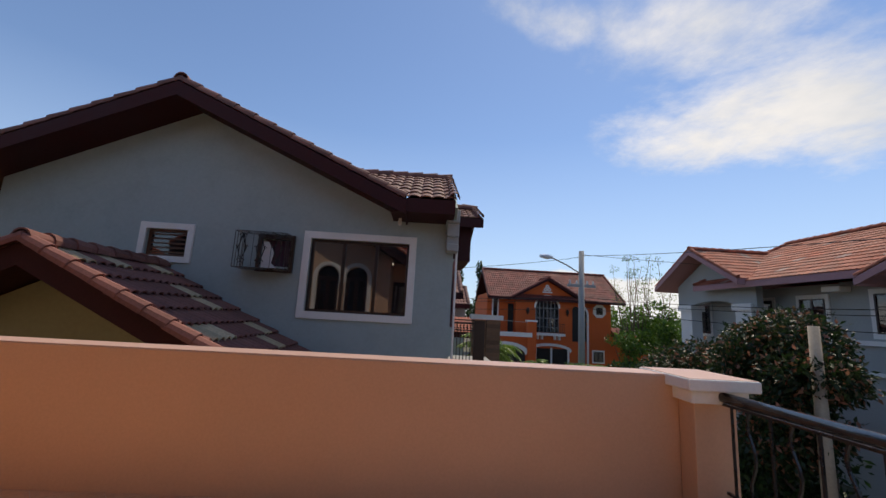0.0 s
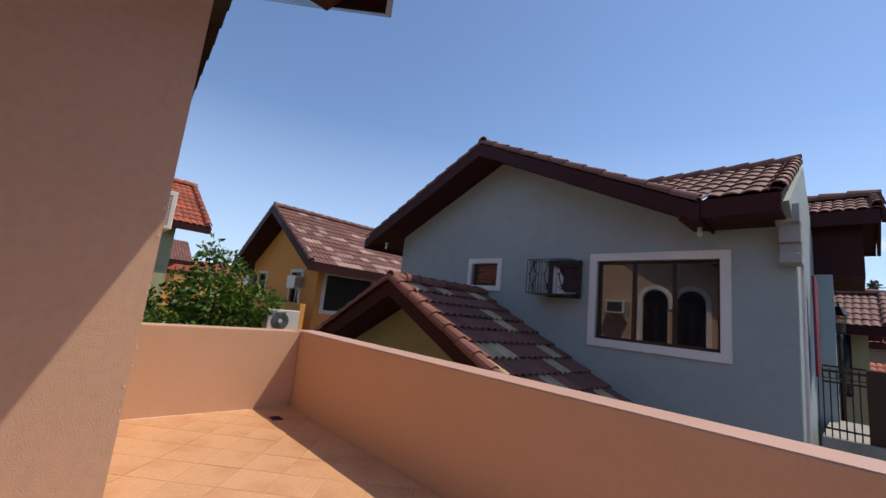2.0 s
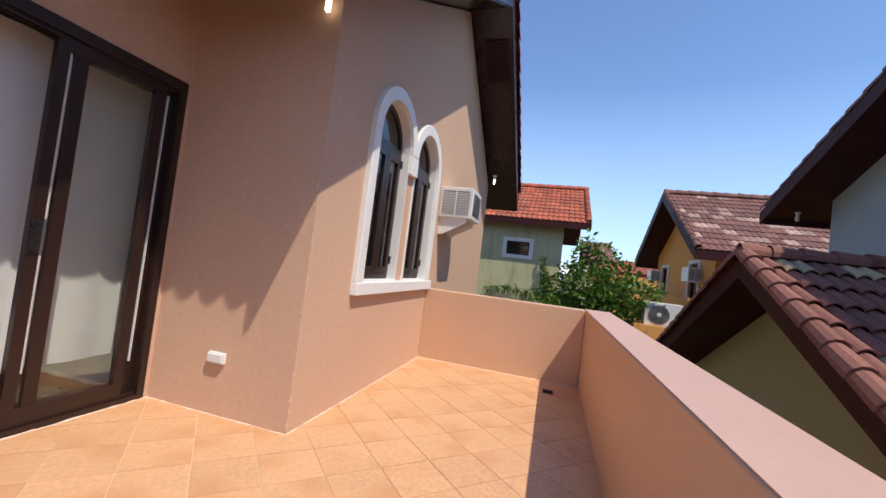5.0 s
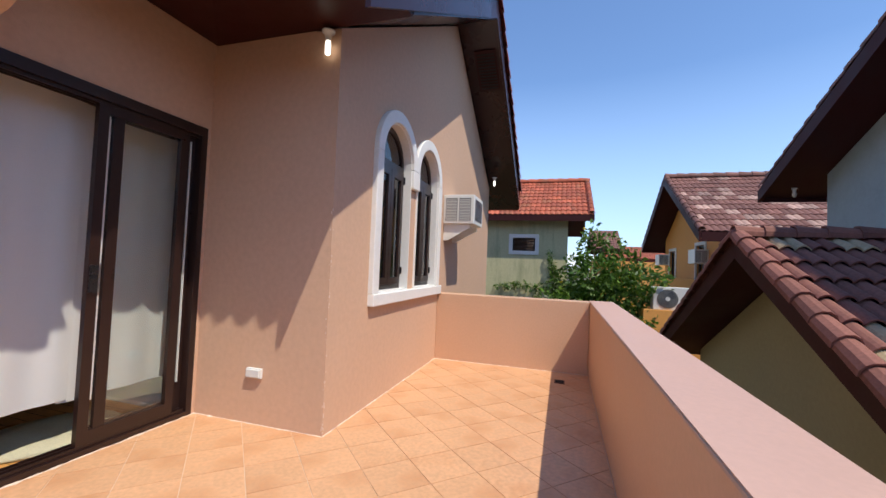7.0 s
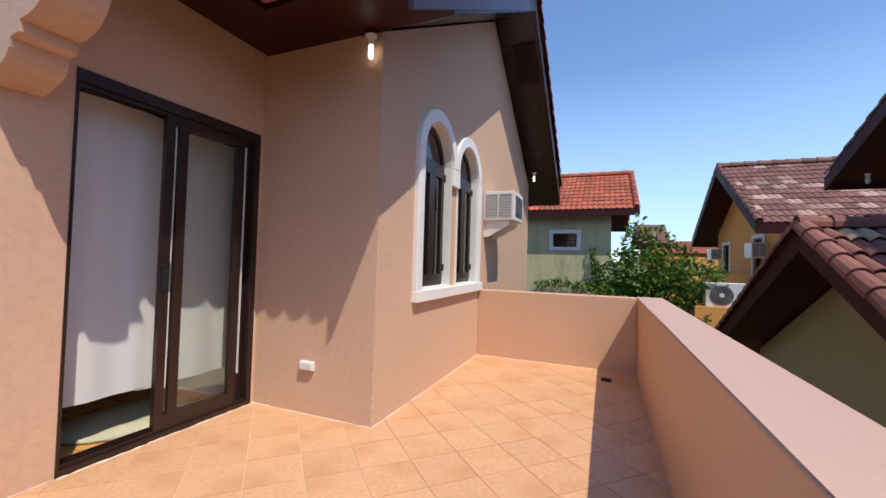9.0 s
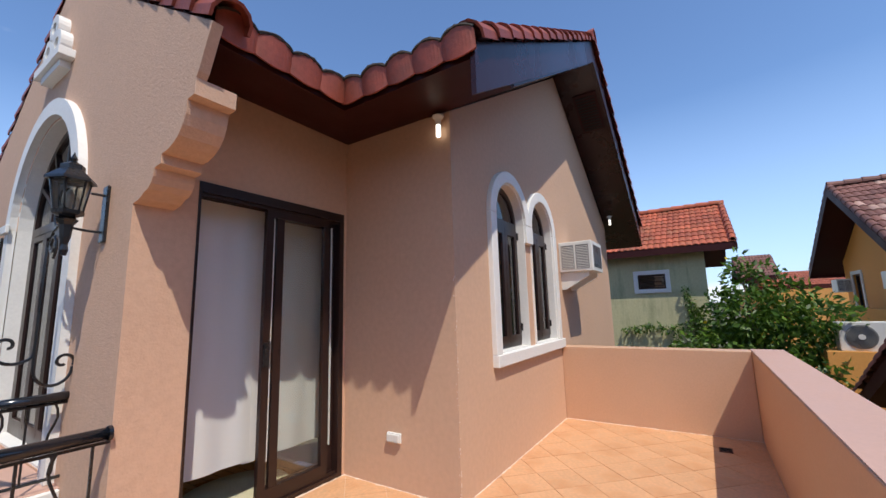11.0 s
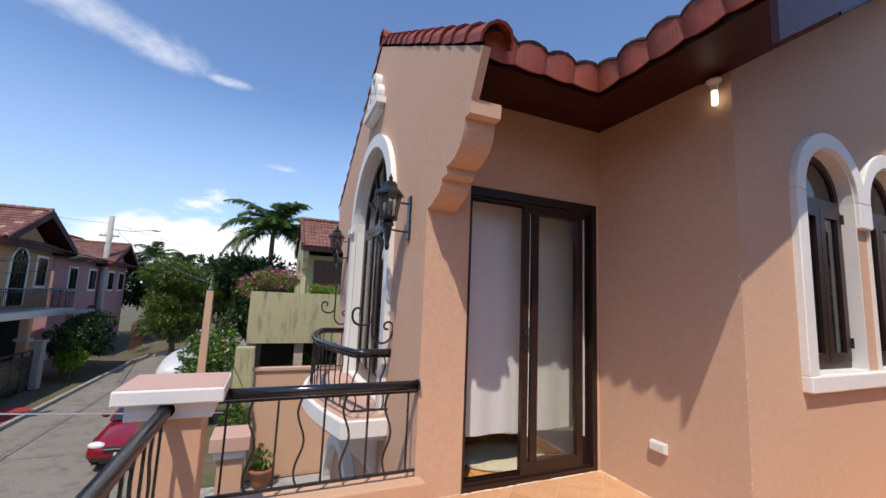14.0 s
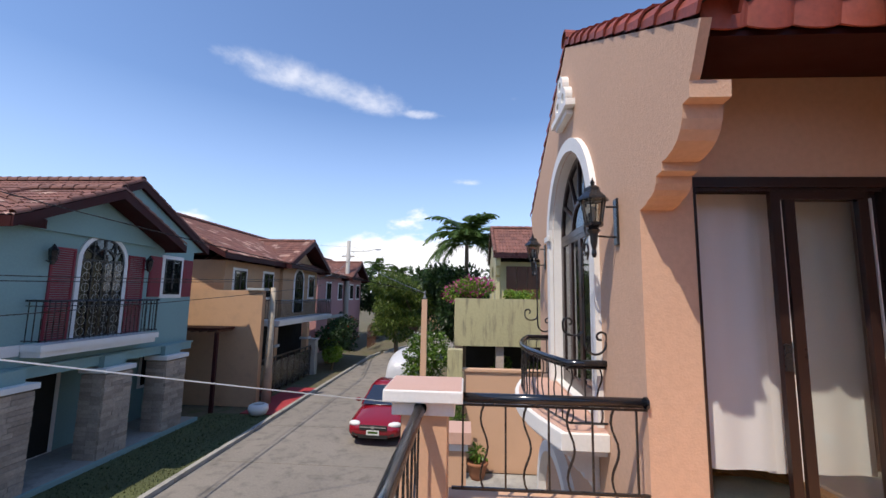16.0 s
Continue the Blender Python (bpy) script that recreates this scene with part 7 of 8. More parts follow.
def cable(a, b, sag=0.3, r=0.012, n=14, mat="iron", label="thin black overhead cable across the street"):
    a, b = Vector(a), Vector(b)
    pts = [a.lerp(b, i / n) - Vector((0, 0, 4 * sag * (i / n) * (1 - i / n))) for i in range(n + 1)]
    return part("cable", tube(bmesh.new(), pts, r, 4), mat, None, label, category="cable", group="overhead cables")


def car():
    """A compact red saloon, nose towards +y, built round its middle, wheels on z = 0."""
    g = group_at("parked_car", (0, 0, 0), "shiny crimson compact saloon parked at the kerb", "car")
    # cross sections: y, half width, sill z, belt z, and body shape
    sec = [(2.26, 0.62, 0.34, 0.50), (2.20, 0.76, 0.24, 0.60), (2.02, 0.84, 0.22, 0.68), (1.6, 0.87, 0.20, 0.76), (1.0, 0.88, 0.20, 0.86), (0.4, 0.88, 0.20, 0.91), (-0.6, 0.88, 0.20, 0.93), (-1.4, 0.87, 0.22, 0.95), (-1.95, 0.84, 0.26, 0.98), (-2.2, 0.74, 0.34, 0.92)]
    bm = bmesh.new()
    rings = []
    for y, w, z0, z1 in sec:
        pr_ = [(-w * 0.9, z0), (-w, z0 + 0.12), (-w, (z0 + z1) / 2 + 0.05), (-w * 0.95, z1 - 0.06), (-w * 0.80, z1), (-w * 0.35, z1 + 0.035), (w * 0.35, z1 + 0.035), (w * 0.80, z1), (w * 0.95, z1 - 0.06), (w, (z0 + z1) / 2 + 0.05), (w, z0 + 0.12), (w * 0.9, z0)]
        rings.append([bm.verts.new((x, y, z)) for x, z in pr_])
    for a, b in zip(rings, rings[1:]):
        for j in range(len(a)):
            bm.faces.new((a[j], a[(j + 1) % len(a)], b[(j + 1) % len(a)], b[j]))
    bm.faces.new(rings[0])
    bm.faces.new(rings[-1][::-1])
    ob = part("body", bm, "carpaint", g, local=True, smooth=True)
    s = ob.modifiers.new("round", "SUBSURF")
    s.levels = s.render_levels = 1
    roof = [(1.02, 0.74, 0.90), (0.28, 0.60, 1.38), (-0.3, 0.58, 1.44), (-0.95, 0.57, 1.38), (-1.75, 0.70, 0.99)]
    bm = bmesh.new()
    top = [[bm.verts.new((x * w, y, z)) for x in (-1, -0.5, 0, 0.5, 1)] for y, w, z in roof[1:4]]
    for a, b in zip(top, top[1:]):
        for j in range(4):
            bm.faces.new((a[j], a[j + 1], b[j + 1], b[j]))
    ob = part("roof_panel", bm, "carpaint", g, local=True, smooth=True)
    so = ob.modifiers.new("thick", "SOLIDIFY")
    so.thickness = 0.03
    def quad(name, pts, mat, label=""):
        bm = bmesh.new()
        bm.faces.new([bm.verts.new(p) for p in pts])
        o = part(name, bm, mat, g, label, local=True)
        m_ = o.modifiers.new("thick", "SOLIDIFY")
        m_.thickness, m_.offset = 0.012, 0
    quad("windscreen", [(-0.72, 1.02, 0.91), (0.72, 1.02, 0.91), (0.60, 0.28, 1.38), (-0.60, 0.28, 1.38)], "mirror_glass")
    quad("rear_window", [(-0.68, -1.75, 0.98), (0.68, -1.75, 0.98), (0.57, -0.95, 1.38), (-0.57, -0.95, 1.38)], "mirror_glass")
    for s in (-1, 1):
        quad("side_window", [(0.80 * s, 0.90, 0.93), (0.60 * s, 0.26, 1.37), (0.57 * s, -0.95, 1.37), (0.78 * s, -1.6, 0.99)], "mirror_glass")
        bm = bmesh.new()
        tube(bm, [(0.74 * s, 1.02, 0.90), (0.605 * s, 0.28, 1.385), (0.585 * s, -0.3, 1.43), (0.575 * s, -0.95, 1.385), (0.70 * s, -1.75, 0.98)], 0.03, 6)
        part("roof_pillar", bm, "carpaint", g, local=True, smooth=True)
        bm = bmesh.new()
        bmesh.ops.create_icosphere(bm, subdivisions=2, radius=0.1, matrix=Matrix.Translation((0.96 * s, 0.72, 0.98)) @ Matrix.Diagonal((1.0, 0.6, 0.7, 1)))
        part("mirror", bm, "carpaint", g, local=True, smooth=True)
        bm = bmesh.new()
        bmesh.ops.create_icosphere(bm, subdivisions=2, radius=0.2, matrix=Matrix.Translation((0.62 * s, 2.06, 0.62)) @ Matrix.Rotation(-0.35 * s, 4, "Z") @ Matrix.Diagonal((1.05, 0.62, 0.42, 1)))
        part("headlight", bm, "lens", g, "clear headlight", local=True, smooth=True)
        part("fog_recess", bx(0.55 * s - 0.09, 0.55 * s + 0.09, 2.16, 2.235, 0.33, 0.41), "dark", g, local=True)
        for y in (1.38, -1.32):
            T = Matrix.Translation((0.80 * s, y, 0.315)) @ pose(0, 0, 0, 0, 90 * s, 0)
            w = part("wheel", spin([(0.20, -0.1), (0.30, -0.1), (0.318, -0.07), (0.318, 0.07), (0.30, 0.095), (0.20, 0.1)], 24, T), "tyre", g, local=True, smooth=False)
            r = part("rim", spin([(0.20, 0.0), (0.205, 0.102), (0.19, 0.105), (0.05, 0.08), (0.03, 0.09)], 10, T), "chrome", w, local=True)
    part("grille", bx(-0.42, 0.42, 2.19, 2.272, 0.50, 0.62), "dark", g, local=True)
    part("grille_bar", bx(-0.40, 0.40, 2.27, 2.285, 0.565, 0.60), "chrome", g, local=True)
    part("badge", bx(-0.055, 0.055, 2.284, 2.296, 0.53, 0.62), "chrome", g, local=True)
    part("air_intake", bx(-0.45, 0.45, 2.20, 2.262, 0.26, 0.36), "dark", g, local=True)
    pl = part("number_plate", bx(-0.195, 0.195, 2.262, 2.275, 0.36, 0.50), "plastic", g, "white plate with green characters", local=True)
    part("plate_bar", bx(-0.15, 0.15, 2.275, 2.278, 0.40, 0.465), "leaf", pl, "green plate characters as bars", local=True)
    return g


def right_hand_side():
    # the neighbour's yard wall, the stained concrete planter wall, and the next house
    part("yard_wall", bx(-4.0, 2.65, -9.65, -9.5, -3.2, -0.66), "salmon_smooth", None, "salmon painted yard wall", category="wall", kind="structure")
    part("yard_wall_cap", bx(-4.0, 2.72, -9.70, -9.45, -0.659, -0.60), "salmon_smooth", None, "salmon wall capping", category="wall", kind="structure")
    w = group_at("planter_wall", (0.5, -12.1, -3.2), "rain-stained cream concrete terrace wall of the next house", "wall", kind="structure")
    part("parapet", bx(-4.5, 3.0, -12.15, -12.0, -0.30, 1.26), "mossy", w)
    part("parapet_side", bx(2.85, 3.0, -16.0, -12.151, -0.30, 1.26), "mossy", w)
    part("floor_slab", bx(-4.5, 2.85, -16, -12.151, -0.30, 0.0), "mossy", w)
    for x in (2.72, 1.35, -0.6):
        part("column", bx(x, x + 0.26, -12.4, -12.16, -3.2, -0.301), "stone", w)
    # shade under the terrace, painted as a near-black sheet
    part("terrace_shade_sheet", bx(-4.5, 2.6, -15.8, -15.6, -3.2, -0.3), "dark", w)
    part("yard_gate_post", bx(2.7, 3.1, -9.75, -9.35, -3.2, -0.1), "mossy", None, "weathered gate post", category="post", kind="structure")
    h = group_at("house_cream", (0, -18, -3.2), "cream stucco house with a maroon tiled roof and arched gable", "house")
    part("wall", bx(-6, 1.1, -20.6, -16.55, -0.3, 2.9), "cream_wall", h)
    gw = plane_m((1.12, -18.2, 0), (0, 1, 0), (0, 0, 1))
    part("wall_street_gable", pr([(-2.4, -3.2), (1.75, -3.2), (1.8, 2.2), (1.95, 2.3), (2.05, 2.6), (2.2, 2.7), (2.25, 3.1), (0, 4.4), (-2.4, 3.0)], gw, 0, 0.2, [arch(-0.7, 0.7, 0.5, 2.1, 10)]), "cream_wall", h)
    gable_roof(h, (1.42, -18.2, 4.72), (-6, -18.2, 4.72), 2.35, 0.62, "browntile_far", "maroon", barge=0.2)
    d = group_at("door_terrace", (0.2, -16.5, 0), "dark brown panelled terrace doors", "door", kind="structure")
    for i in range(4):
        part("door_panel", bx(-1.0 + i * 0.46, -0.56 + i * 0.46, -16.54, -16.48, 0.0, 2.7), "wood", d)
    p = group_at("lamp_post", (3.6, -8.0, -3.2), "slender tapered salmon lamp post", "post")
    part("shaft", tube(bmesh.new(), [(3.6, -8.0, -3.2), (3.6, -8.0, 1.24)], [0.115, 0.085], 4), "salmon_smooth", p)
    part("finial", spin([(0.03, 0), (0.045, 0.03), (0.02, 0.10), (0.03, 0.16), (0.01, 0.2)], 8, Matrix.Translation((3.6, -8.0, 1.24))), "grey_plastic", p)
    q = group_at("gate_post", (2.72, -4.1, -3.2), "salmon gate post with a white cap", "post")
    part("shaft", bx(2.60, 2.86, -4.25, -3.95, -3.2, -0.62), "salmon_smooth", q)
    part("cap_lower", bx(2.58, 2.90, -4.29, -3.91, -0.64, -0.54), "white", q)
    part("cap", bx(2.54, 2.95, -4.34, -3.86, -0.54, -0.40), "coping", q)
    # potted plant
    pt = group_at("potted_plant", (2.3, -9.1, -3.18), "terracotta pot with a small leafy plant", "potted plant")
    part("pot", spin([(0.16, 0), (0.20, 0.10), (0.25, 0.34), (0.28, 0.35), (0.28, 0.42), (0.24, 0.42), (0.22, 0.36)], 16, Matrix.Translation((2.3, -9.1, -3.18))), "clay", pt, smooth=True)
    leaves("plant", pt, [(2.3, -9.1, -2.6, 0.2, 0.2, 0.2)], 160, 0.12, "leaf", 5)
    tree("shrub_yard", (2.95, -8.9, -3.2), [(2.95, -8.9, -1.9, 0.3, 0.3, 0.8)], 700, 0.12, "leaf", "narrow green shrub by the yard wall", 6, 0.04, category="shrub")
    # planting on and behind the walls
    tree("bougainvillea", (2.3, -12.7, 0.0), clumps_round((2.45, -12.7, 1.55), (0.75, 0.4, 0.18), 9, 0.36, 5), 2600, 0.10, "leaf_lime", "magenta bougainvillea in full bloom on the planter wall", 7, 0.03, ("petal", 650, 0.08), category="shrub")
    tree("shrub_lime", (0.6, -12.6, 0.0), clumps_round((0.6, -12.6, 1.35), (0.6, 0.3, 0.12), 7, 0.24, 6), 1300, 0.10, "leaf_lime", "yellow-green shrub on the planter wall", 8, 0.03, category="shrub")
    tree("shrub_under", (1.0, -13.0, -3.2), clumps_round((1.0, -13.2, -1.2), (1.4, 0.6, 0.5), 8, 0.35, 7), 1600, 0.14, "leaf", "green plants under the terrace wall", 9, 0.03, category="shrub")
    tree("shrub_white", (3.9, -14.5, -3.2), clumps_round((3.95, -14.5, -1.1), (0.75, 0.8, 0.7), 10, 0.6, 8), 4500, 0.13, "leaf", "green shrub covered in white blossom", 10, 0.06, ("petal_w", 420, 0.10), category="shrub")
    t = group_at("covered_vehicle", (5.9, -20.5, -3.2), "vehicle under a silver cover", "car")
    bm = bmesh.new()
    rs = []
    for y, w, z in ((-18.4, 0.7, 0.9), (-18.7, 0.85, 1.35), (-19.6, 0.9, 1.6), (-21.2, 0.9, 1.62), (-22.6, 0.85, 1.45), (-22.9, 0.7, 0.9)):
        rs.append([bm.verts.new((5.75 + a * w, y + random.uniform(-0.05, 0.05), -3.2 + b * z)) for a, b in ((-1.05, 0.02), (-1, 0.5), (-0.9, 0.85), (-0.5, 1.0), (0, 1.03), (0.5, 1.0), (0.9, 0.85), (1, 0.5), (1.05, 0.02))])
    for a, b in zip(rs, rs[1:]):
        for j in range(8):
            bm.faces.new((a[j], a[j + 1], b[j + 1], b[j]))
    bm.faces.new(rs[0])
    bm.faces.new(rs[-1][::-1])
    ob = part("cover", bm, "tarp", t, smooth=True)
    s = ob.modifiers.new("round", "SUBSURF")
    s.levels = s.render_levels = 2


def street_trees():
    # the pine-like tree and the dark mass beyond it
    tree("tree_feathery", (6.2, -27.0, -3.2), clumps_round((6.5, -27.0, 1.3), (2.1, 1.6, 1.9), 26, 0.85, 11, 0.5), 15000, 0.26, "leaf_pine", "tall feathery yellow-green tree by the street", 12, 0.16, aspect=0.22)
    tree("tree_street", (8.0, -30, -3.2), clumps_round((8.2, -31.0, 0.3), (1.3, 2.0, 1.9), 18, 0.9, 12), 9000, 0.22, "leaf_pine", "leafy street tree with hanging branches", 13, 0.2)
    tree("tree_dark", (3.0, -26, -3.2), clumps_round((3.5, -25.0, 0.6), (1.7, 1.6, 2.4), 22, 1.0, 13), 12000, 0.26, "leaf_dark", "dark broadleaf trees behind the wall", 14, 0.25)
    tree("tree_dark", (12.0, -40, -3.2), clumps_round((9.0, -44.0, 1.2), (7.5, 2.5, 2.0), 34, 1.6, 14), 12000, 0.45, "leaf_dark", "bank of dark trees at the end of the street", 15, 0.3)
    tree("tree_far", (2.0, -60, -3.2), clumps_round((4.0, -62.0, 2.0), (12, 3, 2.4), 40, 2.4, 15), 11000, 0.7, "leaf_dark", "distant trees behind the houses", 16, 0.3)
    tree("shrub_hedge", (11.2, -24.5, -3.2), clumps_round((11.0, -25.0, -1.6), (0.9, 2.6, 0.9), 16, 0.7, 16), 8000, 0.18, "leaf_dark", "dark hedge with red and orange blossom beside the gate", 17, 0.08, ("petal_r", 90, 0.14), category="shrub")
    tree("shrub_round", (10.6, -22.6, -3.2), [(10.6, -22.6, -2.2, 0.6, 0.6, 0.5), (10.9, -22.9, -1.7, 0.45, 0.45, 0.4)], 1500, 0.15, "leaf_lime", "rounded bright green shrub", 18, 0.05, category="shrub")
    for nm, c, n, L, seed in (("palm_tree", (2.6, -24.0, 4.6), 26, 3.6, 3), ("palm_tree", (15.2, -55, 4.6), 14, 3.4, 4), ("palm_tree", (12.9, -58, 4.3), 14, 3.2, 5), ("palm_tree", (33, 35.5, 6.8), 12, 3.6, 6), ("palm_tree", (36, 32, 7.4), 12, 3.6, 7)):
        g = group_at(nm, (c[0], c[1], -3.2), "tall palm tree with arching green fronds", "palm tree")
        part("trunk", tube(bmesh.new(), [(c[0] + 0.2, c[1], -3.2), (c[0], c[1], c[2] - 2), c], [0.2, 0.15, 0.12], 8), "bark", g, smooth=True)
        fronds(g, c, n, L * 1.05, "palm", seed, rise=1.15, leaflets=44, width=0.42)
    g = group_at("far_houses", (6, -50, -3.2), "far houses with orange and pink walls between the trees", "house")
    gable_roof(g, (1.0, -50, 3.9), (7.5, -50, 3.9), 3.0, 0.5, "orangetile_far", "maroon_dull", caps=False, verge=False)
    part("wall", bx(1, 7.5, -52, -48, -3.2, 2.6), "salmon", g)
    f = group_at("rusty_gate", (10.8, -33, -3.2), "brown iron gate with a curved top", "gate")
    for i in range(8):
        part("gate_bar", bx(10.7, 10.76, -34.5 + i * 0.4, -34.45 + i * 0.4, -3.1, -1.4 + 0.3 * math.sin(i * 0.4)), "wood", f)
    part("gate_rail", bx(10.69, 10.77, -34.6, -31.6, -2.2, -2.1), "wood", f)
    b = group_at("white_basin", (10.2, -13.3, -3.1), "white ceramic jar by the lawn corner", "jar")
    part("bowl", spin([(0.12, 0), (0.28, 0.06), (0.36, 0.22), (0.34, 0.36), (0.22, 0.42), (0.20, 0.40), (0.3, 0.3)], 18, Matrix.Translation((10.2, -13.3, -3.14))), "plastic", b, smooth=True)


def orange_house():
    Y = 27.0
    g = group_at("house_orange", (10, 29, -3.2), "burnt orange house with white trims and red tiled roofs", "house")
    m = plane_m((0, Y, 0), (1, 0, 0), (0, 0, 1))
    part("wall", bx(5.6, 14.6, Y + 0.6, Y + 7, -3.2, 2.9), "orange_wall", g)
    part("wall_bay", pr([(7.55, -3.2), (12.1, -3.2), (12.1, 2.6), (9.75, 4.0), (7.55, 2.6)], m, -0.6, 0), "orange_wall", g)
    gable_roof(g, (5.5, Y + 3.0, 4.9), (15.2, Y + 3.0, 4.9), 3.4, 0.66, "redtile_dark", "maroon_dull", barge=0.15)
    gable_roof(g, (9.75, Y - 0.4, 4.12), (9.75, Y + 3.0, 4.12), 2.65, 0.56, "redtile_dark", "maroon_dull", barge=0.14)
    r = group_at("window_arched", (9.75, Y, 0.3), "tall arched window with blue-grey frames and white trim", "window", kind="structure")
    o, i = arch(8.82, 10.68, 0.35, 2.0, 14), arch(8.95, 10.55, 0.351, 2.0, 14)
    part("window_trim", pr(o[2:] + i[2:][::-1], m, 0, 0.06), "white", r)
    part("pane", pr(arch(8.95, 10.55, 0.35, 2.0, 14), m, 0.002, 0.02), "dark_glass", r)
    bm = bmesh.new()
    for k in range(7):
        u = 8.95 + 1.6 * k / 6
        prism(bm, rect(u - 0.03, u + 0.03, 0.35, 2.0 + 0.75 * math.sin(math.pi * k / 6)), m, 0.021, 0.05)
    for z in (0.7, 1.3, 2.0):
        prism(bm, rect(8.95, 10.55, z - 0.03, z + 0.03), m, 0.022, 0.052)
    part("window_frame", bm, "grey_plastic", r)
    part("balcony_slab", bx(8.6, 10.9, Y - 0.5, Y - 0.001, 0.12, 0.30), "white", g)
    rl = group_at("balcony_railing", (9.75, Y - 0.45, 0.3), "dark iron balcony rail on the orange house", "railing")
    for z in (0.95, 0.36):
        part("rail_bar", tube(bmesh.new(), [(8.65, Y - 0.45, z), (10.85, Y - 0.45, z)], 0.02, 4), "iron", rl)
    for k in range(18):
        part("baluster", tube(bmesh.new(), [(8.7 + k * 0.125, Y - 0.45, 0.3), (8.7 + k * 0.125, Y - 0.45, 0.95)], 0.012, 4), "iron", rl)
    for u in (9.0, 9.3, 10.2, 10.5):
        part("bracket", bx(u, u + 0.12, Y - 0.3, Y, -0.15, 0.119), "white", g)
    for u in (8.35, 11.15):
        l = group_at("wall_lantern_small", (u, Y - 0.1, 1.7), "small dark wall lantern", "wall lamp", "orange house lanterns")
        part("lantern_body", spin([(0.03, -0.2), (0.10, -0.05), (0.13, 0.15), (0.04, 0.28)], 6, Matrix.Translation((u, Y - 0.16, 1.7))), "bronze", l)
    # ornament of rings
    orn = group_at("gable_ornament", (9.75, Y, 3.2), "white three-ring gable ornament", "ornament", kind="structure")
    for u, v in ((9.62, 3.3), (9.88, 3.3), (9.75, 3.52)):
        c = [(u + 0.13 * math.cos(a), v + 0.13 * math.sin(a)) for a in [math.pi * k / 6 for k in range(12)]]
        d = [(u + 0.06 * math.cos(a), v + 0.06 * math.sin(a)) for a in [math.pi * k / 6 for k in range(12)]]
        part("ring", pr(c, m, 0.001, 0.05, [d]), "white", orn)
    part("ledge", pr(rect(9.4, 10.1, 3.07, 3.15), m, 0.001, 0.07), "white", orn)
    # left wing: tall narrow window, terrace with white band and arch below
    m6 = plane_m((0, Y + 0.6, 0), (1, 0, 0), (0, 0, 1))
    window_unit("window_narrow", (6.05, Y + 0.6, 1.1), (1, 0, 0), 0.28, 1.4, trim=0.10, mullions=0, depth=-0.01, label="tall narrow window with white trim")
    part("door_wing", pr(rect(7.1, 7.5, 0.2, 2.2), m6, 0.001, 0.03), "dark", g)
    part("band", bx(4.9, 8.3, Y - 1.6, Y - 1.4, 0.0, 0.28), "white", g)
    part("terrace_slab", bx(5.0, 8.2, Y - 1.4, Y + 0.59, -0.2, 0.2), "orange_wall", g)
    part("terrace_wall", bx(8.0, 8.6, Y - 1.5, Y - 1.1, -3.2, 1.0), "orange_wall", g)
    part("terrace_cap", bx(7.95, 8.65, Y - 1.55, Y - 1.05, 1.0, 1.12), "white", g)
    # no real opening: the garage's shade is a near-black arched plate
    part("garage_arch", pr(arch(5.2, 7.9, -3.2, -1.2, 10, 0.45) + [], plane_m((0, Y - 1.4, 0), (1, 0, 0), (0, 0, 1)), 0, 0.01), "dark", g)
    part("garage_trim", pr([(x, z + 0.16) for x, z in arch(5.0, 8.1, -1.2, -1.15, 10, 0.42)[2:]] + arch(5.2, 7.9, -1.2, -1.15, 10, 0.42)[2:][::-1], plane_m((0, Y - 1.4, 0), (1, 0, 0), (0, 0, 1)), 0.0, 0.07), "white", g)
    part("wall_left_low", bx(4.9, 8.2, Y - 1.38, Y - 1.2, -3.2, -0.2), "orange_wall", g)
    part("rail_wing", tube(bmesh.new(), [(5.0, Y - 1.5, 1.05), (8.0, Y - 1.5, 0.95)], 0.02, 4), "pole", g)
    # right side
    part("door_tall", pr(arch(11.55, 12.0, -0.2, 2.0, 8), m, 0.002, 0.03), "dark", g)
    o, i = arch(11.45, 12.95, -0.3, 1.7, 12), arch(11.58, 12.82, -0.3, 1.7, 12)
    part("arch_trim", pr(o[2:] + i[2:][::-1], m6, 0.001, 0.08), "white", g)
    part("jamb_trim", pr(rect(12.82, 12.95, -3.0, 1.7), m6, 0.001, 0.08), "white", g)
    part("pane_side", pr(rect(11.6, 12.8, -0.2, 2.0), m6, 0.001, 0.02), "dark_glass", g)
    oc = [(13.75 + 0.5 * math.cos(math.pi / 8 + math.pi * k / 4), 2.0 + 0.5 * math.sin(math.pi / 8 + math.pi * k / 4)) for k in range(8)]
    part("octagon_trim", pr(oc, m6, 0.001, 0.08, [rect(13.5, 14.0, 1.75, 2.25)]), "white", g)
    part("octagon_pane", pr(rect(13.5, 14.0, 1.75, 2.25), m6, 0.001, 0.02), "dark_glass", g)
    window_unit("window_low", (13.3, Y + 0.6, -1.55), (1, 0, 0), 0.7, 0.7, trim=0.10, mullions=1, depth=-0.01, label="small low window with white trim")
    # porch shade painted as a near-black plate on the bay wall
    part("porch_shade_sheet", pr(rect(8.7, 11.3, -3.2, -0.75), m, 0.001, 0.01), "dark", g)
    part("porch_arch", pr([(x, z) for x, z in arch(8.5, 11.5, -0.9, -0.85, 12, 0.3)[2:]] + [(x, z - 0.13) for x, z in arch(8.6, 11.4, -0.9, -0.85, 12, 0.28)[2:][::-1]], m, 0.0, 0.07), "white", g)
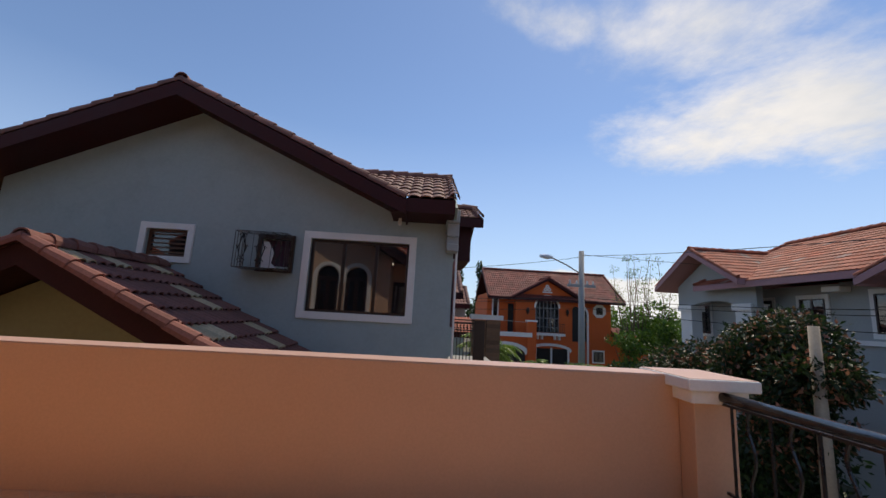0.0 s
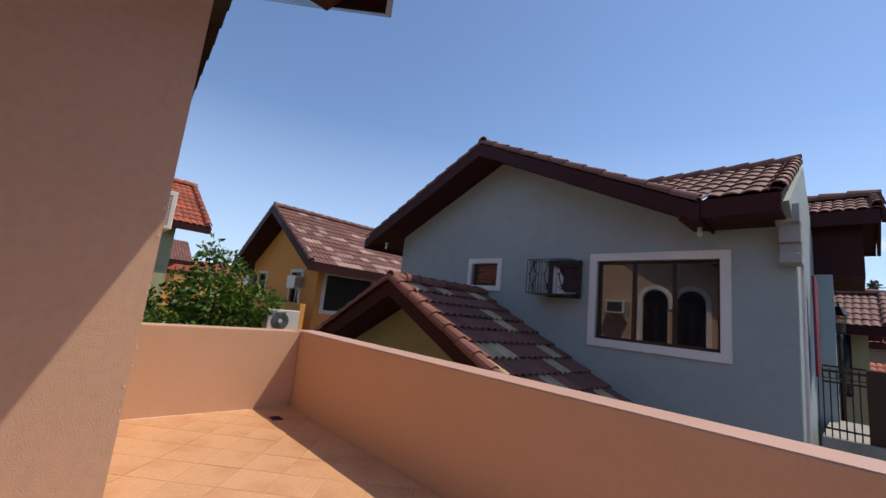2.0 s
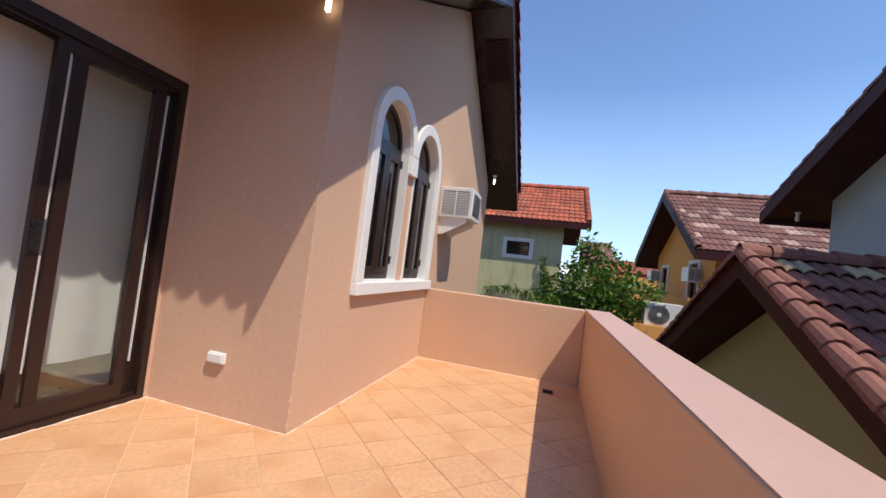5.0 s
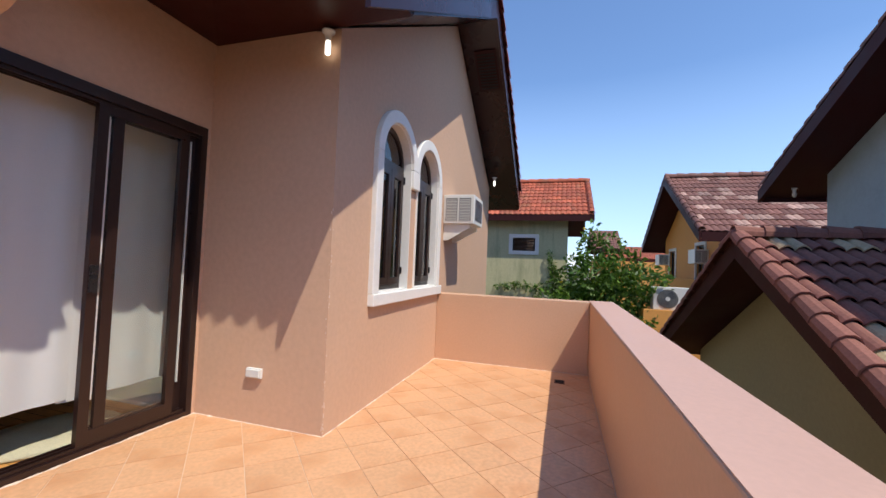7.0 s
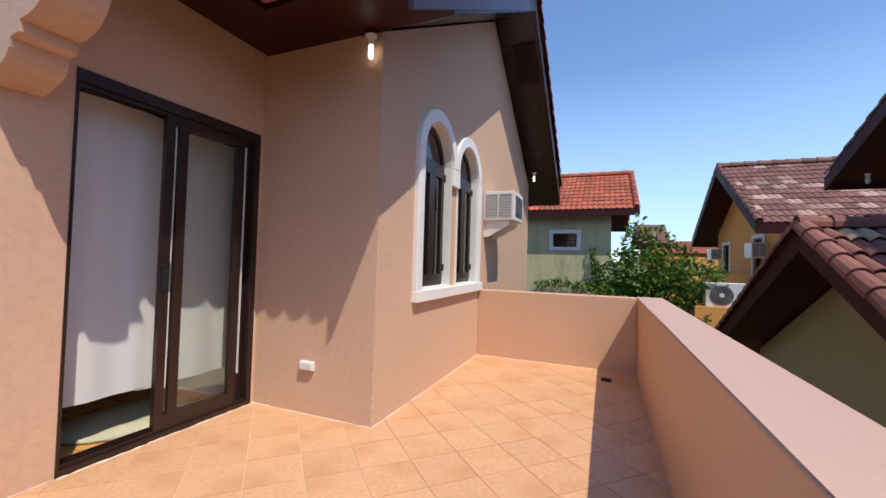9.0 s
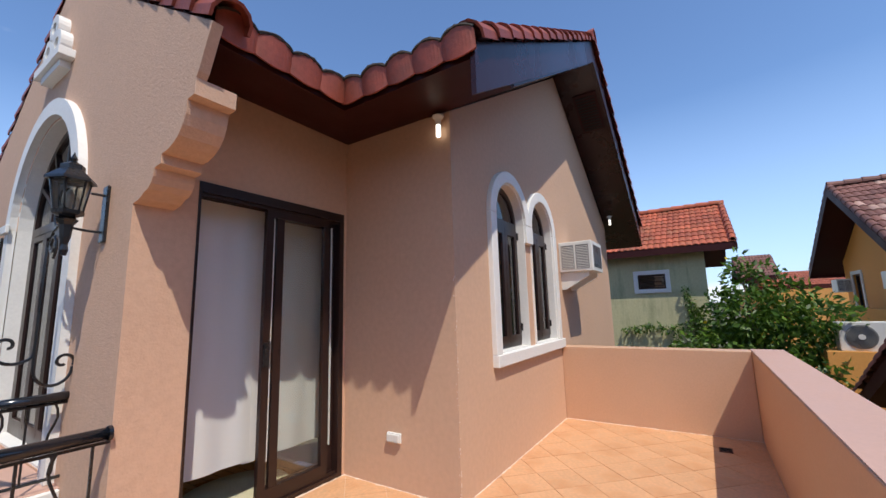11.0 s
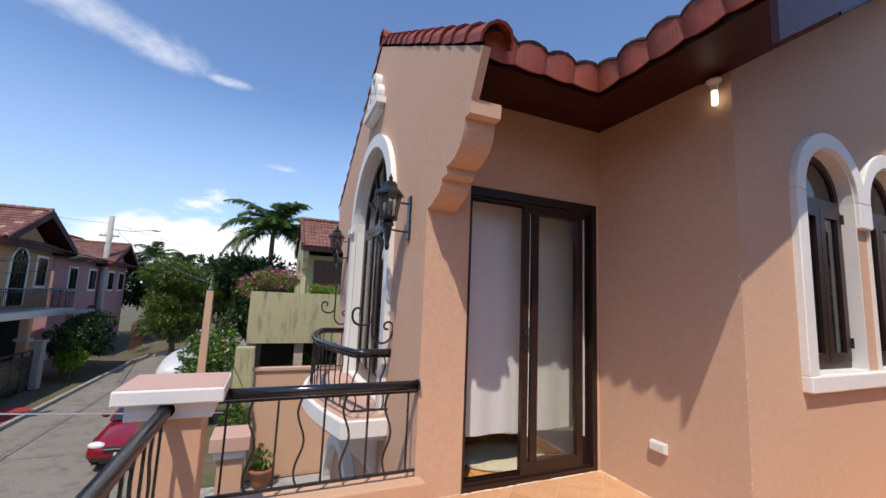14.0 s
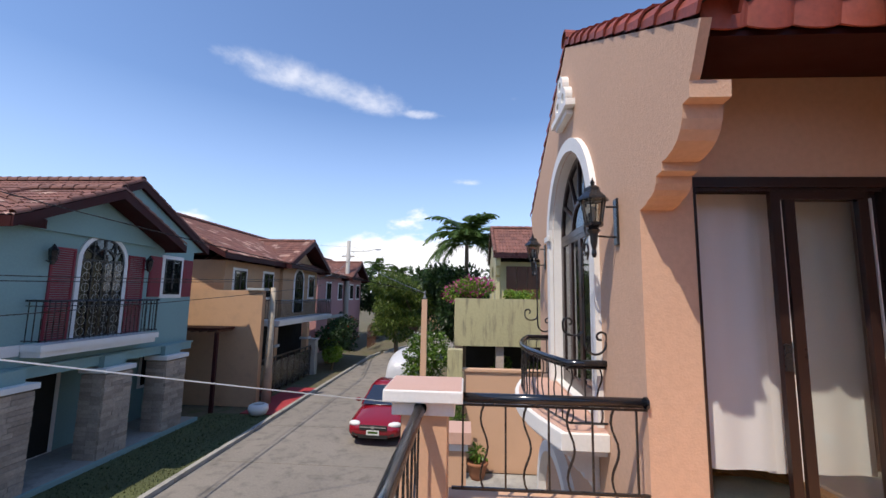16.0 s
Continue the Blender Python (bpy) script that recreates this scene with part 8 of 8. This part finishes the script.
    for x in (8.9, 10.0, 11.2):
        part("porch_post", bx(x, x + 0.12, Y - 0.1, Y - 0.011, -3.2, -0.7), "white", g)
    gable_roof(g, (14.9, Y + 1.5, 0.9), (17.5, Y + 1.5, 0.9), 1.8, 0.5, "redtile_dark", "maroon_dull", caps=False, verge=False)
    part("wall_low_side", bx(14.6, 17.4, Y + 0.8, Y + 3, -3.2, 0.2), "orange_wall", g)


def grey_house():
    X = 13.0
    g = group_at("house_grey", (16, 12, -3.2), "pale grey house with an orange tiled roof and white columns", "house")
    part("wall", bx(X + 0.9, 21, 3.0, 13.1, -3.2, 2.75), "grey_wall", g)
    part("wall_porch", bx(X + 0.95, 21, 13.101, 17.6, -3.2, 2.75), "grey_wall", g)
    m = plane_m((X, 0, 0), (0, -1, 0), (0, 0, 1))
    part("porch_beam", pr([(-17.4, 2.0), (-17.4, 3.0), (-15.38, 4.12), (-13.4, 3.0), (-13.0, 2.8), (-13.0, 2.0)] + [(-13.5 - 3.4 * k / 8, 2.05 + 0.25 * math.sin(math.pi * k / 8)) for k in range(9)][1:-1], m, -0.25, 0), "grey_wall", g)
    part("porch_floor", bx(X - 0.1, X + 1.6, 13.0, 17.4, 0.1, 0.45), "grey_wall", g)
    for y in (13.25, 16.5):
        c = group_at("porch_column", (X + 0.1, y + 0.3, 0.45), "square white column with moulded capital", "column", "grey house columns", kind="structure")
        part("shaft", bx(X - 0.02, X + 0.45, y, y + 0.75, 0.45, 1.9), "white", c)
        part("capital", bx(X - 0.10, X + 0.55, y - 0.08, y + 0.83, 1.9, 2.15), "white", c)
    gable_roof(g, (12.2, 15.38, 4.46), (19, 15.38, 4.46), 2.52, 0.57, "orangetile_far", "pink_wall", odd=("mottle_tile", 0.04))
    gable_roof(g, (16.8, 1.0, 5.0), (16.8, 15.6, 5.0), 4.3, 0.48, "orangetile_far", "pink_wall", odd=("mottle_tile", 0.04))
    gable_roof(g, (12.35, 5.0, 4.6), (17, 5.0, 4.6), 4.1, 0.46, "orangetile_far", "pink_wall", odd=("mottle_tile", 0.04))
    part("gable_wall", pr([(-5.4, 2.4), (3.4, 2.6), (0, 4.35), (-3.5, 2.74)], plane_m((X + 0.6, 5.0, 0), (0, 1, 0), (0, 0, 1)), 0, 0.3), "grey_wall", g)
    part("wall_front", bx(X + 0.6, X + 0.899, 1.0, 10.65, -3.2, 2.75), "grey_wall", g)
    window_unit("window_porch", (X + 0.95, 17.3, 0.95), (0, -1, 0), 0.65, 1.25, trim=0.12, depth=-0.01, label="grilled window with white trim under the porch arch", rails=3)
    window_unit("window_front", (X + 0.95, 14.15, 0.9), (0, -1, 0), 0.75, 1.4, trim=0.12, depth=-0.01, label="dark window with white trim", rails=2)
    window_unit("window_front", (X + 0.9, 12.25, 0.8), (0, -1, 0), 0.85, 1.5, trim=0.14, depth=-0.01, label="dark window with white trim", rails=2)
    window_unit("window_front", (X + 0.6, 9.72, 1.25), (0, -1, 0), 1.1, 1.1, trim=0.14, depth=-0.01, label="dark window with white trim", rails=2)
    part("band", bx(X + 0.5, X + 0.599, 1.0, 10.7, 0.92, 1.05), "white", g)
    soften(part("eave_bracket", bx(X + 0.2, X + 0.59, 10.3, 10.85, 2.44, 2.60), "white", g), 0.02)
    part("lower_band", bx(X + 0.5, X + 0.599, 1.0, 10.7, 0.1, 0.2), "white", g)
    # ground floor shade painted as a near-black plate
    part("ground_void", pr(rect(-8.2, -4.5, -3.2, -0.9), plane_m((X + 0.59, 0, 0), (0, -1, 0), (0, 0, 1)), 0.0, 0.02), "dark", g)


def far_side_planting():
    tree("tree_copper", (9.6, 8.6, -3.2), clumps_round((9.7, 8.75, 0.42), (0.9, 1.15, 0.75), 18, 0.75, 21), 16000, 0.13, "leaf_red", "dense tree with coppery new leaves", 21, 0.12)
    tree("tree_copper", (9.6, 11.6, -3.2), clumps_round((9.9, 11.6, -0.35), (0.9, 1.1, 0.8), 14, 0.65, 22), 9000, 0.14, "leaf_red", "dense tree with coppery new leaves", 22, 0.12)
    tree("tree_copper", (9.6, 14.0, -3.2), clumps_round((9.6, 14.5, -0.75), (0.8, 1.0, 0.9), 10, 0.8, 23), 7000, 0.15, "leaf_dark", "dark rounded clipped tree", 23, 0.12)
    tree("tree_copper", (9.2, 6.6, -3.2), clumps_round((9.5, 7.75, -0.5), (0.7, 0.6, 0.8), 14, 0.65, 24), 10000, 0.13, "leaf_red", "dense tree with coppery new leaves", 24, 0.12)
    # lower foliage takes the darker leaf colour to paint the shade under the crowns
    tree("tree_copper", (9.0, 5.6, -3.2), clumps_round((9.3, 8.6, -2.1), (0.9, 1.7, 0.7), 14, 0.8, 25), 7000, 0.15, "leaf_dark", "dense lower hedge foliage, darker leaves imitating shade", 25, 0.12)
    tree("shrub_red", (13.2, 23, -3.2), clumps_round((13.0, 22.5, -0.8), (0.8, 0.8, 1.1), 10, 0.6, 26), 3500, 0.18, "leaf", "green shrub with red berries", 26, 0.07, ("petal_r", 60, 0.12), category="shrub")
    tree("tree_feathery", (15.5, 24, -3.2), clumps_round((15.5, 24, 0.7), (2.2, 1.2, 0.9), 14, 0.8, 27), 7000, 0.2, "leaf", "light green tree behind the hedge", 27, 0.1)
    t = group_at("tree_sparse", (15.4, 24.0, -3.2), "tall sparse bamboo-like tree against the sky", "tree")
    bm = bmesh.new()
    rnd = random.Random(31)
    tips = []
    for k in range(16):
        b = Vector((15.0 + rnd.uniform(-1.3, 1.6), 24.0, 0.5))
        e = b + Vector((rnd.uniform(-0.9, 0.9), rnd.uniform(-0.3, 0.3), rnd.uniform(2.6, 5.2)))
        tube(bm, [b, b.lerp(e, 0.6) + Vector((rnd.uniform(-0.2, 0.2), 0, 0)), e], [0.03, 0.018, 0.006], 4)
        tips += [(*b.lerp(e, s), 0.35, 0.3, 0.22) for s in (0.55, 0.75, 0.95)]
    part("stem", bm, "bark", t, kind="stuff")
    leaves("crown", t, tips, 1500, 0.13, "leaf", 31, aspect=0.3)
    for c, n, L, sd in (((3.6, 14.4, -0.25), 26, 1.5, 41), ((5.9, 15.0, -0.9), 20, 1.3, 42), ((7.0, 14.4, -1.0), 9, 1.9, 43)):
        g = group_at("palm_shrub", (c[0], c[1], -3.2), "low bright green palm shrub", "shrub")
        part("trunk", tube(bmesh.new(), [(c[0], c[1], -3.2), c], [0.12, 0.09], 8), "bark", g)
        fronds(g, c, n, L, "leaf_lime", sd, rise=1.1, leaflets=22, width=0.5)
    for x, y, h in ((4.9, 44, 7.3), (7.3, 44, 7.4), (2.9, 44, 7.0)):
        g = group_at("cypress_tree", (x, y, -3.2), "tall narrow dark columnar tree", "tree")
        part("trunk", tube(bmesh.new(), [(x, y, -3.2), (x, y, h)], [0.2, 0.05], 6), "bark", g)
        leaves("crown", g, [(x + random.uniform(-0.2, 0.2), y, h - 0.4 - i * 0.75, 0.18 + 0.045 * i, 0.3, 0.55) for i in range(13)], 2600, 0.32, "leaf_dark", int(x * 10), 0.8)
    tree("tree_far", (4, 50, -3.2), clumps_round((3.0, 50, 1.8), (6, 2, 1.6), 20, 1.8, 33), 6000, 0.5, "leaf_dark", "distant dark trees behind the houses", 33, 0.3)
    tree("tree_far", (20, 50, -3.2), clumps_round((24.0, 46, 0.8), (12, 3, 1.6), 30, 2.0, 34), 9000, 0.5, "leaf", "distant trees behind the houses", 34, 0.3)
    # houses further up the cross street
    h = group_at("house_cream_far", (2.0, 15, -3.2), "cream house with a brown tiled roof and a wall lantern", "house")
    gable_roof(h, (-3.0, 15.4, 2.9), (2.45, 15.4, 2.9), 1.9, 0.5, "browntile_far", "maroon_dull")
    part("wall", bx(-3, 2.1, 14.2, 16.5, -3.2, 2.0), "cream_wall", h)
    part("window_recess", pr(rect(1.45, 1.80, 0.2, 1.7), plane_m((0, 14.2, 0), (1, 0, 0), (0, 0, 1)), 0.001, 0.02), "dark_glass", h)
    post = group_at("garden_lantern", (1.72, 9.5, -3.2), "black wrought iron lantern on a slender garden post", "lamp")
    T = Matrix.Translation((1.72, 9.5, 1.6))
    part("post", tube(bmesh.new(), [(1.72, 9.5, -3.2), (1.72, 9.5, 1.45)], 0.03, 8), "iron", post)
    part("lantern_base", spin([(0.03, -0.18), (0.05, -0.12), (0.03, -0.06), (0.08, -0.03)], 8, T), "iron", post)
    part("lantern_glass", spin([(0.075, -0.03), (0.11, 0.26)], 6, T), "lamp_glass", post)
    part("lantern_roof", spin([(0.15, 0.26), (0.12, 0.30), (0.05, 0.40), (0.02, 0.42), (0.012, 0.50)], 6, T), "iron", post)
    h2 = group_at("house_far", (4.0, 21, -3.2), "green-grey house with brown roofs at the corner", "house")
    gable_roof(h2, (1.0, 22, 2.75), (3.45, 22, 2.75), 2.2, 0.45, "browntile_far", "maroon_dull")
    part("wall", bx(1, 3.3, 20.6, 23.5, -3.2, 1.75), "green_wall", h2)
    gable_roof(h2, (1.5, 18.0, 1.1), (4.2, 18.0, 1.1), 1.6, 0.4, "orangetile_far", "maroon_dull", caps=False)
    gw = group_at("garden_wall", (2.7, 10.1, -3.2), "brown stone-clad garden wall in thin courses under a white cap", "wall", kind="structure")
    rnd = random.Random(8)
    for i in range(14):
        for j in range(2):
            part("stone", bx(2.42 + 0.38 * j, 2.79 + 0.38 * j, 10.0 - rnd.uniform(0, 0.02), 10.2, -0.45 + i * 0.107, -0.348 + i * 0.107), "clad", gw)
    part("wall_base", bx(2.4, 3.2, 10.01, 10.2, -3.2, -0.451), "beige_wall", gw)
    part("garden_wall_cap", bx(2.36, 3.24, 9.95, 10.25, 1.051, 1.18), "white", None, "white moulded wall cap", category="wall", kind="structure")


street()
aqua_house()
beige_house()
pink_house()
utility_pole("utility_pole", 7.72, 15.8, -3.2, 4.15, 0.16, 0.11, "grey concrete utility pole with a crossarm and street light", lamp=(6.25, 15.4, 3.75))
utility_pole("utility_pole", 13.75, -35.2, -3.2, 6.35, 0.24, 0.17, "grey concrete utility pole with a crossarm and street light", lamp=(11.2, -35.5, 5.6))
utility_pole("boundary_post", 10.75, -14.95, -3.2, 1.55, 0.20, 0.10, "tapered beige concrete service post with meters", arm=False)
utility_pole("leaning_post", 9.0, 7.05, -3.2, 1.3, 0.14, 0.10, "tapered weathered concrete post among the trees", arm=False)
the_car = car()
the_car.matrix_basis = Matrix.Translation((5.25, -13.1, -3.2)) @ pose(0, 0, 0, 0, 0, -3)
right_hand_side()
street_trees()
orange_house()
grey_house()
far_side_planting()
cable((7.72, 15.8, 3.95), (12.5, -2, 2.9), 0.3)
cable((7.72, 15.8, 3.9), (0.5, 15.6, 2.9), 0.1)
cable((7.72, 15.8, 4.0), (30, 16, 4.2), 0.2)
for dz in (0.0, -0.12, -0.45):
    cable((7.72, 15.8, 2.15 + dz), (-10, 17, 2.0 + dz), 0.3)
    cable((7.72, 15.8, 2.2 + dz), (11.2, 2.0, 1.75 + dz), 0.25)
for dz in (0.0, -0.10, -0.75):
    cable((9.9, 2.0, 1.45 + dz), (9.9, -18.0, 2.1 + dz * 0.5), 0.15)
    cable((9.9, -18.0, 2.1 + dz * 0.5), (13.7, -36, 4.9 + dz), 0.3)
cable((13.7, -36, 5.9), (5.2, -62, 6.0), 0.5)
cable((13.7, -36, 5.9), (22, -30, 6.3), 0.3)
cable((3.6, -8.0, 1.38), (13.2, -2.2, 3.75), 0.12)
cable((3.6, -8.0, 1.38), (13.7, -36, 5.6), 0.35)
cable((10.6, -0.9, 1.3), (2.7, -9.6, -1.65), 0.05, 0.014, mat="plastic", label="pale slack cable crossing the street low")


# ---- floor tiles, laid at 45 degrees ----
def clip(poly, axis, lim, keep_less):
    out = []
    for i, p in enumerate(poly):
        q = poly[(i + 1) % len(poly)]
        pin = (p[axis] <= lim) if keep_less else (p[axis] >= lim)
        qin = (q[axis] <= lim) if keep_less else (q[axis] >= lim)
        if pin:
            out.append(p)
        if pin != qin:
            t = (lim - p[axis]) / (q[axis] - p[axis])
            out.append((p[0] + (q[0] - p[0]) * t, p[1] + (q[1] - p[1]) * t))
    return out


def lay_tiles(parent):
    s = 0.205
    h = s - 0.003
    shared = None
    for i in range(-14, 18):
        for j in range(-8, 10):
            if (i + j) % 2 == 0:
                continue
            cx, cy = 0.06 + s * i, 0.23 + s * j
            full = [(cx + h, cy), (cx, cy + h), (cx - h, cy), (cx, cy - h)]
            for x0, x1, y0, y1 in ((-2.38, -0.0, 0.005, 1.775), (0.0, 2.755, -1.075, 1.775)):
                p = full
                for ax, lim, less in ((0, x0, False), (0, x1, True), (1, y0, False), (1, y1, True)):
                    p = clip(p, ax, lim, less) if p else p
                if len(p) < 3:
                    continue
                if all(a in p for a in full) and len(p) == 4:
                    if shared is None:
                        bm = bmesh.new()
                        prism(bm, [(h, 0), (0, h), (-h, 0), (0, -h)], Matrix(), -0.010, 0.0)
                        bmesh.ops.recalc_face_normals(bm, faces=bm.faces)
                        shared = bpy.data.meshes.new("floor_tile")
                        bm.to_mesh(shared)
                        bm.free()
                        shared.materials.append(M["tile"])
                    ob = part("floor_tile", shared, "tile", parent)
                    ob.matrix_basis = pose(cx, cy, random.uniform(-0.0006, 0.0006), 0, 0, 90 * random.randrange(4))
                else:
                    part("floor_tile", pr(p, Matrix(), -0.010, 0.0), "tile", parent)


lay_tiles(terrace_floor)
